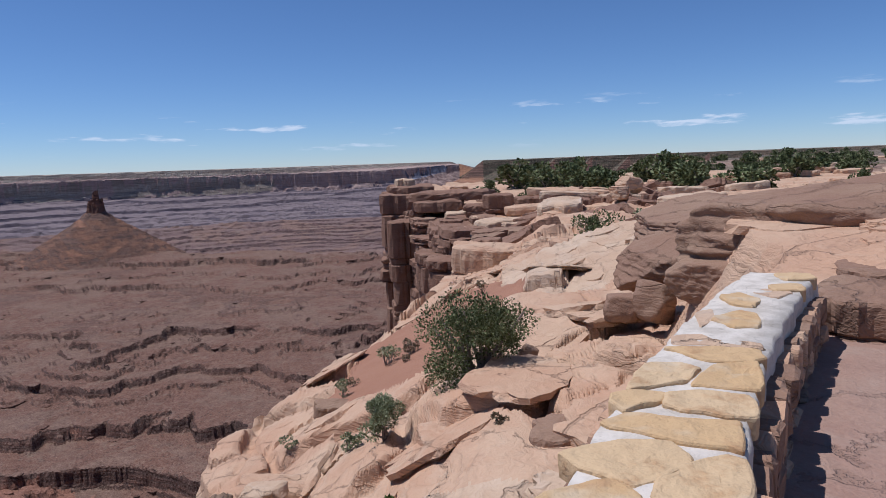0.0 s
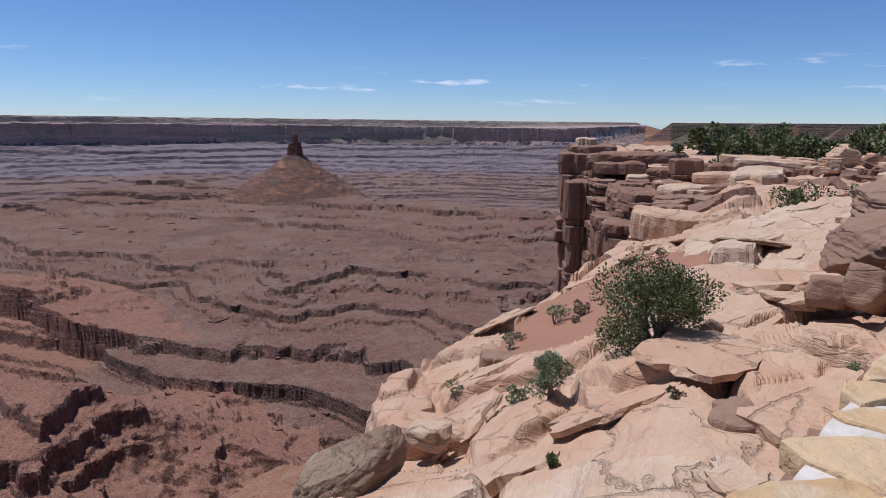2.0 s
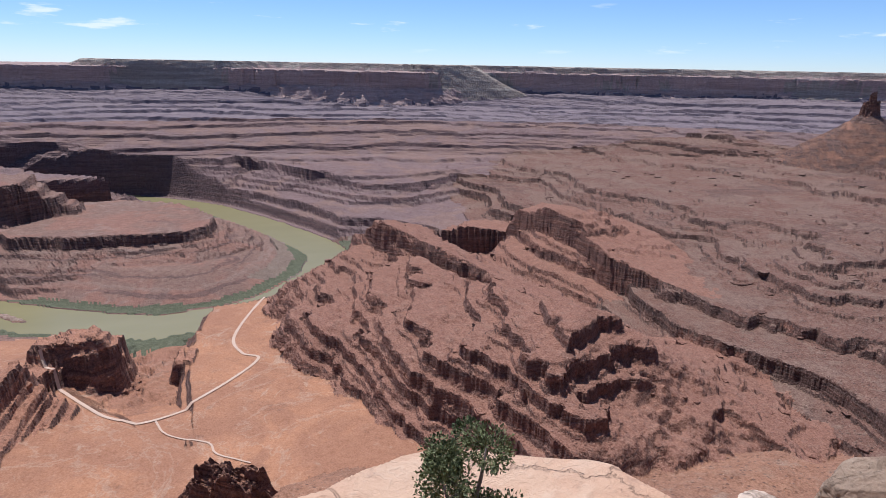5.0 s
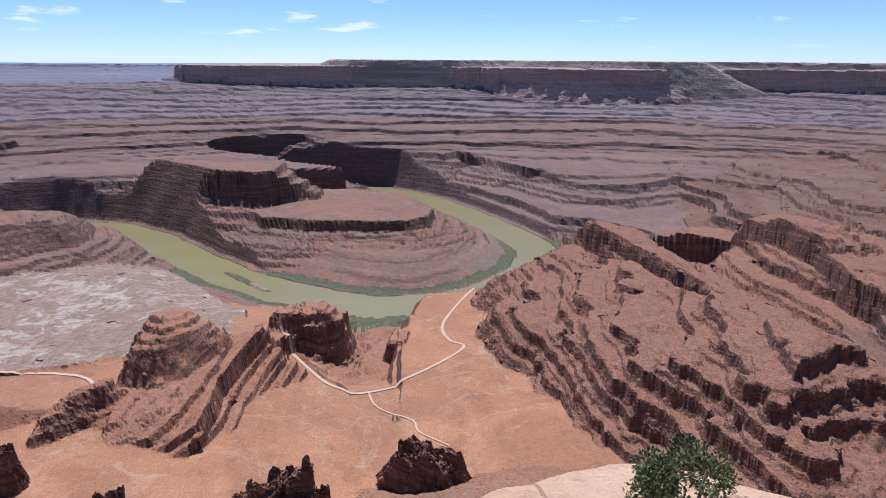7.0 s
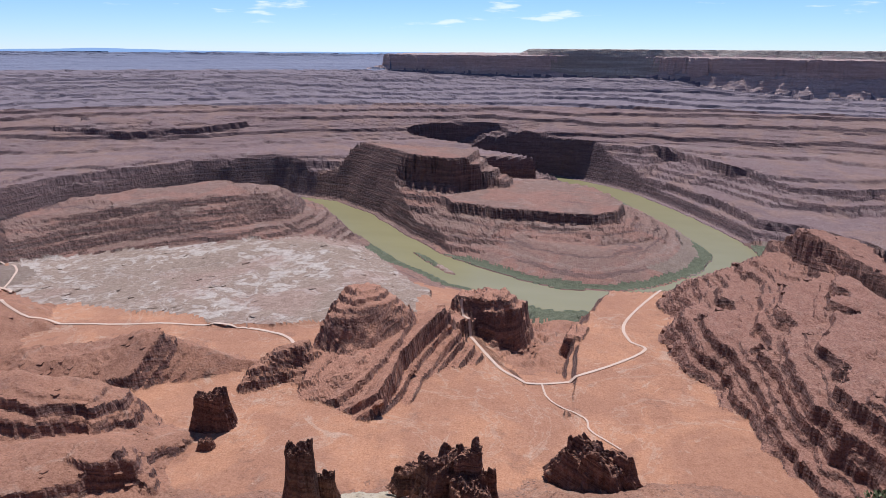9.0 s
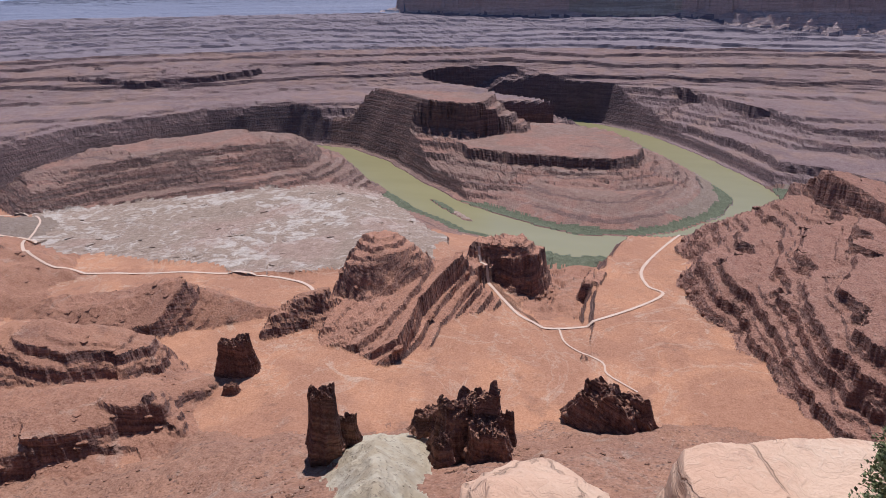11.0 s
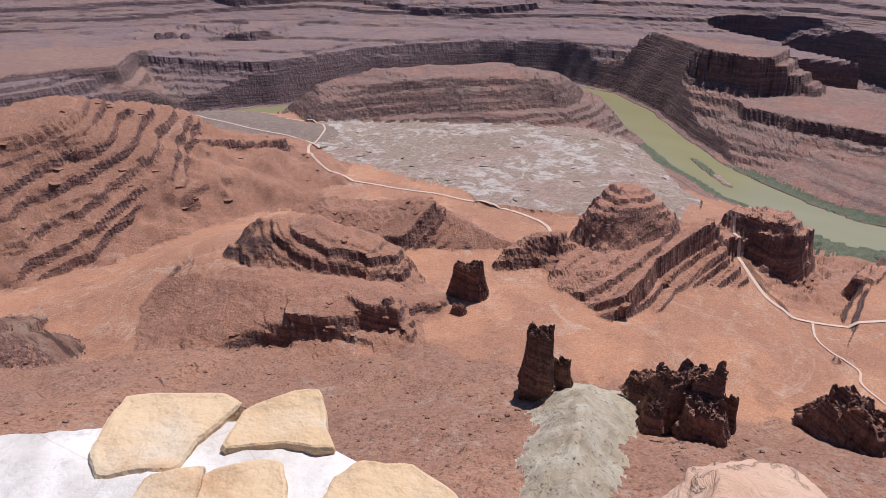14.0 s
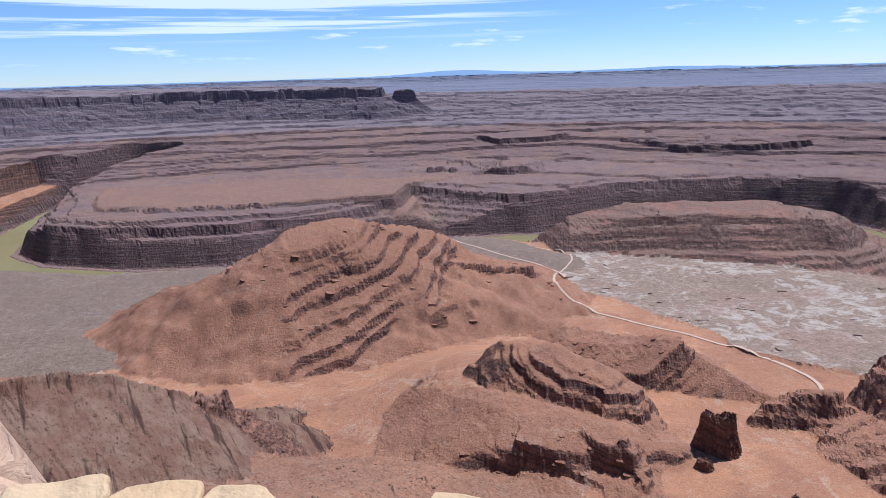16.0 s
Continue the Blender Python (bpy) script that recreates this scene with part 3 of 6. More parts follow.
def block(z, x, y, poly, planes, cliff, talus=0.55, wob=8.0, size=60.0, bed=6.0, seed=1, sheer=0.3, worn=0.0, dip=None, top_beds=True, bare=1.0, joint=0.0, scarp=None, soft=0.0, ledgy=0.0, gaps=0.0):
    """Raises z to a rock mass: flat or tilted top, bedded cliff round the outline, talus below."""
    px, py = [p[0] for p in poly], [p[1] for p in poly]
    reach = cliff * sheer + 320 / talus + 4 * wob
    m = (x > min(px) - reach) & (x < max(px) + reach) & (y > min(py) - reach) & (y < max(py) + reach)
    out, hit = z.copy(), np.zeros(x.shape, bool)
    if not m.any():
        return out, hit
    u, v = x[m], y[m]
    d = outside(u, v, poly) + wob * rough(u, v, size, 4, seed, 0.6) + 0.4 * wob * np.abs(rough(u, v, size * 0.3, 3, seed + 3))
    if joint:
        js = size * 0.22
        d = d + joint * wob * lattice(np.floor(u / js + 0.4 * rough(u, v, js * 3, 2, seed + 5)).astype(np.int64), np.floor(v / js + 0.4 * rough(u, v, js * 3, 2, seed + 6)).astype(np.int64), seed)
    top = np.full(u.shape, 1e9)
    for z0, x0, y0, gx, gy in planes:
        ease_ = 0.65 if scarp else 1.0
        top = np.minimum(top, z0 + ease_ * (gx * (u - x0) + gy * (v - y0)))
    if worn:
        top = top - np.maximum(rough(u, v, size * 1.2, 4, seed + 13, 0.55) * worn + 0.3 * worn, 0)
    face = cliff * sheer
    if gaps:
        face = face * (1 + gaps * np.maximum(rough(u, v, size * 0.8, 3, seed + 31) - 0.12, 0))
    if scarp:
        # a bare scarp on one side only; elsewhere a smooth dusty hillside
        cx, cy = sum(px) / len(px), sum(py) / len(py)
        way = ((u - cx) * scarp[0] + (v - cy) * scarp[1]) / (0.4 * max(max(px) - min(px), max(py) - min(py)))
        bold = ease(way + 0.25 * rough(u, v, size * 1.5, 3, seed + 27), -0.1, 0.6)
        face = face * bold + cliff * 3.6 * (1 - bold)
        d = d + cliff * 1.5 * (1 - bold)
        band = bold * ease(-d, 75 + 40 * rough(u, v, size, 3, seed + 28), 40)
    h = top - np.clip(d / face, 0, 1) * cliff - np.maximum(d - face, 0) * talus
    gx, gy = dip if dip else planes[0][3:5]
    cut = strata(h, u, v, gx, gy, ((bed * 3.4, 0.95, 0.08), (bed * 1.1, 0.85, 0.12), (bed * 0.4, 0.7, 0.22)), seed + 9) + 0.06 * bed * rough(u, v, bed * 1.6, 3, seed + 21)
    mild = np.maximum(np.clip((d - face) / 60, 0, 0.75 - 0.65 * ledgy), soft)
    if bare < 1:
        mild = np.maximum(mild, 1 - ease(rough(u, v, size * 1.3, 3, seed + 25) + 2 * bare - 1, -0.25, 0.1))
    if scarp:
        mild = np.maximum(mild, 1 - band)
    if not top_beds:
        mild = np.maximum(mild, np.clip((-d - 4) / 8, 0, 1))
    h = cut * (1 - mild) + h * mild
    better = h > z[m]
    out[m] = np.where(better, h, z[m])
    hit[m] = better
    return out, hit


def patches(u, v, zones, seed):
    """1 on bare rock, 0 on the dusty hillside round it: circles with ragged edges, or all bare."""
    if not zones:
        return 1.0
    bare = np.zeros(u.shape)
    for zx, zy, zr in zones:
        bare = np.maximum(bare, ease(zr - np.hypot(u - zx, v - zy) + 0.6 * zr * rough(u, v, 90, 4, seed + 33), -0.1 * zr, 0.2 * zr))
    return bare


def crest(z, x, y, line, near, far, scarp=0.0, wob=10.0, size=70.0, seed=1, bed=8.0, dip=(0.0, 0.0), reach=230.0, lumps=9.0, bold=0.35, zones=None):
    """Raises z to a ridge along a line of (x, y, z): a scarp and slope on its right-hand side, another slope on its left."""
    px, py = [p[0] for p in line], [p[1] for p in line]
    m = (x > min(px) - 420) & (x < max(px) + 420) & (y > min(py) - 420) & (y < max(py) + 420)
    out, hit = z.copy(), np.zeros(x.shape, bool)
    if not m.any():
        return out, hit
    u, v = x[m], y[m]
    d, s = along(u, v, line)
    i = np.minimum(s.astype(int), len(line) - 2)
    lx, ly = np.array(px), np.array(py)
    side = (lx[i + 1] - lx[i]) * (v - ly[i]) - (ly[i + 1] - ly[i]) * (u - lx[i])
    top = np.interp(s, range(len(line)), [p[2] for p in line])
    e = np.maximum(d + wob * rough(u, v, size, 4, seed, 0.6), 0)
    bare = patches(u, v, zones, seed)
    drop = np.where(side < 0, np.minimum(e * 3.5, scarp * bare) + e * near, e * far) + lumps * rough(u, v, 60, 4, seed + 5, 0.6)
    h = top - drop - np.maximum(e - reach, 0) * 2.5
    if bed:
        cut = strata(h, u, v, dip[0], dip[1], ((bed * 5.0, 0.95, 0.09), (bed * 1.8, 0.9, 0.1), (bed * 0.7, 0.8, 0.18)), seed + 9, 1.0, bold)
        h = cut * bare + h * (1 - bare)
    better = h > z[m]
    out[m], hit[m] = np.where(better, h, z[m]), better
    return out, hit


def mound(z, x, y, mid, half, turn, top, drop, power, bed, dip, seed, wob=0.12, facing=None, zones=None, bold=0.35):
    """Raises z to a rounded hill of bedded rock, round or long."""
    r = max(half) * 1.7
    m = (np.abs(x - mid[0]) < r) & (np.abs(y - mid[1]) < r)
    out, hit = z.copy(), np.zeros(x.shape, bool)
    if not m.any():
        return out, hit
    u, v = x[m], y[m]
    c, s = math.cos(turn), math.sin(turn)
    a, b = ((u - mid[0]) * c + (v - mid[1]) * s) / half[0], ((v - mid[1]) * c - (u - mid[0]) * s) / half[1]
    e = np.hypot(a, b) + wob * rough(u, v, min(half) * 0.7, 4, seed, 0.6)
    h = top - drop * (np.maximum(e, 0) ** power if power > 1 else np.sqrt(np.maximum(e, 0) ** 2 + 0.03) - 0.17)
    cut = strata(h, u, v, dip[0], dip[1], ((bed * 3.4, 0.95, 0.07), (bed * 1.2, 0.85, 0.12), (bed * 0.45, 0.6, 0.25)), seed + 9, 1.0, bold)
    bare = patches(u, v, zones, seed)
    if facing:
        # bare ledges on one side only; dusty elsewhere
        bare = ease(((u - mid[0]) * facing[0] + (v - mid[1]) * facing[1]) / max(half) + 0.35 * rough(u, v, min(half) * 0.6, 3, seed + 3), -0.1, 0.3)
    h = cut * bare + h * (1 - bare)
    better = h > z[m]
    out[m], hit[m] = np.where(better, h, z[m]), better
    return out, hit


def flat(v):
    return [(v, 0, 0, 0, 0)]


def relief(x, y):
    """Height of the land at (x, y) and the number of the landform there."""
    r = np.hypot(x, y)
    kind = np.zeros(x.shape, np.int8)
    # basin floor, falling to the river
    plain = np.interp(r, [0, 600, 800, 1200, 1700, 2100, 4000], [-485, -495, -503, -520, -545, -560, -560])
    shut = ease(-y, 1150, 1450) * ease(x, -1500, -1250)
    plain = plain + 28 * shut + 7 * rough(x, y, 240, 3, 2) + 1.6 * rough(x, y, 40, 3, 3)
    d = np.full(x.shape, 9000.0)
    m = (r > 1200) & (x < 700) & (y < 1400)
    d[m] = along(x[m], y[m], RIVER)[0]
    dw = d + 14 * rough(x, y, 120, 3, 4)
    gorge = -600 + np.where(dw < 72, -4, np.where(dw < 105, 2 + (dw - 72) * 0.02, 3 + (dw - 105) * (0.26 + 0.9 * shut)))
    di, si = along(x, y, INLET)
    gully = np.interp(si, range(len(INLET)), [p[2] for p in INLET]) + np.maximum(di - 45 + 10 * rough(x, y, 60, 3, 6), 0) * 0.5
    z = np.minimum(np.minimum(plain, gorge), gully)
    green = (z > -599.5) & (((dw > 70) & (dw < 112)) | ((gully < -562) & (gorge > -597)))
    kind[green] = 1
    ix, iy = x + 1850, y + 445
    isle = ((ix * 0.75 + iy * 0.66) / 130) ** 2 + ((iy * 0.75 - ix * 0.66) / (15 + 5 * rough(x, y, 30, 2, 9))) ** 2 < 1
    z = np.where(isle, -597.5, z)
    kind[isle] = 1
    kind[(kind == 0) & (shut > 0.5) & (r < 2600)] = 29
    m = (r > 1100) & (r < 2500) & (y < -200) & (kind == 0)
    u, v = x[m], y[m]
    bad = outside(u, v, BADLANDS) + 60 * rough(u, v, 160, 4, 19) < 0
    z[m] += np.where(bad, 5 * np.abs(rough(u, v, 60, 4, 20, 0.6)) + stairs(14 * np.maximum(rough(u, v, 200, 3, 24), 0), 4, 0.85), 0)
    kind[m] = np.where(bad, 16, 0)

    def put(n, res):
        nonlocal z
        z = res[0]
        kind[res[1]] = n

    # ledged slopes below the rim on the north side
    m = (y > 450) & (y < 3200) & (x > -3150) & (x < 700)
    u, v = x[m], y[m]
    yy = v + 0.16 * np.minimum(u + 1100, 0) + 70 * rough(u, v, 330, 4, 7) + 25 * np.sin(u / 90.0)
    slope = np.interp(yy, [600, 860, 930, 1290, 1950, 2480, 2640, 2900], [-600, -508, -470, -421, -387, -342, -350, -620])
    slope = slope + 5 * rough(u, v, 240, 3, 11)
    ledged = np.full(x.shape, -700.0)
    slope = slope + 14 * np.abs(rough(u + 0.3 * v, v * 0.4, 170, 4, 8, 0.55)) + 3 * rough(u, v, 60, 4, 18, 0.6)
    ledged[m] = strata(slope, u, v, 0.012, 0.0, ((27.0, 1.0, 0.06), (12.0, 1.0, 0.07), (5.5, 0.95, 0.1), (2.4, 0.6, 0.2)), 12, 1.0, 0.4)
    ledged[m] += 0.8 * rough(u, v, 22, 4, 12, 0.6)
    put(2, (np.maximum(z, ledged), ledged > z))
    # distance from the brink of the plateau on which one stands
    rim = np.full(x.shape, 9000.0)
    m = (r < 1600) | (x > -1000 - 0.3 * np.maximum(y, 0))
    rim[m] = outside(x[m], y[m], PLATEAU)
    # stepped country beyond the gorge
    m = r > 1700
    u, v = x[m], y[m]
    up = upland(u, v, r[m])
    zm, km = z[m], kind[m]
    for poly, cl, sd, low in ((LOW_BENCH, 70, 21, True), (HIGH_BENCH, 62, 22, False), (WEST_BENCH, 75, 23, False)):
        top = -524 + 0 * u if low else up
        dd = outside(u, v, poly) + 26 * rough(u, v, 170, 4, sd, 0.6) + 12 * np.abs(rough(u, v, 45, 2, sd + 5))
        f = np.interp(dd, [-110, -42, -34, 60], [0, 0.14, 0.48, 1.0])
        h = top - f * cl - np.maximum(dd - 60, 0) * 0.5
        h = np.where(dd > -110, strata(h, u, v, 0, 0, ((17.0, 1.0, 0.06), (5.5, 0.85, 0.12), (2.4, 0.6, 0.25)), sd + 60, 0.5, 0.35), h)
        km[h > zm] = 3
        zm = np.maximum(zm, h)
    beyond = np.where((r[m] > 2950) & (u < 900) & (rim[m] > 900) & (d[m] >= 330), up, -700)
    km[beyond > zm] = 3
    z[m], kind[m] = np.maximum(zm, beyond), km
    kind[(kind == 0) & (r > 1640) & (dw < 900) & (x < -1500)] = 5
    put(26, block(z, x, y, ORANGE_BENCH, flat(-440), 48, 0.5, 18, 120, 7, 31, top_beds=False))
    for k, (poly, top) in enumerate(MID_MESAS):
        put(3, block(z, x, y, poly, flat(top), 50, 0.5, 30, 160, 8, 33 + k))
    put(4, block(z, x, y, FAR_MESA, [(-52, -7500, 3500, -0.004, 0.0), (-30, 0, 0, 0, 0)], 150, 0.36, 170, 520, 9, 41, 0.14, joint=0.35, gaps=1.5))
    back = [(-11500 + 0.88 * (p[0] + 11500), 5000 + (1.04 if p[1] > 5000 else 0.74) * (p[1] - 5000)) for p in FAR_MESA]
    put(27, block(z, x, y, back, [(28, -7500, 3500, -0.004, 0.0), (58, 0, 0, 0, 0)], 48, 0.5, 60, 500, 8, 45, 2.2, worn=10))
    put(30, block(z, x, y, SOUTH_MESA, [(-108, -1000, -6800, 0.004, -0.004)], 80, 0.3, 110, 420, 16, 43, 0.25, joint=0.4, gaps=4.0))
    put(31, block(z, x, y, TOWER, flat(-138), 100, 0.6, 12, 120, 16, 44))
    # river bends
    put(5, block(z, x, y, GOOSENECK, flat(-488), 30, 0.36, 14, 90, 5, 51, 0.2, top_beds=False, joint=0.4, ledgy=1.0))
    put(34, block(z, x, y, NECK_FIN, [(-362, -2400, -600, 0, 0), (-366, -2385, -480, 0, -0.62)], 105, 0.5, 16, 55, 9, 52, 0.2, joint=0.4, ledgy=1.0))
    put(6, block(z, x, y, LEFT_BENCH, [(-447, -1900, -1200, 0, 0), (-500, -1440, -1520, -0.17, 0.0)], 70, 0.35, 16, 90, 4.2, 53, 1.5, worn=10, dip=(-0.04, 0.03), ledgy=1.0))
    put(0, block(z, x, y, ORANGE_FLAT, [(-517, -1400, 100, 0.012, 0)], 36, 1.2, 8, 60, 8, 54, top_beds=False))
    # tilted ridges of the basin
    put(7, crest(z, x, y, [(-1640, 400, -420), (-1500, 445, -345), (-1180, 545, -380), (-1000, 590, -396), (-800, 635, -411), (-617, 624, -464), (-520, 640, -500)], 0.26, 0.42, 42, 18, 80, 61, 7, (-0.08, -0.12)))
    put(7, block(z, x, y, [(-1470, 210), (-1220, 180), (-1090, 255), (-870, 318), (-800, 385), (-690, 430), (-800, 560), (-1150, 480), (-1480, 420)],
                 [(-436, -1200, 250, 0.06, 0.24)], 70, 0.7, 26, 70, 8, 62, 1.0, worn=26, dip=(-0.08, -0.1), bare=0.9, soft=0.1))
    put(7, crest(z, x, y, [(-1760, 900, -460), (-1730, 925, -396), (-1600, 955, -376), (-1450, 965, -388), (-1283, 935, -428), (-1100, 965, -445), (-900, 1015, -462)], 0.45, 0.12, 52, 14, 70, 63, 8, (-0.05, -0.05)))
    put(7, crest(z, x, y, [(-800, 700, -440), (-620, 720, -470), (-480, 730, -505)], 0.5, 0.25, 26, 10, 50, 64, 6, (-0.1, -0.05)))
    put(8, mound(z, x, y, (-1066, -372), (128, 100), 0.3, -404, 108, 2.8, 3.6, (0.12, 0.2), 71, 0.24, None, None, -0.1))
    put(8, crest(z, x, y, [(-795, -292, -512), (-830, -284, -478), (-885, -280, -462), (-955, -284, -455), (-1030, -266, -444), (-1095, -236, -437), (-1120, -226, -470)], 0.55, 0.26, 30, 6, 50, 70, 3.6, (-0.05, 0.6), 150, 4.0, 0.1))
    put(8, block(z, x, y, [(-1223, -255), (-1198, -183), (-1185, -126), (-1256, -115), (-1290, -180), (-1280, -250)], [(-447, -1200, -160, 0.1, 0.15), (-447, -1200, -160, 0, -0.5)], 70, 0.9, 10, 30, 8, 72, 0.4, worn=16))
    put(8, block(z, x, y, [(-1195, -32), (-1190, 0), (-1250, 12), (-1265, -20)], flat(-505), 46, 1.2, 4, 20, 8, 73))
    put(9, block(z, x, y, [(-800, -880), (-795, -790), (-822, -682), (-905, -675), (-930, -720), (-890, -800), (-850, -900)], [(-500, -800, -790, -0.85, 0), (-432, -880, -750, 0.6, 0.3)], 36, 0.42, 8, 40, 4, 74, 0.6, worn=10, dip=(-0.5, 0.2), scarp=(0.5, 0.85), soft=0.12))
    put(17, mound(z, x, y, (-640, -690), (150, 100), 2.3, -424, 84, 2.4, 5.5, (0.12, -0.2), 75, 0.25, (0.45, 0.9)))
    put(18, block(z, x, y, [(-390, -668), (-450, -642), (-486, -592), (-520, -562), (-556, -545), (-590, -505), (-628, -530), (-650, -600), (-600, -700), (-480, -770)],
                  [(-446, -560, -545, 0.12, 0.1), (-440, -560, -545, -0.1, 0.1)], 38, 0.42, 9, 36, 4.5, 76, 0.22, worn=6, dip=(0.1, -0.2), scarp=(0.5, 0.85), soft=0.05))
    put(20, block(z, x, y, [(-861, -516), (-930, -478), (-950, -455), (-985, -470), (-930, -530)], [(-464, -945, -460, -0.1, 0.3)], 40, 0.42, 7, 26, 6, 78, 0.6, worn=14, dip=(0.3, 0.3)))
    hill = z + 58 * np.exp(-(((x + 590) / 150) ** 2 + ((y + 830) / 150) ** 2))
    put(0, (hill, hill > z + 30))
    put(10, mound(z, x, y, (-590, -1350), (440, 270), -0.3, -303, 200, 1.0, 6.0, (-0.24, -0.12), 81, 0.22, None,
                  ((-680, -1300, 190), (-530, -1330, 120), (-450, -1140, 90), (-550, -1200, 110), (-400, -1400, 70), (-300, -1480, 40)), 0.4))
    put(10, crest(z, x, y, [(-640, -1250, -398), (-720, -1240, -402), (-790, -1215, -408), (-870, -1190, -416), (-985, -1165, -440), (-1035, -1190, -470), (-1060, -1215, -505)], 0.6, 0.1, 36, 10, 70, 83, 4.5, (0.03, -0.05), 150, 5.0))
    # the plateau on which one stands, its cliff and talus
    m = rim < 1100
    u, v = x[m], y[m]
    rr = rim[m] + 10 * rough(u, v, 60, 4, 91) + np.clip(r[m] / 60, 0, 1) * 18 * rough(u, v, 200, 3, 92)
    cliffy = stairs(np.clip((rr + 2) / 34, 0, 1) * 205, 41, 0.6)
    talus = 205 + np.maximum(rr - 30, 0) * (0.425 + 0.05 * rough(u, v, 170, 3, 93)) + 9 * rough(u, v, 70, 5, 94, 0.6)
    talus = np.where(rr > 60, beds(talus, u, v, 0.05, 0.0, 7, 0.55, 87), talus)
    own = -2.0 + 1.2 * rough(u, v, 60, 3, 95) + np.clip((r[m] - 400) / 4000, 0, 1) * 8 - np.where(rr < 32, cliffy, talus)
    own = np.where((r[m] < 84) & (rr < 6), np.minimum(own, -9), own)
    zm, km = z[m], kind[m]
    km[own > zm] = 11
    km[(own > zm) & (rr < 4)] = 12
    z[m], kind[m] = np.maximum(zm, own), km
    put(13, crest(z, x, y, [(-120, -48, -215), (-270, -105, -286), (-435, -172, -356), (-500, -195, -392)], 0.75, 0.75, 0, 12, 40, 96, 0, lumps=9.0))
    put(23, crest(z, x, y, [(40, -760, -280), (-27, -780, -300), (-97, -794, -332), (-165, -830, -392), (-200, -850, -430)], 0.55, 0.5, 10, 12, 40, 99, 1.1, (2.0, 0.25), 230, 9.0, 0.2))
    put(24, block(z, x, y, [(-140, -795), (-175, -800), (-195, -840), (-155, -850)], flat(-378), 40, 0.8, 12, 24, 4, 100, 0.2, worn=26))
    # butte with a tower
    bx, by = -2010.0, 2700.0
    b = np.hypot(x - bx, y - by) + 10 * rough(x, y, 60, 3, 101)
    cone = np.interp(b, [0, 40, 55, 70, 300, 420, 1500], [-160, -162, -172, -190, -338, -420, -2500]) + 5 * rough(x, y, 30, 3, 102)
    put(15, (np.maximum(z, cone), cone > z))
    bed = np.where(dw < 72, -604.0, np.where(dw < 100, -598.0, -598 + (dw - 100) * 2.2))
    bed = np.where(isle, -597.5, bed)
    z = np.minimum(z, bed)
    kind[isle] = np.where(ix[isle] * 0.75 + iy[isle] * 0.66 > 40, 16, 1)
    kind[(kind == 5) & (z < -582) & (r > 1900) & (y > 60)] = 29
    kind[(kind == 12) & (r > 330)] = 32
    # land beyond 5.2 km takes the colours with haze mixed in
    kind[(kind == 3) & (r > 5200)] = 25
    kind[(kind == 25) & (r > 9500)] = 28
    return z, kind


def drawn_in(r):
    """Far country is drawn in towards the eye along its lines of sight, to lie within 4.95 km."""
    return np.where(r < 3400, r, 3400 + 1540 * (1 - np.exp(-(r - 3400) / 5020)))


EYE = np.array([-0.1, -0.3, 1.52])
COLS = np.radians(np.concatenate([np.linspace(8, 184, 1400), np.linspace(186, 366, 61)]))
ROWS = 580
radii = 26 * np.exp(np.linspace(0, math.log(28000 / 26), 1650))


def land():
    az = COLS[:, None]
    R = np.broadcast_to(radii, (len(COLS), len(radii)))
    X, Y = -np.sin(az) * R, np.cos(az) * R
    Z, K = np.empty(X.shape), np.empty(X.shape, np.int8)
    for i in range(0, len(COLS), 180):
        Z[i:i + 180], K[i:i + 180] = relief(X[i:i + 180], Y[i:i + 180])
    el = np.arctan2(Z - EYE[2], R)
    step = np.abs(np.diff(el, axis=1)) * 1.0 + np.diff(np.log(R), axis=1) * 0.03
    seen = np.maximum.accumulate(el, axis=1)
    step *= np.where(el[:, 1:] >= seen[:, 1:] - 0.003, 1.0, 0.18)
    # share the rows out along each line of sight, alike for neighbours
    step = np.concatenate([step[-40:], step, step[:40]])
    for _ in range(2):
        total = np.cumsum(step, axis=0)
        step[20:-21] = (total[41:] - total[:-41]) / 41
    step = step[40:-40]
    far = radii[1:] > 2700
    wide = step[:1400, far]
    for _ in range(2):
        total = np.cumsum(np.concatenate([np.repeat(wide[:1], 71, 0), wide, np.repeat(wide[-1:], 70, 0)]), axis=0)
        wide = (total[141:] - total[:-141]) / 141
        wide = np.concatenate([wide, wide[-1:]])[:1400]
    step[:1400, far] = wide * 1.7
    mark = np.concatenate([np.zeros((len(COLS), 1)), np.cumsum(step, axis=1)], axis=1)
    mark /= mark[:, -1:]
    want = np.linspace(0, 1, ROWS)
    rad, hei = np.empty((len(COLS), ROWS)), np.empty((len(COLS), ROWS))
    kin = np.empty((len(COLS), ROWS), np.int8)
    for c in range(len(COLS)):
        at = np.interp(want, mark[c], np.arange(len(radii)))
        rad[c] = np.interp(at, np.arange(len(radii)), R[c])
        hei[c] = np.interp(at, np.arange(len(radii)), Z[c])
        kin[c] = K[c][np.round(at).astype(int)]
    k = drawn_in(rad) / rad
    P = np.stack([-np.sin(az) * rad * k, np.cos(az) * rad * k, EYE[2] + (hei - EYE[2]) * k], -1)
    return P, kin


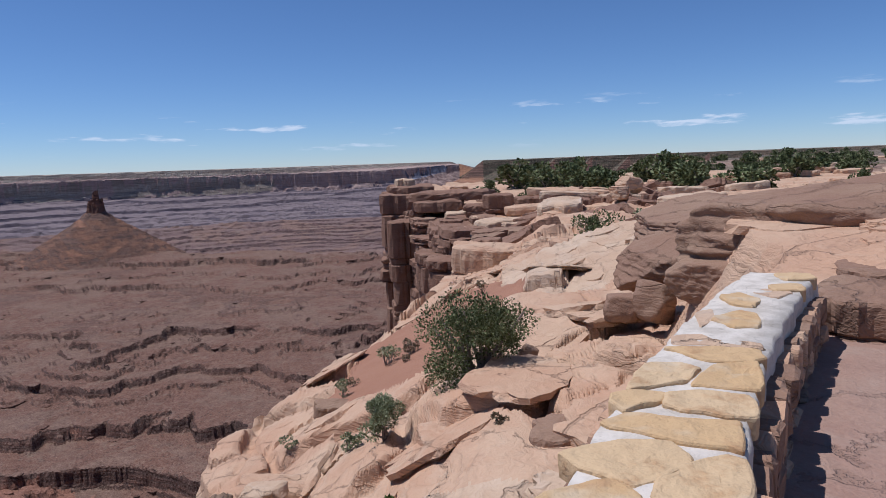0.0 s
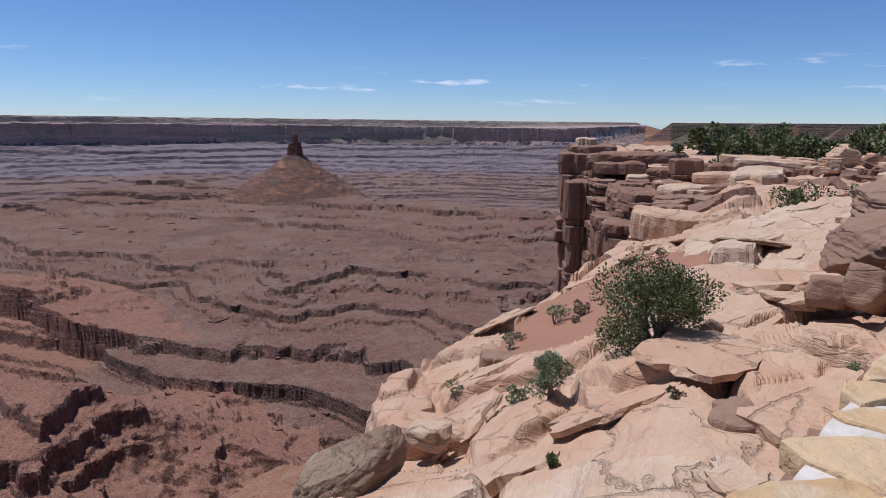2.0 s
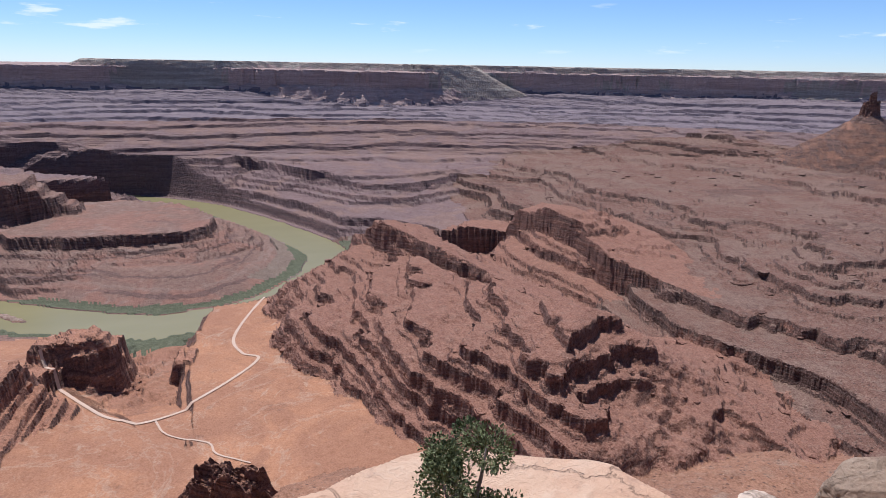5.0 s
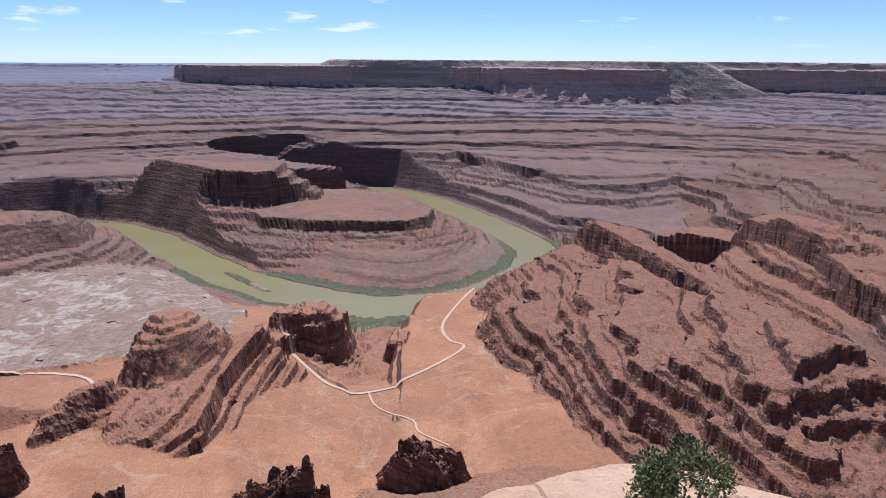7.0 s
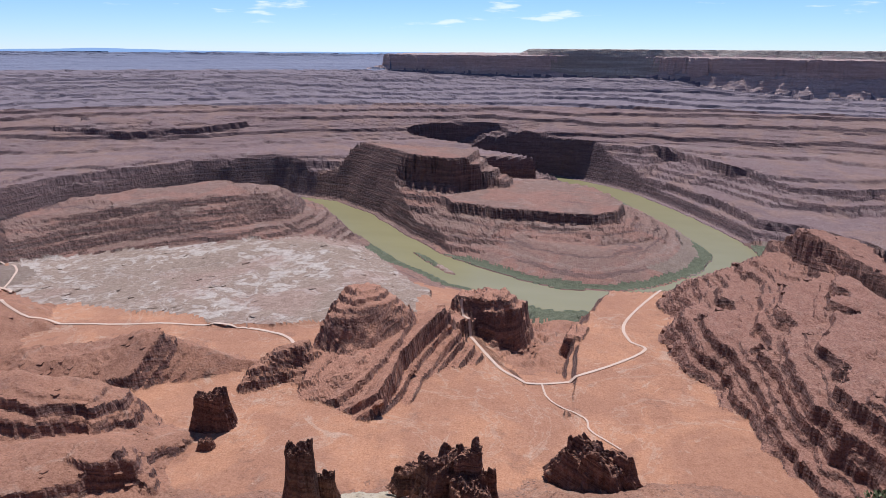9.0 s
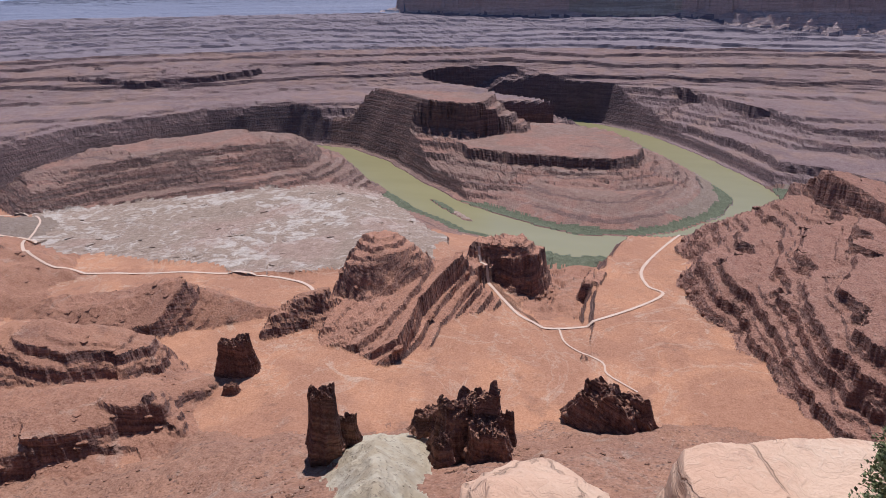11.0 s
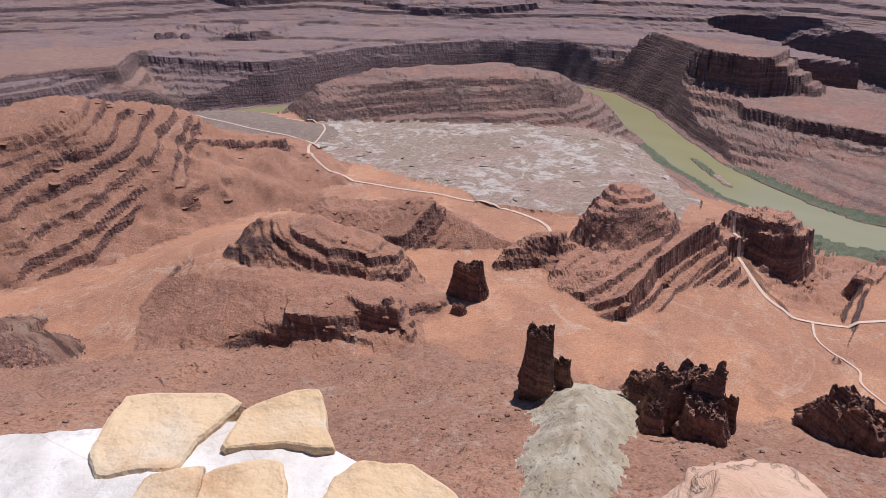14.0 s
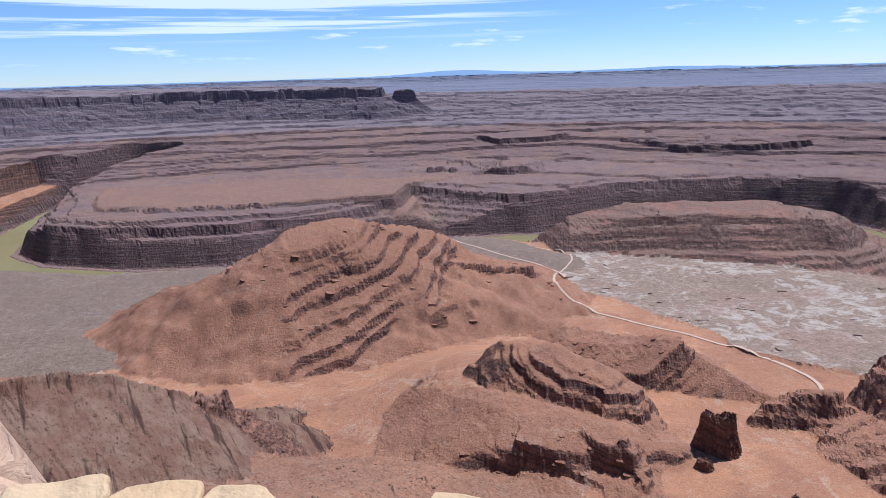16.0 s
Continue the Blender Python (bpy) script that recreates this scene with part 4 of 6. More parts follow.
def mesh_from(name, verts, quads, mat, smooth=False):
    me = bpy.data.meshes.new(name)
    me.vertices.add(len(verts))
    me.vertices.foreach_set("co", np.ascontiguousarray(verts, np.float32).ravel())
    n = quads.shape[1]
    me.loops.add(quads.size)
    me.loops.foreach_set("vertex_index", np.ascontiguousarray(quads, np.int32).ravel())
    me.polygons.add(len(quads))
    me.polygons.foreach_set("loop_start", np.arange(0, quads.size, n, dtype=np.int32))
    me.polygons.foreach_set("use_smooth", np.full(len(quads), smooth))
    me.materials.append(mat)
    me.update()
    me.validate()
    return new(name, me)


P, kin = land()
nc, nr = P.shape[:2]
a = (np.arange(nc)[:, None] * nr + np.arange(nr - 1)[None]).ravel()
b = (((np.arange(nc) + 1) % nc)[:, None] * nr + np.arange(nr - 1)[None]).ravel()
ALLQ = np.stack([a, b, b + 1, a + 1], 1)
FLATP, QK = P.reshape(-1, 3), kin[:, :-1].ravel()
LAND_PARTS = [
    ("ground", (0,), "floor", "dusty orange desert basin floor with dry washes", "ground", "structure"),
    ("riverbank", (1,), "green", "low green scrub growing along the river bank", "vegetation", "stuff"),
    ("ledge_slope", (2,), "ledges", "red-brown ledged shale slope littered with boulders", "rock slope", "structure"),
    ("stepped_land", (3,), "steps", "purple-brown stepped sandstone benches beyond the river gorge", "canyon bench", "structure"),
    ("distant_land", (25,), "hazed_steps", "purple-brown far canyon country cut into low steps", "canyon land", "structure"),
    ("horizon_land", (28,), "haze_land", "flat desert at the far horizon, tinted blue-grey for haze", "desert", "structure"),
    ("bench_top", (26,), "bench_top", "flat dusty orange bench above the river gorge", "canyon bench", "structure"),
    ("mesa", (4,), "mesa", "flat-topped red sandstone mesa with a sheer dark cliff", "mesa", ""),
    ("mesa", (30,), "hazed_steps", "long low purple-brown mesa with a dark rim cliff", "mesa", ""),
    ("butte", (31,), "hazed_steps", "small dark square-topped butte beyond a mesa, tinted for haze", "butte", ""),
    ("cap_rock", (27,), "mesa_cap", "pale rounded cap rock with green scrub above the mesa cliff", "mesa", ""),
    ("river_bend_bench", (5,), "gorge", "layered red rock promontory within a river bend", "rock promontory", ""),
    ("rock_fin", (34,), "gorge", "sheer dark fin standing on the promontory", "", ""),
    ("layered_bench", (6,), "gorge", "low grey-red rock bench of thin layers beside the river", "rock bench", ""),
    ("ridge", (7,), "ridge", "dark red ridge of broken tilted rock layers", "rock ridge", ""),
    ("fold", (8,), "fold", "curved orange-red rock fold with tilted layers", "rock fold", ""),
    ("outcrop", (9,), "hill", "orange-red tilted outcrop with a curved layered face", "rock outcrop", "basin outcrops:"),
    ("outcrop", (17,), "hill", "brown layered outcrop on a smooth dusty hill", "rock outcrop", "basin outcrops:"),
    ("outcrop", (18,), "hill", "dark stepped outcrop with a shadowed overhang", "rock outcrop", "basin outcrops:"),
    ("outcrop", (20,), "hill", "low broken dark outcrop beside the rock fold", "rock outcrop", "basin outcrops:"),
    ("outcrop", (24,), "ridge", "small dark crag at the end of a brown spur", "rock outcrop", "basin outcrops:"),
    ("dome", (10,), "hill", "broad red-brown rock dome with stepped ledges", "rock dome", ""),
    ("talus", (11,), "talus", "brown boulder-strewn talus slope under the rim cliff", "talus", "structure"),
    ("plateau", (12,), "plateau", "sandy red plateau ground with low rock ledges", "ground", "structure"),
    ("scrub_plateau", (32,), "scrub", "flat plateau under olive desert scrub", "ground", "structure"),
    ("shale_ridge", (13,), "grey", "pale grey shale ridge running down the talus", "shale ridge", ""),
    ("spur", (23,), "spur", "brown ribbed spur of thin steep beds", "rock spur", ""),
    ("badlands", (16,), "badlands", "grey and white banded badland flats beside the river", "badlands", "structure"),
    ("grey_flat", (29,), "grey_flat", "grey-brown shale flat above the hidden river", "ground", "structure"),
    ("butte", (15,), "butte", "orange cone-shaped butte topped with a rock tower", "butte", ""),
]


def far_range():
    """A low range on the skyline, its hazy blue put into its glow."""
    az = np.radians(np.linspace(100, 185, 180))
    deg = np.degrees(az)
    el = 0.12 + 0.34 * np.exp(-((deg - 146) / 4.5) ** 2) + 0.16 * np.exp(-((deg - 129) / 5.0) ** 2) + 0.05 * rough(deg, deg * 0, 3.0, 4, 301)
    el = np.radians(el - 0.28)
    top = np.stack([-np.sin(az) * 4945, np.cos(az) * 4945, EYE[2] + 4945 * np.tan(el)], 1)
    low = np.stack([-np.sin(az) * 4940, np.cos(az) * 4940, np.full(len(az), -60.0)], 1)
    back = top * [1.002, 1.002, 1] - [0, 0, 8]
    n = len(az)
    i = np.arange(n - 1)
    q = np.concatenate([np.stack([i, i + 1, i + 1 + n, i + n], 1), np.stack([i + n, i + n + 1, i + 2 * n + 1, i + 2 * n], 1)])
    return np.concatenate([low, top, back]), q


LAND_OF = {27: 4, 34: 5}   # a landform that is part of another one
tagged(mesh_from("backdrop", *far_range(), MAT["distance"]), "faint mountain range on the far horizon, glowing blue for haze", "mountains", "", "structure")
LAND = {}
for name, kinds, mat, label, cat, knd in LAND_PARTS:
    q = ALLQ[np.isin(QK, kinds)]
    if len(q):
        used, inv = np.unique(q, return_inverse=True)
        ob = mesh_from(name, FLATP[used], inv.reshape(-1, 4), MAT[mat], kinds[0] in (0, 11, 13, 16, 23, 26, 28, 29))
        LAND[kinds[0]] = ob
        if kinds[0] in LAND_OF:
            ob.parent = LAND[LAND_OF[kinds[0]]]
            tagged(ob, label)
        else:
            tagged(ob, label, cat, knd[:-1] if knd.endswith(":") else "", "" if knd.endswith(":") else knd)


def ribbon(name, line, half, lift, mat, smooth_n=8, drape=False, wob=0.0):
    """A strip along a line of (x, y[, half width]), flat at a height or laid on the land."""
    pts = [Vector((p[0], p[1], 0)) for p in line]
    out = []
    for i in range(len(pts) - 1):
        p0, p1, p2, p3 = pts[max(i - 1, 0)], pts[i], pts[i + 1], pts[min(i + 2, len(pts) - 1)]
        for s in range(smooth_n):
            u = s / smooth_n
            out.append(0.5 * (2 * p1 + (p2 - p0) * u + (2 * p0 - 5 * p1 + 4 * p2 - p3) * u * u + (3 * p1 - p0 - 3 * p2 + p3) * u ** 3))
    out.append(pts[-1])
    vs = []
    for i, p in enumerate(out):
        d = (out[min(i + 1, len(out) - 1)] - out[max(i - 1, 0)]).normalized()
        side = Vector((-d.y, d.x, 0))
        w = half * (1 + wob * noise.noise(p * 0.02))
        vs += [p + side * w, p, p - side * w]
    xy = np.array([v[:2] for v in vs])
    z = relief(xy[:, 0], xy[:, 1])[0] + lift if drape else np.full(len(xy), lift)
    if drape:
        z = z.reshape(-1, 3)
        z[:] = z.max(axis=1, keepdims=True)
        z = z.ravel()
    r = np.hypot(xy[:, 0], xy[:, 1])
    kk = drawn_in(r) / r
    v3 = np.stack([xy[:, 0] * kk, xy[:, 1] * kk, EYE[2] + (z - EYE[2]) * kk], 1)
    q = [(3 * i + j, 3 * i + j + 1, 3 * i + j + 4, 3 * i + j + 3) for i in range(len(out) - 1) for j in (0, 1)]
    return mesh_from(name, v3, np.array(q), mat)


tagged(ribbon("river", RIVER, 96, -600.0, MAT["water"]), "muddy olive-green river winding through the canyon", "river", "", "structure")
ROADS = [
    ([(-1680, 260), (-1640, 230), (-1490, 150), (-1300, 80), (-1210, 85), (-1170, 110), (-1070, 30), (-1000, -60), (-1020, -120), (-1110, -180), (-1210, -235)], 4.2),
    ([(-1000, -480), (-1100, -560), (-1120, -700), (-1090, -890), (-1045, -1100), (-1050, -1150), (-1110, -1220), (-1170, -1250), (-1210, -1310), (-1200, -1500), (-1190, -1800)], 5.0),
    ([(-1210, -1310), (-1330, -1390), (-1400, -1500), (-1370, -1600)], 4.0),
    ([(-1000, -60), (-940, -40), (-900, 10), (-860, 20), (-820, 60)], 2.2),
]
for line, half in ROADS:
    tagged(ribbon("dirt_road", line, half * 0.66, 1.0, MAT["road"], 10, True, 0.2), "pale dusty dirt road crossing the basin floor", "road", "", "structure")

# ---- the rim within a hundred metres ----
WALL_LINE = [(1.3, -2.5), (0.75, -2.12), (0.35, -1.88), (0.1, -1.84), (-0.12, -1.72), (-0.38, -1.5), (-0.53, -1.3), (-0.5, -1.05), (-0.40, -0.75), (-0.34, -0.4), (-0.22, 0.2),
             (-0.02, 0.85), (0.19, 1.45), (0.39, 2.1), (0.6, 2.68), (0.86, 3.3), (1.12, 3.88), (1.34, 4.3)]
RIM = [(-5.3, 9.0), (-5.9, 10.4), (-6.0, 12.4), (-5.9, 15), (-5.2, 18), (-4.5, 20.5), (-3.7, 23.5), (-3.6, 29), (-4.6, 36), (-7.4, 46), (-13.4, 64), (-14, 95), (30, 95), (40, 0), (30, -40), (6, -30),
       (0.6, -7.5), (0.0, -4.4), (-0.5, -3.0), (-1.0, -2.2), (-1.6, -1.75), (-2.7, -1.4), (-3.6, -1.2), (-4.1, -0.9), (-4.2, -0.5), (-4.0, -0.3), (-4.2, -0.1), (-4.1, 0.3), (-3.95, 0.6), (-3.75, 1.1), (-3.65, 1.7), (-3.4, 2.6),
       (-3.2, 3.6), (-3.0, 4.6), (-3.9, 6.6), (-4.6, 8.0)]
SLOPE_SLAB = [(-1.6, 15.8), (-1.6, 20.5), (1.9, 22.0), (3.2, 17), (1.3, 14.2), (0.1, 13.4)]
HUMP = [(1.9, 5.3), (2.0, 7.0), (2.2, 8.9), (3.0, 9.8), (5.2, 9.2), (6.5, 7.0), (5.0, 4.6), (3.0, 4.2), (2.1, 4.35)]
PROMONTORY = [(-9.2, 50), (-12.2, 58), (-15.0, 66), (-18, 82), (-14, 96), (30, 96), (30, 48), (12, 44), (5, 40), (1, 38.5), (-3, 41), (-6.5, 43.5), (-8.5, 48)]
LOW_LEDGE = [(-6.0, 45), (-8, 50), (-4, 43), (2, 39), (9, 40), (14, 36), (8, 33), (1, 35), (-5, 38)]
SHELF = [(-5.6, 0.4), (-6.2, 2.2), (-5.2, 3.6), (-3.4, 4.2), (-3.0, 1.5), (-3.6, 0.2)]


def slabs(x, y, size, seed):
    """Jointed slabs: for each place the slab's own three random numbers, the offset from its middle, and the distance to its edge."""
    u, v = x / size + 0.22 * rough(x, y, size * 0.9, 3, seed + 1), y / size * 0.8 + 0.22 * rough(x, y, size * 0.9, 3, seed + 2)
    iu, iv = np.floor(u).astype(np.int64), np.floor(v).astype(np.int64)
    f1, f2 = np.full(x.shape, 9.0), np.full(x.shape, 9.0)
    ids = np.zeros(x.shape, np.int64)
    ou, ov = np.zeros(x.shape), np.zeros(x.shape)
    for a in (-1, 0, 1):
        for b in (-1, 0, 1):
            cu = iu + a + 0.5 + 0.42 * lattice(iu + a, iv + b, seed + 3)
            cv = iv + b + 0.5 + 0.42 * lattice(iu + a, iv + b, seed + 4)
            d = np.hypot(u - cu, v - cv)
            first = d < f1
            f2 = np.where(first, f1, np.minimum(f2, d))
            ids = np.where(first, (iu + a) * 7919 + (iv + b) * 104729, ids)
            ou, ov = np.where(first, u - cu, ou), np.where(first, v - cv, ov)
            f1 = np.where(first, d, f1)
    h = [lattice(ids, ids * 0 + k, seed + 9) for k in (1, 2, 3)]
    return h, ou * size, ov * size, (f2 - f1) * size * 0.5


def jointed(x, y, size, seed, lift, tilt, gap, depth):
    h, ou, ov, e = slabs(x, y, size, seed)
    brink = ease(e, 0.0, gap)
    return (lift * h[0] + tilt * (h[1] * ou + h[2] * ov)) * ease(e, 0, gap * 0.6) - depth * (1 - brink)


def ledge(z0, x0, y0, poly, top0, cliff, sheer, wob, size, bed, seed, foot=2.5, keep=0.3):
    px, py, reach = [p[0] for p in poly], [p[1] for p in poly], cliff * sheer + 2.5 + 2 * wob
    m = (x0 > min(px) - reach) & (x0 < max(px) + reach) & (y0 > min(py) - reach) & (y0 < max(py) + reach)
    x, y, z, top = x0[m], y0[m], z0[m], top0[m]
    d = outside(x, y, poly) + wob * rough(x, y, size, 4, seed, 0.6)
    face = cliff * sheer
    h = top - np.clip(d / face, 0, 1) * cliff - np.maximum(d - face, 0) * foot
    h = beds(h, x, y, 0.05, 0.03, bed, keep, seed + 4)
    out = z0.copy()
    out[m] = np.where(d < face + 2.0, np.maximum(z, h), z)
    return out


def rim_relief(x, y):
    """Height of the near rock, and what covers it: 0 rock, 1 red sand, 2 terrace, 3 pale slab."""
    r = np.hypot(x, y)
    fall = 0.2 + 0.22 * ease(y, 1.5, 6.5)
    top = -0.9 - 0.03 * np.clip(y - 4, 0, 30) + fall * np.clip(x + 0.6, -8, 0) + 0.05 * np.clip(x, 0, 6)
    sand = 1 - ((x + 2.8 + 0.03 * (y - 14)) / 2.15) ** 2 - ((y - 14.6) / 5.0) ** 2 + 0.5 * rough(x, y, 1.6, 3, 201)
    sandy = ease(sand, 0.0, 0.25)
    knobs = 0.30 * rough(x, y, 2.6, 4, 202, 0.5) + 0.015 * rough(x, y, 0.3, 3, 203)
    blocks = jointed(x, y, 1.9, 231, 0.15, 0.12, 0.14, 0.2) + jointed(x, y, 0.8, 235, 0.03, 0.06, 0.08, 0.05) * ease(rough(x, y, 2.2, 2, 236), 0.0, 0.3)
    rocky = beds(top + knobs + blocks * ease(r, 1.5, 4), x, y, 0.16, 0.05, 0.13, 0.4, 204)
    top = rocky * (1 - sandy) + (top - 0.06) * sandy
    d = outside(x, y, RIM) + 0.28 * rough(x, y, 1.6, 4, 207, 0.6)
    face = np.clip(d / 0.9, 0, 1) * 2.6 + np.maximum(d - 0.9, 0) * 6.0
    z = np.where(d > 0, beds(top - face, x, y, 0.1, 0.05, 0.35, 0.3, 208), top)
    z = ledge(z, x, y, SHELF, -2.2 + 0.1 * rough(x, y, 0.8, 3, 209), 2.0, 0.3, 0.2, 1.2, 0.25, 210)
    z = ledge(z, x, y, SLOPE_SLAB, -2.0 + 0.36 * (x + 1.6) + 0.05 * (y - 14) + 0.08 * rough(x, y, 1.5, 3, 211), 0.9, 0.4, 0.25, 2.0, 0.16, 212, 1.2)
    z = ledge(z, x, y, LOW_LEDGE, -4.2 + 0.4 * rough(x, y, 5, 3, 217), 3.0, 0.25, 0.8, 5.0, 0.6, 218, 1.0)
    z = ledge(z, x, y, PROMONTORY, -2.1 + 0.045 * (y - 60) + 0.02 * x + 0.35 * rough(x, y, 6, 4, 219), 5.5, 0.14, 1.3, 7.0, 1.1, 220, 7.0, 0.2)
    z = z - 0.45 * np.exp(-((x + 3.6) ** 2 + (y + 0.2) ** 2 * 0.7) / 0.9)
    # open joint running across the slickrock
    dc, _ = along(x, y, [(-2.2, 9.1), (-2.45, 8.2), (-2.62, 7.4), (-2.78, 6.5), (-3.0, 5.9)])
    z = z - 0.4 * ease(dc + 0.03 * rough(x, y, 0.5, 3, 228), 0.075, 0.03)
    # terrace within the wall, and the hump of bare rock at its end
    dw, _ = along(x, y, WALL_LINE)
    inner = outside(x, y, WALL_LINE + [(3.2, 5.6), (9, 6), (12, -6), (3, -8)]) < 0
    z = np.where(inner, np.maximum(z, 0.42 * ease(y, 0.3, 1.9) + 0.03 * rough(x, y, 1.2, 4, 221)), z)
    hump = 0.8 + 0.05 * (x - 2.2) - 0.22 * np.clip(6.2 - y, 0, 3) + 0.14 * rough(x, y, 2.6, 4, 222, 0.5)
    z = ledge(z, x, y, HUMP, hump, 0.9, 0.5, 0.22, 1.8, 0.3, 223, 1.6, 0.85)
    cover = np.zeros(x.shape, np.int8)
    cover[(sandy > 0.5) & (d < 0)] = 1
    pale = (outside(x, y, [(-3.2, 2.0), (-2.9, 4.4), (-1.2, 5.2), (0.4, 4.6), (0.3, 3.0), (-0.3, 1.4), (-0.9, 0.2), (-1.5, -2.0), (-3.2, -1.6), (-4.5, -1.2), (-4.6, 0.9), (-3.6, 1.2)]) + 0.3 * rough(x, y, 1, 3, 224)) < 0
    cover[(pale | (outside(x, y, SLOPE_SLAB) < 0)) & (cover == 0)] = 3
    # cover 4: cliff below the brink, in stone with shade in its colour
    cover[(y > 32) & (z < -2.7 + 0.5 * rough(x, y, 3.0, 3, 226)) & (cover == 0)] = 4
    cover[inner & (z < 0.55)] = 2
    return z, cover


def rim_mesh():
    az = np.radians(np.concatenate([np.linspace(-32, 118, 1150), np.linspace(120, 326, 70)]))[:, None]
    rad = 0.45 * np.exp(np.linspace(0, math.log(94 / 0.45), 1000))
    R = np.broadcast_to(rad, (len(az), len(rad)))
    X, Y = -np.sin(az) * R - 0.1, np.cos(az) * R - 0.2
    Z, K = rim_relief(X, Y)
    el = np.arctan2(Z - EYE[2], R)
    step = np.abs(np.diff(el, axis=1)) + np.diff(np.log(R), axis=1) * 0.10
    seen = np.maximum.accumulate(el, axis=1)
    step *= np.where(el[:, 1:] >= seen[:, 1:] - 0.004, 1.0, 0.25)
    step = np.concatenate([step[-24:], step, step[:24]])
    for _ in range(2):
        total = np.cumsum(step, axis=0)
        step[12:-13] = (total[25:] - total[:-25]) / 25
    step = step[24:-24]
    mark = np.concatenate([np.zeros((len(az), 1)), np.cumsum(step, axis=1)], axis=1)
    mark /= mark[:, -1:]
    n, k = 310, np.arange(len(rad))
    P, C = np.empty((len(az), n, 3)), np.empty((len(az), n), np.int8)
    for c in range(len(az)):
        at = np.interp(np.linspace(0, 1, n), mark[c], k)
        for j, A in enumerate((X, Y, Z)):
            P[c, :, j] = np.interp(at, k, A[c])
        C[c] = K[c][np.round(at).astype(int)]
    return P, C


P, C = rim_mesh()
nc, nr = P.shape[:2]
a = (np.arange(nc)[:, None] * nr + np.arange(nr - 1)[None]).ravel()
b = (((np.arange(nc) + 1) % nc)[:, None] * nr + np.arange(nr - 1)[None]).ravel()
ALLQ = np.stack([a, b, b + 1, a + 1], 1)
FLATP, QK = P.reshape(-1, 3), C[:, :-1].ravel()
for name, kd, mat, label, cat in (("rim_rock", 0, "rim", "pinkish layered sandstone rim with cracks and ledges", "rock ledge"),
                                  ("cliff_rock", 4, "shaded_red_rock", "broken red-brown sandstone cliff of the rim, darkened for shade", "cliff"),
                                  ("sand_patch", 1, "sand", "red sand lying in a hollow of the rim", "sand"),
                                  ("terrace", 2, "terrace", "flat rock terrace inside the stone wall", "ground"),
                                  ("pale_slab", 3, "pale_rock", "pale cream slickrock slabs on the rim", "rock ledge")):
    q = ALLQ[QK == kd]
    used, inv = np.unique(q, return_inverse=True)
    tagged(mesh_from(name, FLATP[used], inv.reshape(-1, 4), MAT[mat]), label, cat, "", "structure")


def part(name, bm, mat, parent=None, label=""):
    me = bpy.data.meshes.new(name)
    bm.to_mesh(me)
    bm.free()
    me.materials.append(mat)
    ob = new(name, me)
    if parent:
        ob.parent = parent
    return tagged(ob, label)


def shade(ob, angle=True):
    for p in ob.data.polygons:
        p.use_smooth = angle
    return ob


def boulder(loc, dims, rz=0.0, tilt=(0, 0), seed=1, mat="brown_rock", label="", name="boulder", facets=11, sub=4, bedded=0.05):
    """A weathered block: a faceted body with worn edges and thin beds."""
    rnd = random.Random(seed)
    planes = [(Vector((0, 0, 1)), 0.78), (Vector((0, 0, -1)), 0.8)]
    for _ in range(facets):
        n = Vector((rnd.gauss(0, 1), rnd.gauss(0, 1), rnd.gauss(0, 0.45))).normalized()
        planes.append((n, rnd.uniform(0.72, 0.95)))
    bm = bmesh.new()
    bmesh.ops.create_icosphere(bm, subdivisions=sub, radius=1)
    for v in bm.verts:
        d = v.co.normalized()
        rad = 1.15
        for n, k in planes:
            c = n.dot(d)
            if c > 0.05:
                rad = min(rad, k / c)
        p = d * rad
        p *= 1 + 0.07 * noise.fractal(p * 1.6 + Vector((seed * 3.1, 0, 0)), 1.0, 2.0, 3) + 0.035 * noise.fractal(p * 5 + Vector((0, seed, 0)), 0.8, 2.0, 4)
        p.xy *= 1 + bedded * noise.noise(Vector((seed, 0, p.z * 7)))
        v.co = Vector((p.x * dims[0] / 2, p.y * dims[1] / 2, p.z * dims[2] / 2))
    ob = shade(part(name, bm, MAT[mat]))
    ob.matrix_world = pose(*loc, tilt[0], tilt[1], rz)
    return tagged(ob, label, "boulder")


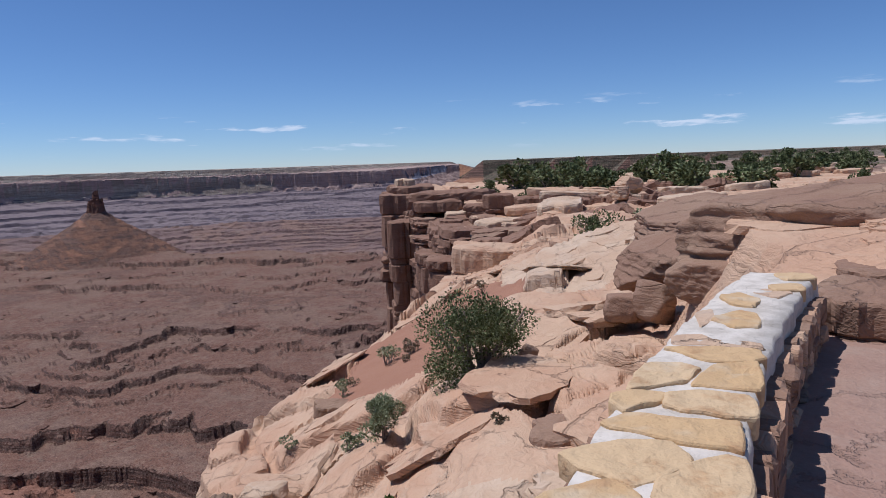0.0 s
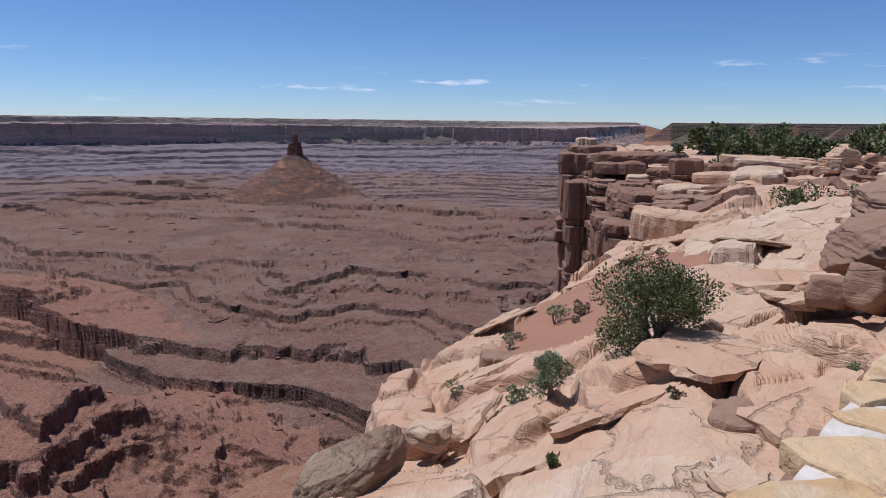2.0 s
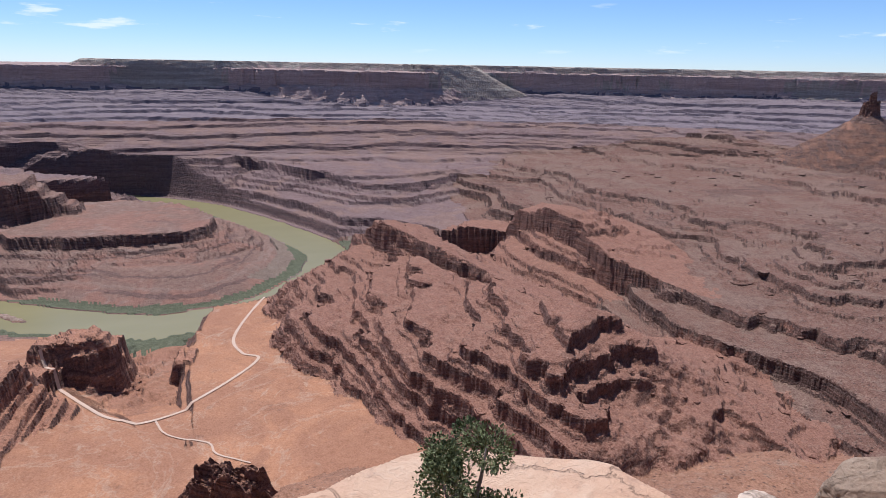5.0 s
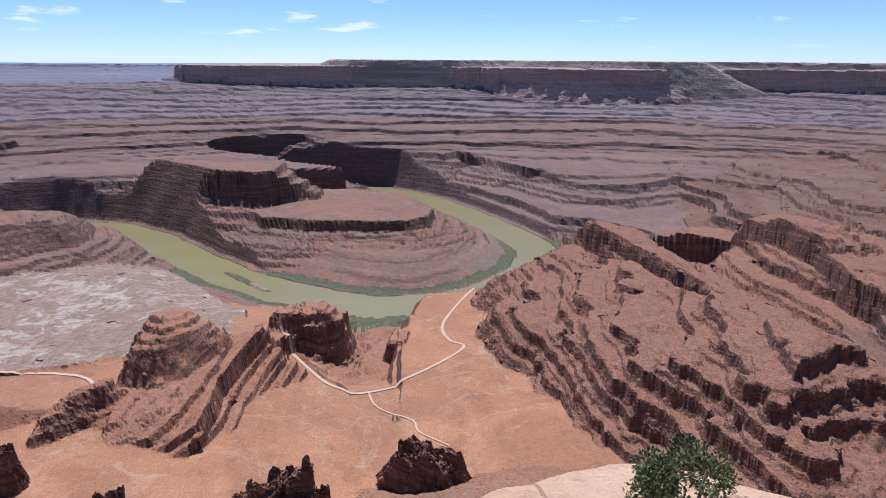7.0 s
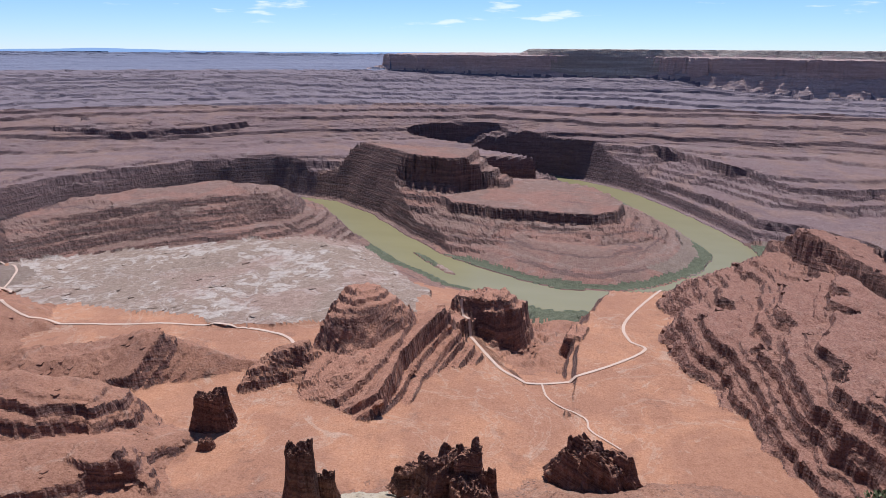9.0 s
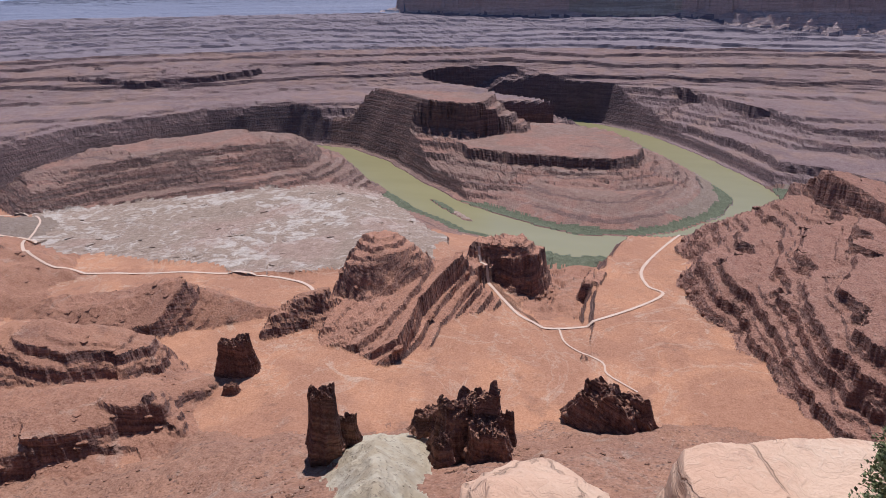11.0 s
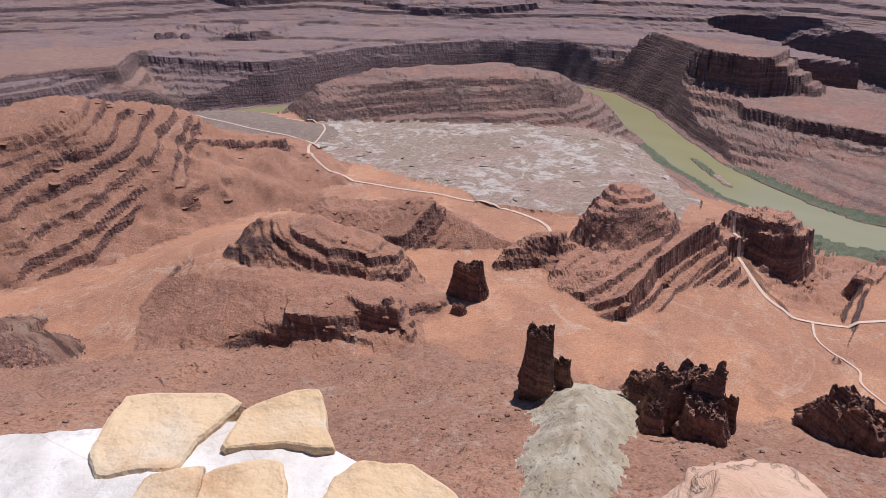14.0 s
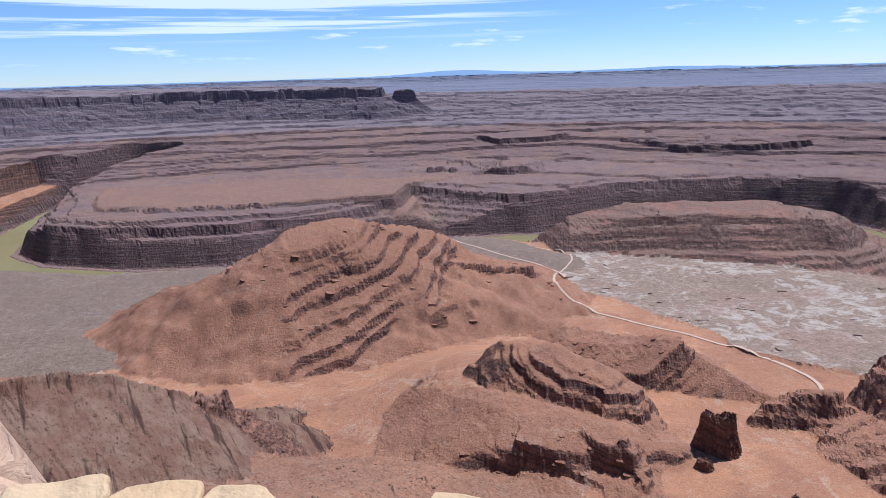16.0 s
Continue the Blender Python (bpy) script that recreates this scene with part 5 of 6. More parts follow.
def bedded_rock(loc, dims, rz, roll, beds_, seed, mat, label, name="rock_block", pitch=0.0, n=52, taper=0.0):
    """A block of stacked beds, placed by the middle of its top: broken outline, recessed joints between the beds, worn brink."""
    rnd = random.Random(seed)
    w, dep, h = dims
    power = rnd.uniform(2.6, 4.5) if h < 3 else rnd.uniform(5.0, 9.0)
    cuts = [(rnd.uniform(0, 6.283), rnd.uniform(0.05, 0.13), rnd.uniform(0.05, 0.12) * (1 if h < 3 else 2)) for _ in range(5 if h < 3 else 8)]
    mean = 0.5 * (w + dep)
    slide = [(rnd.uniform(-0.06, 0.06), rnd.uniform(-0.06, 0.06)) for _ in range(beds_)]
    slide.append(slide[-1])

    def ring(bm, s, z, bed, worn=0.0):
        out = []
        s = s * (1 - taper * (z / h + 1))
        for i in range(n):
            a = 6.28318 * i / n
            c, q = math.cos(a), math.sin(a)
            r = (abs(c) ** power + abs(q) ** power) ** (-1 / power)
            r *= 1 + 0.22 * noise.noise(Vector((c * 1.3, q * 1.3, seed))) + 0.10 * noise.noise(Vector((c * 3.3, q * 3.3, seed + bed * 0.8))) + 0.05 * noise.noise(Vector((c * 11, q * 11, seed + bed * 3.0)))
            for a0, wid, dp in cuts:
                k = (a - a0 + 3.14159) % 6.28318 - 3.14159
                r *= 1 - dp * math.exp(-(k / wid) ** 2)
            x, y = c * r * s * w / 2 + slide[int(bed)][0] * w, q * r * s * dep / 2 + slide[int(bed)][1] * dep
            bump_ = noise.fractal(Vector((x, y, seed)) * (2.2 / mean), 0.9, 2.0, 5) * 0.05 * mean
            out.append(bm.verts.new((x, y, z + bump_ * worn)))
        return out

    bm = bmesh.new()
    cuts_z = sorted(rnd.uniform(0.12, 0.88) for _ in range(beds_ - 1))
    marks_ = [0.0] + cuts_z + [1.0]
    rings = []
    for b in range(beds_):
        z0, z1 = -h + h * marks_[b], -h + h * marks_[b + 1]
        t = z1 - z0
        s = 1 + rnd.uniform(-0.09, 0.03) if b < beds_ - 1 else 1.0
        g = min(0.08 * t, 0.06)
        rings += [ring(bm, s - 0.07, z0, b), ring(bm, s - 0.02, z0 + g, b), ring(bm, s, z0 + 0.55 * t, b + 0.3), ring(bm, s - 0.015, z1 - 1.6 * g, b + 0.5, 0.4), ring(bm, s - 0.05, z1 - g * 0.4, b + 0.6, 0.7)]
    for s in (0.86, 0.68, 0.5, 0.32, 0.14):
        rings.append(ring(bm, s, 0.03 * mean * (0.9 - s), beds_, 1.0))
    for r0, r1 in zip(rings, rings[1:]):
        for i in range(n):
            k = (i + 1) % n
            bm.faces.new((r0[i], r0[k], r1[k], r1[i]))
    bm.faces.new(rings[-1])
    bm.faces.new(rings[0][::-1])
    ob = shade(part(name, bm, MAT[mat]), False)
    ob.matrix_world = pose(*loc, pitch, -roll, rz)
    return tagged(ob, label, "rock")


BOULDERS = [
    ((0.85, 9.4, -0.52), (0.55, 0.5, 0.45), 30, (0, 0), "small rounded brown boulder below the slabs"),
    ((1.3, 9.25, -0.42), (0.75, 0.66, 0.66), 70, (10, 15), "rounded brown boulder wedged below the slabs"),
    ((2.2, 11.4, 0.46), (2.1, 2.2, 0.62), 10, (4, -15), "flat brown slab leaning on a larger slab"),
    ((1.85, 10.4, 0.0), (1.9, 1.7, 0.75), 20, (6, -16), "large brown tilted slab resting among boulders"),
    ((2.05, 8.4, 0.05), (1.3, 1.0, 0.7), -10, (4, -6), "rounded brown boulder under the bare rock hump"),
    ((3.2, 8.3, 0.62), (3.2, 2.6, 1.25), -15, (4, -6), "low tan-brown rock hump at the wall's end"),
    ((-3.2, 4.85, -1.66), (1.35, 0.55, 0.6), 76, (8, -10), "rough grey-brown boulder tipped over the rim edge"),
    ((-3.2, 3.75, -1.72), (0.8, 0.62, 0.4), 20, (0, 0), "smooth pale boulder on the rim edge"),
    ((-3.02, 6.25, -1.85), (0.5, 0.42, 0.34), 20, (0, 0), "small pale boulder split off the rim edge"),
    ((-3.55, -0.6, -2.42), (2.3, 1.9, 1.0), 35, (0, 6), "big pinkish rounded boulder at the brink below the wall"),
    ((-3.85, 0.45, -2.3), (1.5, 1.3, 0.9), 10, (0, 8), "big pinkish boulder split off at the brink"),
    ((-0.66, 8.0, -1.12), (0.5, 0.42, 0.36), 30, (0, 10), "brown rock at the foot of the juniper"),
    ((-0.42, 8.4, -1.0), (0.28, 0.42, 0.52), 15, (0, 22), "upright brown rock leaning at the juniper"),
    ((4.2, 46.5, -0.9), (1.6, 1.4, 1.1), 40, (0, 0), "round boulder standing on the plateau edge"),
    ((5.3, 52.0, -0.6), (2.0, 1.6, 1.5), 10, (0, 10), "weathered knob on the plateau"),
]
for i, (loc, dims, rz, tilt, label) in enumerate(BOULDERS):
    boulder(loc, dims, rz, tilt, 11 + i, "lichen_rock" if "grey" in label else "brown_rock" if "brown" in label else "pale_rock" if "pale" in label else "rim", label, sub=4 if dims[0] < 0.8 else 6)
# blocks and slabs: middle of the top, size, heading, lean, number of beds
ROCKS = [
    ((-14.41, 62.46, -1.15), (3.91, 6, 12.24), 13, 0, 9, "shaded_red_rock", "tall rim cliff column of stacked red sandstone blocks"),
    ((-10.61, 58.8, -2.49), (3.01, 5, 8.31), 10, 0, 7, "shaded_red_rock", "shadowed cliff column with a deep dark recess"),
    ((-8.92, 54.68, -3.43), (3.8, 4, 2.93), 9, 0, 3, "brown_rock", "square brown sandstone block on the cliff"),
    ((-14.17, 63.49, 0.07), (1.86, 3, 0.64), 13, 0, 1, "pale_rock", "pale flat cap rock on the cliff corner"),
    ((-13.47, 63.33, -0.56), (4.19, 5, 1.15), 12, 0, 2, "shaded_red_rock", "layered red cap slab on the cliff corner"),
    ((-8.17, 57.17, -0.93), (6.85, 5, 0.56), 8, 1, 1, "shaded_red_rock", "long thin cap slab overhanging a dark gap"),
    ((-9.4, 55.61, -1.57), (4.27, 4, 0.74), 10, 0, 1, "shaded_red_rock", "flat overhanging slab on the cliff top"),
    ((-5.29, 53.14, -1.87), (3.59, 4, 0.78), 6, -1, 2, "shaded_red_rock", "flat red slab stacked on the plateau edge"),
    ((-5.45, 50.76, -2.56), (2.09, 3, 0.76), 6, 0, 2, "brown_rock", "small brown block under a slab"),
    ((-4.23, 51.6, -1.03), (2.2, 2.2, 2.0), 5, 0, 3, "shaded_red_rock", "upright weathered pillar of red sandstone"),
    ((-4.75, 46.81, -3.02), (3.27, 3, 0.93), 6, -2, 2, "shaded_red_rock", "broken red ledge block on the plateau edge"),
    ((-3.25, 42.75, -3.22), (1.75, 2.5, 0.89), 4, 0, 2, "shaded_red_rock", "rounded red ledge block"),
    ((-2.06, 51.36, -2.08), (2.47, 4, 0.92), 2, 2, 2, "shaded_red_rock", "flat red slab with a shadowed front"),
    ((-1.96, 48.36, -2.8), (3.88, 4, 0.71), 2, 3, 2, "shaded_red_rock", "long red ledge slab"),
    ((-0.96, 42.86, -3.09), (1.9, 2.5, 0.88), 1, 0, 2, "brown_rock", "dark brown ledge block with a hollow below"),
    ((1.79, 49.37, -2.42), (3.94, 4, 1.11), -2, -1, 2, "shaded_red_rock", "broad flat ledge slab with a dark front"),
    ((4.57, 47.18, -2.23), (3.24, 4, 1.2), -6, -2, 2, "shaded_red_rock", "broad flat ledge slab beside a juniper"),
    ((3.05, 61.67, -1.86), (4.3, 5, 0.88), -3, 0, 2, "shaded_red_rock", "low flat ledge on the plateau"),
    ((-2.01, 59.72, -1.71), (3.57, 5, 0.67), 2, 2, 1, "shaded_red_rock", "low tilted ledge on the plateau"),
    ((9.25, 61.05, -1.85), (5.88, 5, 0.81), -9, 1, 2, "shaded_red_rock", "low flat ledge on the plateau"),
    ((15.48, 61.84, -2.01), (5.66, 5, 0.76), -14, 0, 2, "shaded_red_rock", "low flat ledge on the plateau"),
    ((-2.87, 28.91, -2.04), (3.1, 3, 1.53), 6, -3, 3, "rim", "big rounded sandstone block with a dark undercut"),
    ((-3.05, 30.34, -1.94), (1.31, 1.4, 0.46), 6, 0, 1, "brown_rock", "small flat brown stone on a larger block"),
    ((-3.22, 25.57, -2.96), (2.18, 2.2, 0.78), 7, -2, 3, "rim", "low layered sandstone ledge"),
    ((-0.35, 26.7, -1.79), (1.67, 2, 0.75), 1, 4, 2, "brown_rock", "rounded brown sandstone block"),
    ((1.29, 27.67, -2.21), (1.85, 2, 0.5), -3, -2, 2, "rim", "low sandstone ledge beside pale slickrock"),
    ((-1.08, 6.6, -1.17), (0.66, 0.7, 0.13), 9, -5, 1, "rim", "flat tan slab of rock lying on gravel"),
    ((0.06, 5.81, -0.7), (0.58, 0.6, 0.2), -1, 6, 1, "brown_rock", "brown rock with a shadowed hollow beneath"),
    ((-3.75, 10.42, -1.99), (0.6, 0.5, 0.22), 20, -4, 1, "brown_rock", "dark rock on the sandy rim"),
    ((1.98, 4.55, 0.66), (0.62, 0.9, 0.8), -22, 0, 7, "brown_rock", "dark stack of thin flat rock layers beyond the wall"),
    ((2.55, 5.3, 0.72), (1.0, 1.1, 0.9), -24, 3, 6, "brown_rock", "dark broken rock ledge beyond the wall end"),
    ((2.75, 3.95, 0.6), (0.8, 0.9, 0.7), -30, -3, 5, "brown_rock", "dark broken rock ledge beyond the wall end"),
    ((2.36, 5.46, 0.37), (0.64, 1.0, 0.6), -23, 0, 6, "brown_rock", "shadowed stack of thin flat rock layers"),
    ((-3.2, 6.75, -1.95), (0.95, 0.7, 0.35), 20, -4, 1, "rim", "flat pale slab split off the rim edge"),
    ((-7.3, 43.5, -4.3), (3.6, 3.0, 2.2), 10, 0, 3, "shaded_red_rock", "broken block of red sandstone below the cliff"),
    ((-6.0, 38.0, -3.9), (3.0, 2.6, 1.6), 9, -3, 3, "shaded_red_rock", "broken block of red sandstone below the cliff"),
    ((-1.2, 37.0, -3.4), (3.4, 2.6, 1.3), 2, 2, 3, "shaded_red_rock", "low layered ledge of red sandstone"),
    ((2.4, 36.5, -3.1), (3.0, 2.6, 1.2), -4, -2, 2, "shaded_red_rock", "low layered ledge of red sandstone"),
    ((5.0, 33.0, -2.5), (2.8, 2.4, 1.2), -8, 3, 2, "shaded_red_rock", "low layered ledge of red sandstone"),
    ((-12.6, 55.5, -3.2), (2.6, 3.0, 9.0), 13, 0, 8, "shaded_red_rock", "narrow cliff pillar of stacked blocks"),
    ((-6.2, 50.0, -3.2), (2.6, 2.6, 1.8), 7, 0, 2, "brown_rock", "square brown sandstone block on the cliff"),
]
for i, (loc, dims, rz, roll, nb, mat, label) in enumerate(ROCKS):
    if dims[2] < 0.25:
        loc = (loc[0], loc[1], float(rim_relief(np.array([loc[0]]), np.array([loc[1]]))[0][0]) + dims[2] * 0.5)
    bedded_rock(loc, (dims[0], dims[1], dims[2] * 1.12 + 0.05), rz, roll, nb, 900 + 7 * i, mat, label)


# ---- the stone wall ----
def smooth_line(pts, n=8):
    v = [Vector((p[0], p[1], 0)) for p in pts]
    out = []
    for i in range(len(v) - 1):
        p0, p1, p2, p3 = v[max(i - 1, 0)], v[i], v[i + 1], v[min(i + 2, len(v) - 1)]
        for s in range(n):
            u = s / n
            out.append(0.5 * (2 * p1 + (p2 - p0) * u + (2 * p0 - 5 * p1 + 4 * p2 - p3) * u * u + (3 * p1 - p0 - 3 * p2 + p3) * u ** 3))
    return out + [v[-1]]


wall = tagged(new("stone_wall"), "low rubble wall capped with yellow flagstones in white mortar", "wall")
LINE = smooth_line(WALL_LINE, 16)


def wall_core():
    """Mortar body: an uneven top with a rounded brink."""
    bm = bmesh.new()
    rows = []
    prof = [(-0.23, -1.6), (-0.235, -0.6), (-0.225, 0.3), (-0.225, 0.66), (-0.225, 0.785), (-0.215, 0.803), (-0.1, 0.808), (-0.03, 0.809), (0.04, 0.809), (0.1, 0.808), (0.208, 0.801), (0.222, 0.775), (0.227, 0.66),
            (0.225, 0.4), (0.235, 0.15), (0.24, -0.15)]
    for i, p in enumerate(LINE):
        d = (LINE[min(i + 1, len(LINE) - 1)] - LINE[max(i - 1, 0)]).normalized()
        side = Vector((d.y, -d.x, 0))
        row = []
        south = p.y < -0.7
        slim = 0.84 if south else 0.86
        for w, h in prof:
            q = p + side * w * slim
            q.z = h + (0.005 if south and h > 0.7 else 0)
            k = noise.noise(Vector((q.x * 5, q.y * 5, h * 4)))
            q += side * (0.018 * k if abs(w) > 0.15 else 0)
            q.z += 0.010 * noise.fractal(Vector((q.x * 9, q.y * 9, 3)), 0.8, 2, 5) if h > 0.7 else 0
            row.append(bm.verts.new(q))
        rows.append(row)
    for r0, r1 in zip(rows, rows[1:]):
        for j in range(len(prof) - 1):
            bm.faces.new((r0[j], r0[j + 1], r1[j + 1], r1[j]))
    bm.faces.new(rows[0][::-1])
    bm.faces.new(rows[-1])
    bmesh.ops.recalc_face_normals(bm, faces=bm.faces)
    return bm


shade(part("mortar_core", wall_core(), MAT["mortar"], wall, "rough white mortar body"))


def flagstone(outline, top, thick, seed, name="capstone", mat="wall_stone", grow=0.018):
    """A split flagstone with a worn brink and an uneven top."""
    rnd = random.Random(seed)
    c = sum((Vector(p) for p in outline), Vector((0, 0))) / len(outline)
    soft_ = []
    for a, b in zip(outline, list(outline[1:]) + [outline[0]]):
        a, b = Vector(a), Vector(b)
        soft_ += [a.lerp(b, 0.1), a.lerp(b, 0.9)]
    outline = soft_
    ring = []
    n = len(outline)
    for i in range(n):
        a, b = Vector(outline[i]), Vector(outline[(i + 1) % n])
        for s in range(4):
            u = s / 4
            p = a.lerp(b, u)
            nrm = (p - c).normalized()
            ring.append(p + nrm * (grow + 0.006 * noise.fractal(Vector((p.x * 16, p.y * 16, seed)), 0.8, 2.0, 4)))
    bm = bmesh.new()
    tilt = Vector((rnd.uniform(-0.015, 0.015), rnd.uniform(-0.015, 0.015)))

    def level(k, z, rough_z=0.0):
        out = []
        for p in ring:
            q = c + (p - c) * k
            out.append(bm.verts.new((q.x, q.y, z + tilt.dot(q - c) + rough_z * noise.noise(Vector((q.x * 14, q.y * 14, seed * 2.0))))))
        return out

    loops = [level(0.98, top - thick), level(1.0, top - thick * 0.4), level(1.0, top - 0.006, 0.004), level(0.965, top, 0.006), level(0.9, top + 0.002, 0.008), level(0.8, top + 0.001, 0.009), level(0.55, top + 0.001, 0.01), level(0.3, top + 0.001, 0.01)]
    for l0, l1 in zip(loops, loops[1:]):
        for i in range(len(ring)):
            j = (i + 1) % len(ring)
            bm.faces.new((l0[i], l0[j], l1[j], l1[i]))
    bm.faces.new(loops[-1])
    bm.faces.new(loops[0][::-1])
    bmesh.ops.recalc_face_normals(bm, faces=bm.faces)
    return part(name, bm, MAT[mat], wall)


CAPS = [
    [(-0.0, 1.65), (0.13, 1.72), (0.21, 1.73), (0.28, 1.72), (0.31, 1.65), (0.3, 1.6), (0.22, 1.52), (0.16, 1.48), (0.11, 1.53), (0.05, 1.58)],
    [(0.2, 1.44), (0.22, 1.51), (0.3, 1.59), (0.4, 1.66), (0.44, 1.62), (0.4, 1.44), (0.3, 1.36)],
    [(0.12, 1.86), (0.2, 1.93), (0.29, 1.89), (0.41, 1.88), (0.48, 1.88), (0.47, 1.81), (0.44, 1.69), (0.41, 1.71), (0.32, 1.73), (0.27, 1.77), (0.15, 1.82)],
    [(0.33, 2.09), (0.44, 2.12), (0.56, 2.09), (0.57, 2.04), (0.54, 1.92), (0.48, 1.93), (0.38, 1.95), (0.31, 2.0)],
    [(0.17, 2.08), (0.25, 2.11), (0.32, 2.11), (0.3, 2.03), (0.24, 2.0), (0.19, 1.95), (0.16, 2.02)],
    [(0.22, 2.16), (0.31, 2.41), (0.42, 2.43), (0.48, 2.36), (0.41, 2.24), (0.33, 2.2), (0.23, 2.13)],
    [(0.42, 2.19), (0.53, 2.39), (0.69, 2.45), (0.64, 2.22), (0.61, 2.15), (0.51, 2.17)],
    [(0.41, 2.63), (0.54, 2.63), (0.73, 2.59), (0.72, 2.49), (0.63, 2.44), (0.52, 2.46), (0.45, 2.58)],
    [(0.68, 3.1), (0.83, 3.25), (0.89, 3.18), (0.84, 2.97), (0.73, 2.96)],
    [(0.83, 3.61), (0.95, 3.7), (0.99, 3.51), (0.92, 3.34), (0.84, 3.42)],
    [(1.15, 3.91), (1.32, 3.93), (1.28, 3.75), (1.13, 3.75)],
    [(1.28, 4.26), (1.48, 4.27), (1.45, 4.08), (1.28, 4.05)],
    [(-0.1, 1.36), (0.05, 1.48), (0.12, 1.5), (0.17, 1.42), (0.08, 1.3), (-0.04, 1.26)],
    [(-0.54, -1.61), (-0.59, -1.64), (-0.69, -1.52), (-0.69, -1.47), (-0.61, -1.46), (-0.54, -1.43), (-0.46, -1.5), (-0.48, -1.56)],
    [(-0.69, -1.45), (-0.76, -1.42), (-0.79, -1.38), (-0.73, -1.31), (-0.71, -1.27), (-0.69, -1.29), (-0.67, -1.34), (-0.6, -1.4)],
    [(-0.45, -1.41), (-0.5, -1.44), (-0.56, -1.39), (-0.55, -1.38), (-0.51, -1.35), (-0.52, -1.32), (-0.48, -1.3), (-0.42, -1.34)],
    [(-0.51, -1.34), (-0.56, -1.38), (-0.64, -1.31), (-0.58, -1.23), (-0.55, -1.21), (-0.48, -1.28)],
    [(-0.6, -1.19), (-0.66, -1.22), (-0.71, -1.21), (-0.75, -1.15), (-0.75, -1.09), (-0.74, -1.05), (-0.69, -1.04), (-0.63, -1.06), (-0.58, -1.14)],
    [(0.06, -2.1), (-0.01, -2.08), (-0.11, -2.04), (-0.1, -1.98), (-0.05, -1.94), (-0.0, -1.93), (0.06, -1.95)],
    [(-0.09, -1.96), (-0.14, -1.98), (-0.25, -1.92), (-0.24, -1.88), (-0.18, -1.8), (-0.14, -1.76), (-0.05, -1.84)],
    [(-0.27, -1.89), (-0.34, -1.83), (-0.35, -1.75), (-0.3, -1.7), (-0.25, -1.67), (-0.16, -1.75), (-0.2, -1.81)],
    [(-0.56, -0.98), (-0.4, -1.06), (-0.26, -0.85), (-0.38, -0.7), (-0.52, -0.76)],
    [(-0.5, -0.6), (-0.33, -0.65), (-0.18, -0.4), (-0.28, -0.22), (-0.46, -0.3)],
    [(-0.4, -0.12), (-0.24, -0.18), (-0.06, 0.1), (-0.2, 0.3), (-0.36, 0.2)],
    [(-0.3, 0.45), (-0.08, 0.36), (0.06, 0.62), (-0.05, 0.85), (-0.2, 0.75)],
    [(-0.17, 0.98), (0.05, 0.88), (0.22, 1.1), (0.1, 1.22), (-0.1, 1.15)],
]
for i, o in enumerate(CAPS):
    flagstone(o, 0.819, 0.07, 300 + i, grow=0.012 if o[0][1] > 0 else 0.006)
flagstone([(-0.38, -1.65), (-0.43, -1.66), (-0.49, -1.59), (-0.45, -1.56)], 0.804, 0.05, 340, mat="brown_rock", grow=0.0)
for i, o in enumerate(([(0.45, 2.82), (0.57, 2.85), (0.61, 2.75), (0.78, 2.72), (0.77, 2.63), (0.58, 2.67), (0.45, 2.68)], [(0.63, 3.25), (0.73, 3.34), (0.7, 3.12), (0.6, 2.96)], [(1.0, 3.7), (1.1, 3.85), (1.22, 3.72), (1.1, 3.58)])):
    flagstone(o, 0.81, 0.09, 350 + i, mat="pale_rock", grow=0.0)


def side_stones():
    """Rubble facing on the terrace side and the outer side."""
    rnd = random.Random(5)
    for sgn, lo in ((1, -0.05), (-1, -0.9)):
        z = lo
        while z < 0.62:
            h = rnd.uniform(0.09, 0.19)
            s = rnd.uniform(0, 3)
            while s < len(LINE) - 6:
                n = rnd.randint(2, 5)
                p0, p1 = LINE[int(s)], LINE[min(int(s) + n, len(LINE) - 1)]
                d = p1 - p0
                if d.length > 0.05 and rnd.random() < 0.93:
                    mid = (p0 + p1) / 2
                    side = Vector((d.y, -d.x, 0)).normalized() * sgn
                    b = bmesh.new()
                    bmesh.ops.create_cube(b, size=1)
                    bmesh.ops.bevel(b, geom=b.edges[:], offset=0.12, segments=1, affect="EDGES")
                    for v in b.verts:
                        v.co += 0.05 * Vector((rnd.uniform(-1, 1), rnd.uniform(-1, 1), rnd.uniform(-1, 1)))
                        v.co = Vector((v.co.x * d.length * 0.96, v.co.y * rnd.uniform(0.09, 0.12), v.co.z * (h - 0.012)))
                    ob = part("facing_stone", b, MAT["brown_rock" if rnd.random() < 0.6 else "rim"], wall)
                    c = mid + side * (0.205 + rnd.uniform(-0.012, 0.02))
                    ob.matrix_world = pose(c.x, c.y, z + h / 2, 0, 0, math.degrees(math.atan2(d.y, d.x)))
                s += n
            z += h


side_stones()


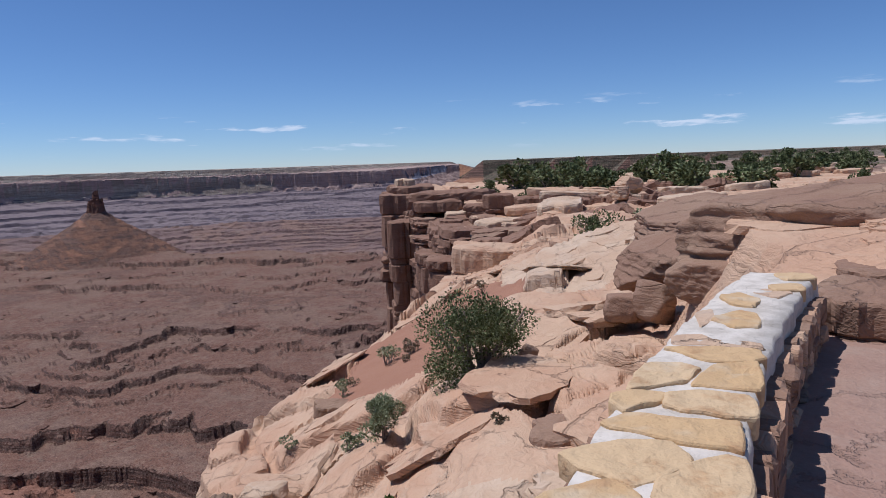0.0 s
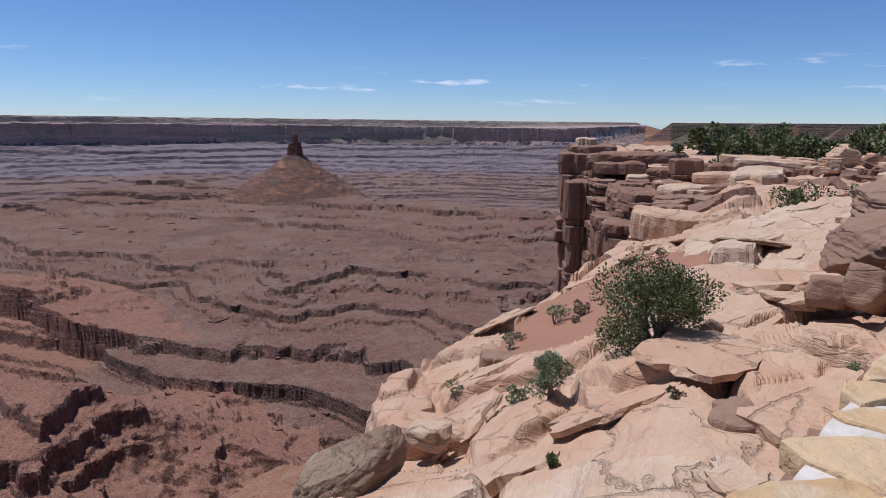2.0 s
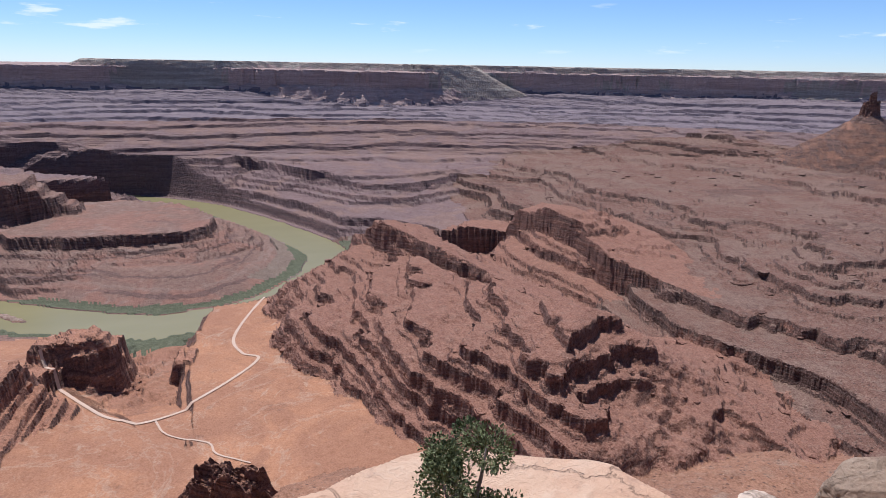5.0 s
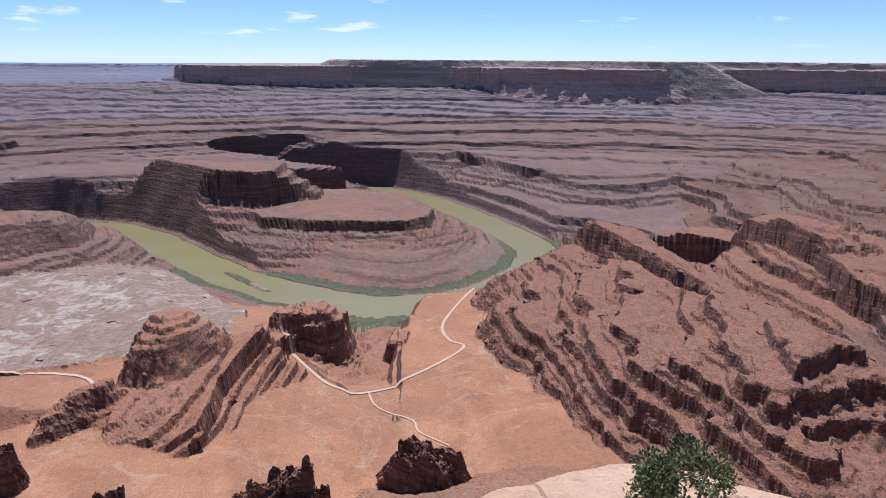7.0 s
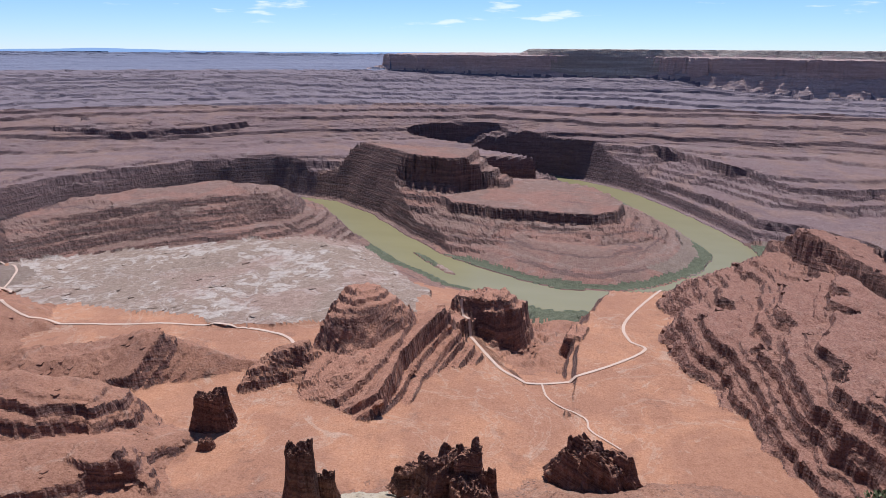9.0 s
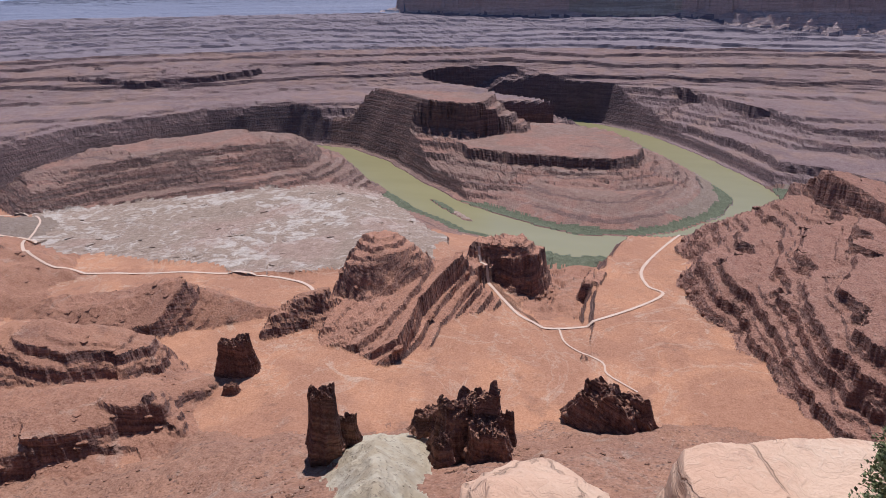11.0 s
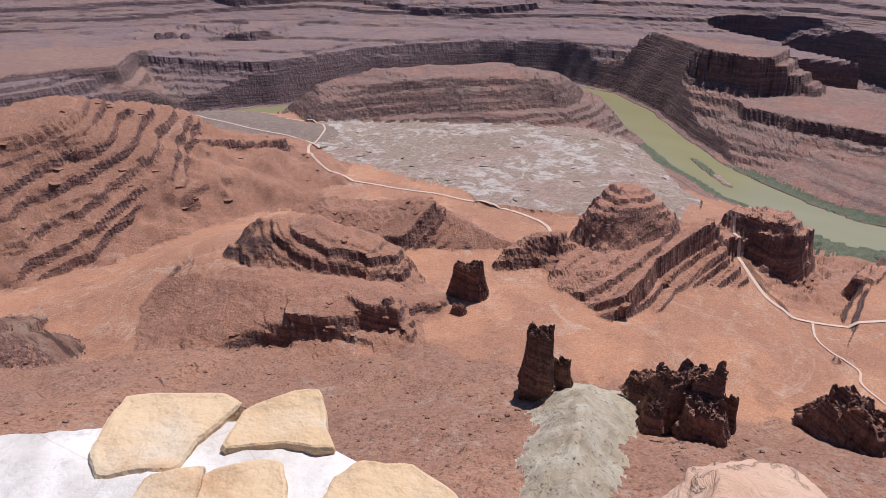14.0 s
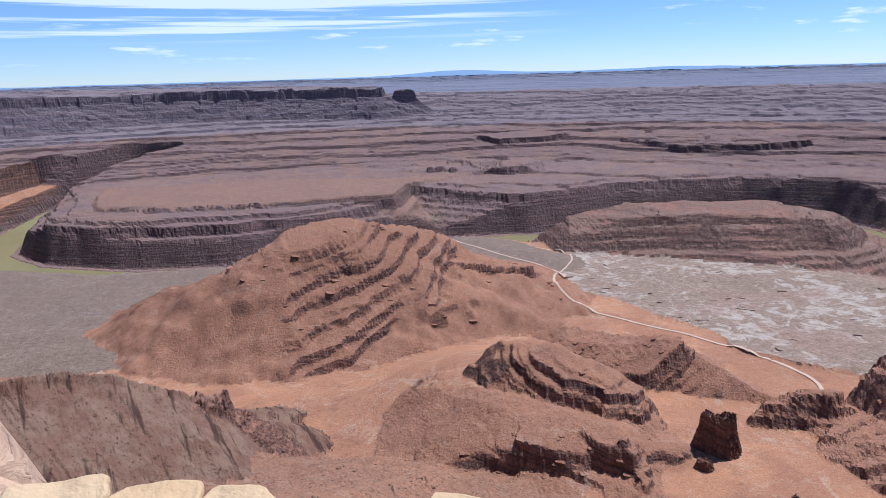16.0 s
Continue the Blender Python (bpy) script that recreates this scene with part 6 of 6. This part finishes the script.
# ---- ledges of bare rock standing out of the slopes ----
def ledge_mesh(seed, mat, beds_=2, n=26):
    """A unit slab of broken beds: 1 long, 1 wide, 1 thick, with its top at 0."""
    rnd = random.Random(seed)
    power = rnd.uniform(2.4, 5.0)
    cuts = [(rnd.uniform(0, 6.283), rnd.uniform(0.08, 0.2), rnd.uniform(0.08, 0.22)) for _ in range(5)]
    bm = bmesh.new()

    def ring(s, z, b, shift):
        out = []
        for i in range(n):
            a = 6.28318 * i / n
            c, q = math.cos(a), math.sin(a)
            r = (abs(c) ** power + abs(q) ** power) ** (-1 / power)
            r *= 1 + 0.25 * noise.noise(Vector((c * 1.5, q * 1.5, seed))) + 0.16 * noise.noise(Vector((c * 4.5, q * 4.5, seed + b)))
            for a0, wid, dp in cuts:
                k = (a - a0 + 3.14159) % 6.28318 - 3.14159
                r *= 1 - dp * math.exp(-(k / wid) ** 2)
            r *= s * rnd.uniform(0.97, 1.03)
            out.append(bm.verts.new((c * r / 2 + shift[0], q * r / 2 + shift[1], z + rnd.uniform(-0.03, 0.03))))
        return out

    rings = []
    for b in range(beds_):
        sh = (rnd.uniform(-0.07, 0.07), rnd.uniform(-0.07, 0.07))
        z0, z1 = -1 + b / beds_, -1 + (b + 1) / beds_
        s = rnd.uniform(0.85, 1.02)
        rings += [ring(s * 0.86, z0, b, sh), ring(s, z0 + 0.15 / beds_, b, sh), ring(s * 0.97, z1 - 0.06 / beds_, b + 0.4, sh)]
    rings += [ring(0.7, 0.02, 9, (0, 0)), ring(0.3, 0.05, 9, (0, 0))]
    for r0, r1 in zip(rings, rings[1:]):
        for i in range(n):
            k = (i + 1) % n
            bm.faces.new((r0[i], r0[k], r1[k], r1[i]))
    bm.faces.new(rings[-1])
    me = bpy.data.meshes.new("ledge")
    bm.to_mesh(me)
    bm.free()
    me.materials.append(MAT[mat])
    return me


def ledges_on(kind, box, count, length, wide, thick, dip, mat, seed, slope=(0.3, 9.0), lean=1.0, proud=0.35, name="ledge", strike=None):
    """Scatters slabs over one landform where it is steep enough, each along the contour and tilted with the beds."""
    rng = np.random.default_rng(seed)
    host = LAND.get(kind)
    if host is None:
        return
    meshes = [ledge_mesh(seed + i, mat, 1 + i % 3) for i in range(6)]
    x, y = rng.uniform(box[0], box[1], count * 14), rng.uniform(box[2], box[3], count * 14)
    e = max(length[1] * 0.35, 12.0)
    z, kd = relief(x, y)
    gx = (relief(x + e, y)[0] - relief(x - e, y)[0]) / (2 * e)
    gy = (relief(x, y + e)[0] - relief(x, y - e)[0]) / (2 * e)
    g = np.hypot(gx, gy)
    ok = np.flatnonzero((kd == kind) & (g > slope[0]) & (g < slope[1]))[:count]
    dx, dy = dip
    for i in ok:
        L = rng.uniform(*length)
        T = rng.uniform(*thick)
        yaw = (math.atan2(-gx[i], gy[i]) if strike is None else strike) + rng.normal() * 0.12
        up = Vector((-dx * lean, -dy * lean, 1)).normalized()
        along_ = Vector((math.cos(yaw), math.sin(yaw), 0))
        along_ = (along_ - up * along_.dot(up)).normalized()
        m = Matrix((along_, up.cross(along_), up)).transposed().to_4x4()
        m.translation = (x[i], y[i], z[i] + proud * T)
        r = math.hypot(x[i], y[i])
        k = float(drawn_in(np.array([r]))[0]) / r
        m = Matrix.Translation((0, 0, EYE[2] * (1 - k))) @ Matrix.Scale(k, 4) @ m
        ob = new(name, meshes[int(rng.integers(6))])
        ob.parent = host
        ob.matrix_world = m @ Matrix.Diagonal((L, L * rng.uniform(*wide), T, 1))


ledges_on(7, (-1800, -450, 150, 1050), 160, (7, 20), (0.5, 0.9), (4, 9), (-0.08, -0.12), "ridge", 1001, (0.2, 9), 1.0, 0.2, "rock_block")
ledges_on(8, (-1300, -780, -500, 20), 60, (7, 18), (0.5, 0.9), (3, 7), (-0.42, 0.1), "fold", 1011, (0.3, 9), 1.0, 0.2, "rock_block")
ledges_on(9, (-940, -780, -910, -660), 25, (6, 16), (0.5, 0.9), (3, 6), (-0.4, 0.2), "hill", 1021, (0.4, 9), 1.0, 0.2, "rock_block")
ledges_on(17, (-860, -560, -740, -540), 30, (6, 16), (0.5, 0.9), (3, 6.5), (0.1, -0.25), "hill", 1031, (0.4, 9), 1.0, 0.2, "rock_block")
ledges_on(18, (-700, -400, -640, -470), 30, (6, 16), (0.5, 0.9), (3, 7), (0.1, -0.3), "hill", 1041, (0.4, 9), 1.0, 0.2, "rock_block")
ledges_on(10, (-1150, -350, -1800, -1050), 80, (7, 20), (0.5, 0.9), (3, 7), (0.12, -0.12), "hill", 1081, (0.4, 9), 1.0, 0.2, "rock_block")
ledges_on(2, (-2600, 300, 600, 2600), 260, (8, 26), (0.5, 0.9), (4, 9), (0.0, 0.05), "ledges", 1091, (0.06, 9), 1.0, 0.3, "rock_block")
ledges_on(11, (-620, -60, -700, 300), 295, (2, 8), (0.5, 0.9), (1.5, 5), (0.1, 0.0), "talus", 1121, (0.2, 0.9), 1.0, 0.3, "rock_block")
ledges_on(16, (-2100, -1100, -1500, -300), 60, (10, 30), (0.3, 0.5), (1.5, 3.5), (0.0, 0.0), "badlands", 1141, (0.03, 2), 1.0, 0.6)


# dark crags on the talus and in the basin, and the tower of the butte
def crag(base, dims, rz, seed, mat, label, teeth=3.0, lean=0.0, sharp=0.6, sub=6):
    """A ragged crag of split rock: uneven teeth on a common foot, placed by the middle of its foot."""
    rnd = random.Random(seed)
    off = Vector((rnd.uniform(-50, 50), rnd.uniform(-50, 50), rnd.uniform(-50, 50)))
    bm = bmesh.new()
    bmesh.ops.create_icosphere(bm, subdivisions=sub, radius=1)
    for v in bm.verts:
        d = v.co.normalized()
        k = max(abs(d.x), abs(d.y), abs(d.z) * 0.95)
        p = d / (0.35 + 0.65 * k) if k else d
        up = min(max(p.z, 0.0) * 1.7, 1.0) ** 0.8 + 0.12 * max(p.z, 0.0)
        q = Vector((p.x * teeth * 0.7, p.y * teeth, 0)) + off + 0.25 * Vector((noise.noise(p * 3 + off), noise.noise(p * 3 - off), 0))
        dist, at = noise.voronoi(q)
        tall = 0.5 + 0.35 * noise.cell(at[0] * 3.7) + 0.35 * noise.fractal(q * 0.7, 0.9, 2.0, 3)
        edge = min(1.0, (dist[1] - dist[0]) * 2.5)
        tall = (1 - sharp) + sharp * tall * (0.82 + 0.18 * edge)
        z = up * tall if p.z > 0 else p.z * 0.3
        z += 0.06 * up * noise.fractal(Vector((p.x * 5, p.y * 5, p.z * 2)) + off, 0.8, 2.0, 4)
        foot = 1 + 0.4 * (1 - min(max(z, 0), 1)) ** 2.5
        side = 1 + 0.16 * noise.fractal(Vector((p.x * 2.2, p.y * 2.2, p.z * 0.8)) + off, 0.7, 2.0, 4) + 0.05 * noise.cell(Vector((p.x * 4, p.y * 4, p.z * 9)) + off)
        v.co = Vector((p.x * foot * side * dims[0] / 2 + lean * z * dims[2], p.y * foot * side * dims[1] / 2, z * dims[2]))
    ob = shade(part("crag", bm, MAT[mat]), False)
    ob.matrix_world = pose(*base, 0, 0, rz)
    return tagged(ob, label, "crag")


CRAGS = [
    ((-508, -250, -414), (22, 26, 62), 26, 2.2, 0.05, 0.22, "tall dark rock pillar standing on the talus"),
    ((-532, -238, -424), (14, 22, 34), 10, 2.4, 0.1, 0.4, "small broken fin beside the dark pillar"),
    ((-572, -120, -440), (36, 62, 66), 30, 2.6, 0.0, 0.45, "broken dark crag with jagged teeth on the talus"),
    ((-548, -96, -428), (26, 34, 36), 20, 2.4, 0.0, 0.5, "low jagged crag on the talus"),
    ((-600, -84, -446), (12, 14, 34), 15, 2.0, 0.0, 0.4, "small dark rock tooth on the talus"),
    ((-604, -172, -446), (18, 30, 22), 40, 2.4, 0.0, 0.5, "low dark rock rib on the talus"),
    ((-500, -130, -402), (12, 16, 22), 40, 2.4, 0.0, 0.4, "low dark rock rib on the talus"),
    ((-712, 24, -492), (40, 84, 58), -35, 2.8, 0.0, 0.55, "ragged dark crag of leaning slabs in the basin"),
    ((-744, -492, -506), (30, 46, 58), 15, 2.2, 0.05, 0.35, "square dark crag in the orange basin"),
    ((-690, -472, -502), (12, 18, 14), 15, 2.2, 0.0, 0.4, "small dark rock at the foot of a crag"),
    ((-2010, 2700, -176), (52, 60, 70), 10, 2.6, 0.0, 0.4, "ragged orange rock tower on the butte"),
    ((-2004, 2698, -140), (24, 26, 70), 40, 1.8, 0.0, 0.3, "tall rock finger on the butte"),
]
for i, (base, dims, rz, teeth, lean, sharp, label) in enumerate(CRAGS):
    crag(base, dims, rz, 1301 + i, "fold" if "butte" in label else "hill", label, teeth, lean, sharp)


def slabs_on(host_name, box, count, length, wide, thick, mat, seed, cover=(0, 3)):
    """Loose-jointed slabs of slickrock lying along the near rim."""
    rng = np.random.default_rng(seed)
    host = bpy.data.objects[host_name]
    meshes = [ledge_mesh(seed + i, mat, 1 + i % 2, 34) for i in range(5)]
    x, y = rng.uniform(box[0], box[1], count * 4), rng.uniform(box[2], box[3], count * 4)
    z, cv = rim_relief(x, y)
    gx, gy = (rim_relief(x + 0.3, y)[0] - rim_relief(x - 0.3, y)[0]) / 0.6, (rim_relief(x, y + 0.3)[0] - rim_relief(x, y - 0.3)[0]) / 0.6
    d = outside(x, y, RIM)
    ok = np.flatnonzero(np.isin(cv, cover) & (d < -0.25) & (np.hypot(gx, gy) < 0.7) & (along(x, y, WALL_LINE)[0] > 0.7))[:count]
    for i in ok:
        L, T = rng.uniform(*length), rng.uniform(*thick)
        up = Vector((-gx[i], -gy[i], 1)).normalized()
        yaw = rng.uniform(0, 6.28)
        a = Vector((math.cos(yaw), math.sin(yaw), 0))
        a = (a - up * a.dot(up)).normalized()
        m = Matrix((a, up.cross(a), up)).transposed().to_4x4()
        m.translation = (x[i], y[i], z[i] + 0.3 * T)
        ob = new("slab", meshes[int(rng.integers(5))])
        ob.parent = host
        ob.matrix_world = m @ Matrix.Diagonal((L, L * rng.uniform(*wide), T, 1))


slabs_on("rim_rock", (-5.5, 1.5, 4, 24), 34, (0.7, 2.6), (0.4, 0.8), (0.08, 0.17), "rim", 1201, (0,))
slabs_on("pale_slab", (-4, 3, 1, 22), 20, (0.7, 2.2), (0.4, 0.8), (0.07, 0.14), "pale_rock", 1211, (3,))
slabs_on("rim_rock", (1.2, 7, 4.5, 10), 22, (0.6, 1.8), (0.4, 0.8), (0.1, 0.22), "rim", 1221, (0,))
slabs_on("rim_rock", (-15, 14, 32, 70), 110, (1.2, 4.5), (0.4, 0.8), (0.35, 0.9), "shaded_red_rock", 1231, (0, 4))


def cliff_blocks():
    """Jointed blocks standing out of the cliff below the plateau's brink."""
    rnd = random.Random(41)
    host = bpy.data.objects["rim_rock"]
    meshes = [ledge_mesh(1400 + i, "shaded_red_rock" if i % 3 else "brown_rock", 1 + i % 3, 28) for i in range(6)]
    brink = [(-14.4, 65), (-12.4, 58), (-9.6, 50.5), (-7.6, 46), (-4.9, 37), (-3, 40), (1, 38.5), (5, 40), (12, 44)]
    for k in range(270):
        u = rnd.uniform(0, len(brink) - 1.001)
        i = int(u)
        a, b = Vector(brink[i]), Vector(brink[i + 1])
        p = a.lerp(b, u - i)
        inward = p.normalized() * rnd.uniform(-0.5, 0.9)
        low = -12.5 if i < 4 else (-6.0 if i < 5 else -4.2)
        z = rnd.uniform(low, -2.3)
        ob = new("block", rnd.choice(meshes))
        ob.parent = host
        yaw = math.degrees(math.atan2((b - a).y, (b - a).x)) + rnd.uniform(-25, 25)
        ob.matrix_world = pose(p.x + inward.x, p.y + inward.y, z, rnd.uniform(-6, 6), rnd.uniform(-6, 6), yaw) @ Matrix.Diagonal((rnd.uniform(0.9, 3.6), rnd.uniform(1.0, 2.4), rnd.uniform(0.35, 1.5), 1))


cliff_blocks()

# ---- plants ----
def tufts(centres, radii_, count, leaf, seed, up=0.3, squash=0.8):
    """Many small pointed leaf sprays, gathered in clumps."""
    rng = np.random.default_rng(seed)
    which = rng.integers(0, len(centres), count)
    d = rng.normal(size=(count, 3))
    d /= np.linalg.norm(d, axis=1, keepdims=True)
    rad = np.asarray(radii_)[which][:, None] * rng.uniform(0.35, 1.05, (count, 1)) ** 0.6
    c = np.asarray(centres)[which] + d * rad * [1, 1, squash]
    axis = d + rng.normal(size=(count, 3)) * 0.6 + [0, 0, up]
    axis /= np.linalg.norm(axis, axis=1, keepdims=True)
    side = np.cross(axis, rng.normal(size=(count, 3)))
    side /= np.linalg.norm(side, axis=1, keepdims=True)
    n = np.cross(axis, side)
    L = leaf * rng.uniform(0.6, 1.4, (count, 1))
    w = L * 0.32
    quad = np.stack([c, c + axis * L * 0.5 + side * w + n * w * 0.4, c + axis * L, c + axis * L * 0.5 - side * w + n * w * 0.4], 1)
    return quad.reshape(-1, 3), np.arange(count * 4).reshape(-1, 4)


def limb(bm, pts, r0, r1, sides=6):
    rings = []
    for i, p in enumerate(pts):
        d = (pts[min(i + 1, len(pts) - 1)] - pts[max(i - 1, 0)]).normalized()
        a = d.orthogonal().normalized()
        b = d.cross(a)
        r = r0 + (r1 - r0) * i / (len(pts) - 1)
        rings.append([bm.verts.new(p + (a * math.cos(t) + b * math.sin(t)) * r) for t in (2 * math.pi * k / sides for k in range(sides))])
    for q0, q1 in zip(rings, rings[1:]):
        for k in range(sides):
            bm.faces.new((q0[k], q0[(k + 1) % sides], q1[(k + 1) % sides], q1[k]))
    bm.faces.new(rings[-1])
    bm.faces.new(rings[0][::-1])


def shrub(name, loc, w, h, leaves, leaf, mat, label, cat, seed, stems=5, clumps=9, low=0.25, bare=0):
    """A shrub or small juniper: twisted stems under a crown of leaf sprays."""
    rnd = random.Random(seed)
    thing = tagged(new(name), label, cat)
    cs, rs = [], []
    bm = bmesh.new()
    for i in range(clumps):
        a, k = rnd.uniform(0, 6.283), rnd.uniform(0.15, 0.85)
        c = Vector((math.cos(a) * w * 0.5 * k, math.sin(a) * w * 0.5 * k, h * rnd.uniform(low, 0.95) * (1.05 - 0.35 * k)))
        cs.append(c)
        rs.append(min(w, h) * rnd.uniform(0.14, 0.26))
    for i in range(stems + bare):
        c = cs[i % len(cs)] * (1.0 if i < stems else 1.25)
        base = Vector((rnd.uniform(-0.06, 0.06) * w, rnd.uniform(-0.06, 0.06) * w, -0.04 * h))
        pts = [base.lerp(c, u) + Vector((rnd.uniform(-1, 1), rnd.uniform(-1, 1), 0)) * 0.05 * w * (1 if 0 < u < 1 else 0) for u in (0, 0.3, 0.65, 1.0)]
        limb(bm, pts, h * 0.035, h * 0.008)
    shade(part("trunk", bm, MAT["bark"], thing))
    v, q = tufts(cs, rs, leaves, leaf, seed)
    crown = mesh_from("crown", v, q, MAT[mat], False)
    crown.parent = thing
    thing.matrix_world = pose(*loc, 0, 0, rnd.uniform(0, 360))
    return thing


def ground(x, y):
    return float(rim_relief(np.array([x]), np.array([y]))[0][0])


SHRUBS = [
    ("juniper_bush", -1.0, 8.0, 1.3, 1.12, 15000, 0.032, "juniper", "twisted green juniper growing among rim boulders", "juniper", 8, 34, 0.1, 4),
    ("shrub", -1.92, 7.05, 0.62, 0.5, 5000, 0.026, "sage", "grey-green shrub rooted in a rock crack", "shrub", 6, 12, 0.2, 0),
    ("shrub", -2.45, 7.3, 0.3, 0.24, 500, 0.03, "sage", "small grey-green shrub beside a rock crack", "shrub", 4, 6, 0.2, 0),
    ("shrub", -3.3, 12.5, 0.55, 0.42, 700, 0.035, "sage", "thin open shrub on red sand", "shrub", 6, 7, 0.3, 2),
    ("shrub", -2.85, 12.7, 0.5, 0.4, 600, 0.035, "dry", "thin half-dry shrub on red sand", "shrub", 6, 7, 0.3, 2),
    ("shrub", -3.8, 11.7, 0.26, 0.2, 260, 0.03, "dry", "small dry shrub on red sand", "shrub", 3, 5, 0.2, 0),
    ("shrub", -3.75, 11.0, 0.42, 0.32, 520, 0.03, "sage", "low shrub behind a dark rock", "shrub", 4, 6, 0.2, 0),
    ("shrub", -2.8, 12.0, 0.22, 0.16, 220, 0.03, "dry", "small dry shrub on red sand", "shrub", 3, 5, 0.2, 0),
    ("grass_tuft", -1.42, 5.2, 0.16, 0.12, 260, 0.035, "tuft", "bright green grass tuft in a rock joint", "grass", 2, 4, 0.2, 0),
    ("grass_tuft", -0.55, 6.1, 0.2, 0.09, 180, 0.03, "dry", "dry grass tuft at a slab's foot", "grass", 2, 4, 0.2, 0),
    ("grass_tuft", -3.8, 8.7, 0.26, 0.2, 320, 0.03, "sage", "grey grass tuft on the rim rock", "grass", 2, 5, 0.2, 0),
    ("shrub", 1.03, 7.6, 0.24, 0.2, 300, 0.03, "sage", "small sage shrub below the stone wall", "shrub", 3, 5, 0.2, 0),
    ("shrub", 1.7, 27.0, 2.0, 1.5, 2600, 0.09, "juniper", "rounded green bush in a hollow of the rim", "shrub", 6, 14, 0.15, 0),
    ("shrub", 3.2, 26.0, 1.1, 1.2, 900, 0.08, "sage", "grey-green bush beside rim boulders", "shrub", 5, 8, 0.15, 0),
    ("shrub", -1.9, 17.2, 0.5, 0.4, 420, 0.04, "dry", "dry shrub at the edge of red sand", "shrub", 4, 6, 0.2, 0),
    ("juniper_bush", -4.75, 1.95, 0.95, 1.0, 8000, 0.032, "juniper", "dense green juniper on a ledge below the wall", "juniper", 6, 14, 0.15, 1),
    ("grass_tuft", -3.72, 0.12, 0.22, 0.12, 300, 0.035, "tuft", "green tuft in a joint of the pale rim rock", "grass", 2, 4, 0.2, 0),
]
for i, (n, x, y, w, h, cnt, leaf, mat, label, cat, stems, clumps, low, bare) in enumerate(SHRUBS):
    shrub(n, (x, y, ground(x, y) - 0.02), w, h, cnt, leaf, mat, label, cat, 400 + i, stems, clumps, low, bare)

# junipers scattered over the plateau
MODELS = [shrub("juniper_tree", (0, 0, -60), 3.4, 2.7, 1300, 0.32, "juniper", "dark green juniper standing on the plateau", "tree", 480 + i, 6, 16, 0.12, 1) for i in range(4)]
rnd = random.Random(77)
spots = []
while len(spots) < 290:
    az, dist = rnd.uniform(-36, 12.5), 58 * math.exp(rnd.uniform(0, 2.4))
    if (az > 4 and dist < 130 and rnd.random() < 0.75) or (dist < 120 and rnd.random() < 0.35):
        continue
    spots.append((-math.sin(radians(az)) * dist, math.cos(radians(az)) * dist))
lx = np.array([p[0] for p in spots])
ly = np.array([p[1] for p in spots])
near_z, far_z = rim_relief(lx, ly)[0], relief(lx, ly)[0]
for k, (x, y) in enumerate(spots):
    z = near_z[k] if math.hypot(x, y) < 90 else far_z[k]
    if z < -6:
        continue
    s = rnd.uniform(0.6, 1.45)
    ob = MODELS[k % 4]
    m = pose(x, y, z - 0.15, 0, 0, rnd.uniform(0, 360)) @ Matrix.Diagonal((s * rnd.uniform(0.9, 1.3), s, s * rnd.uniform(0.7, 1.0), 1))
    if k < 4:
        ob.matrix_basis = m
        tagged(ob, group="plateau junipers")
    else:
        copy_thing(ob, m @ Matrix.Diagonal([1 / v for v in ob.scale] + [1]))

# slabs and boulders scattered over the plateau
STONES = [bedded_rock((0, 0, -70), (2.4, 1.9, 0.8), 0, 0, 1 + i % 2, 500 + i, "rim" if i % 2 else "pale_rock", "weathered sandstone slab lying on the plateau", "plateau_slab", 0.0, 28) for i in range(4)]
marks = []
for k in range(230):
    az, dist = rnd.uniform(-33, 12.8), 42 * math.exp(rnd.uniform(0, 2.4))
    marks.append((-math.sin(radians(az)) * dist, math.cos(radians(az)) * dist, dist))
lx, ly = np.array([p[0] for p in marks]), np.array([p[1] for p in marks])
near_z, far_z = rim_relief(lx, ly)[0], relief(lx, ly)[0]
for k, (x, y, dist) in enumerate(marks):
    z = near_z[k] if dist < 90 else far_z[k]
    if z < -6:
        continue
    s = rnd.uniform(0.4, 1.5)
    m = pose(x, y, z + 0.45 * s, rnd.uniform(-6, 6), rnd.uniform(-6, 6), rnd.uniform(0, 360)) @ Matrix.Diagonal((s * rnd.uniform(0.8, 1.8), s, s * rnd.uniform(0.5, 1.1), 1))
    if k < 4:
        STONES[k].matrix_basis = m
        tagged(STONES[k], group="plateau slabs")
    else:
        ob = STONES[k % 4]
        copy_thing(ob, m @ Matrix.Diagonal([1 / v for v in ob.scale] + [1]))
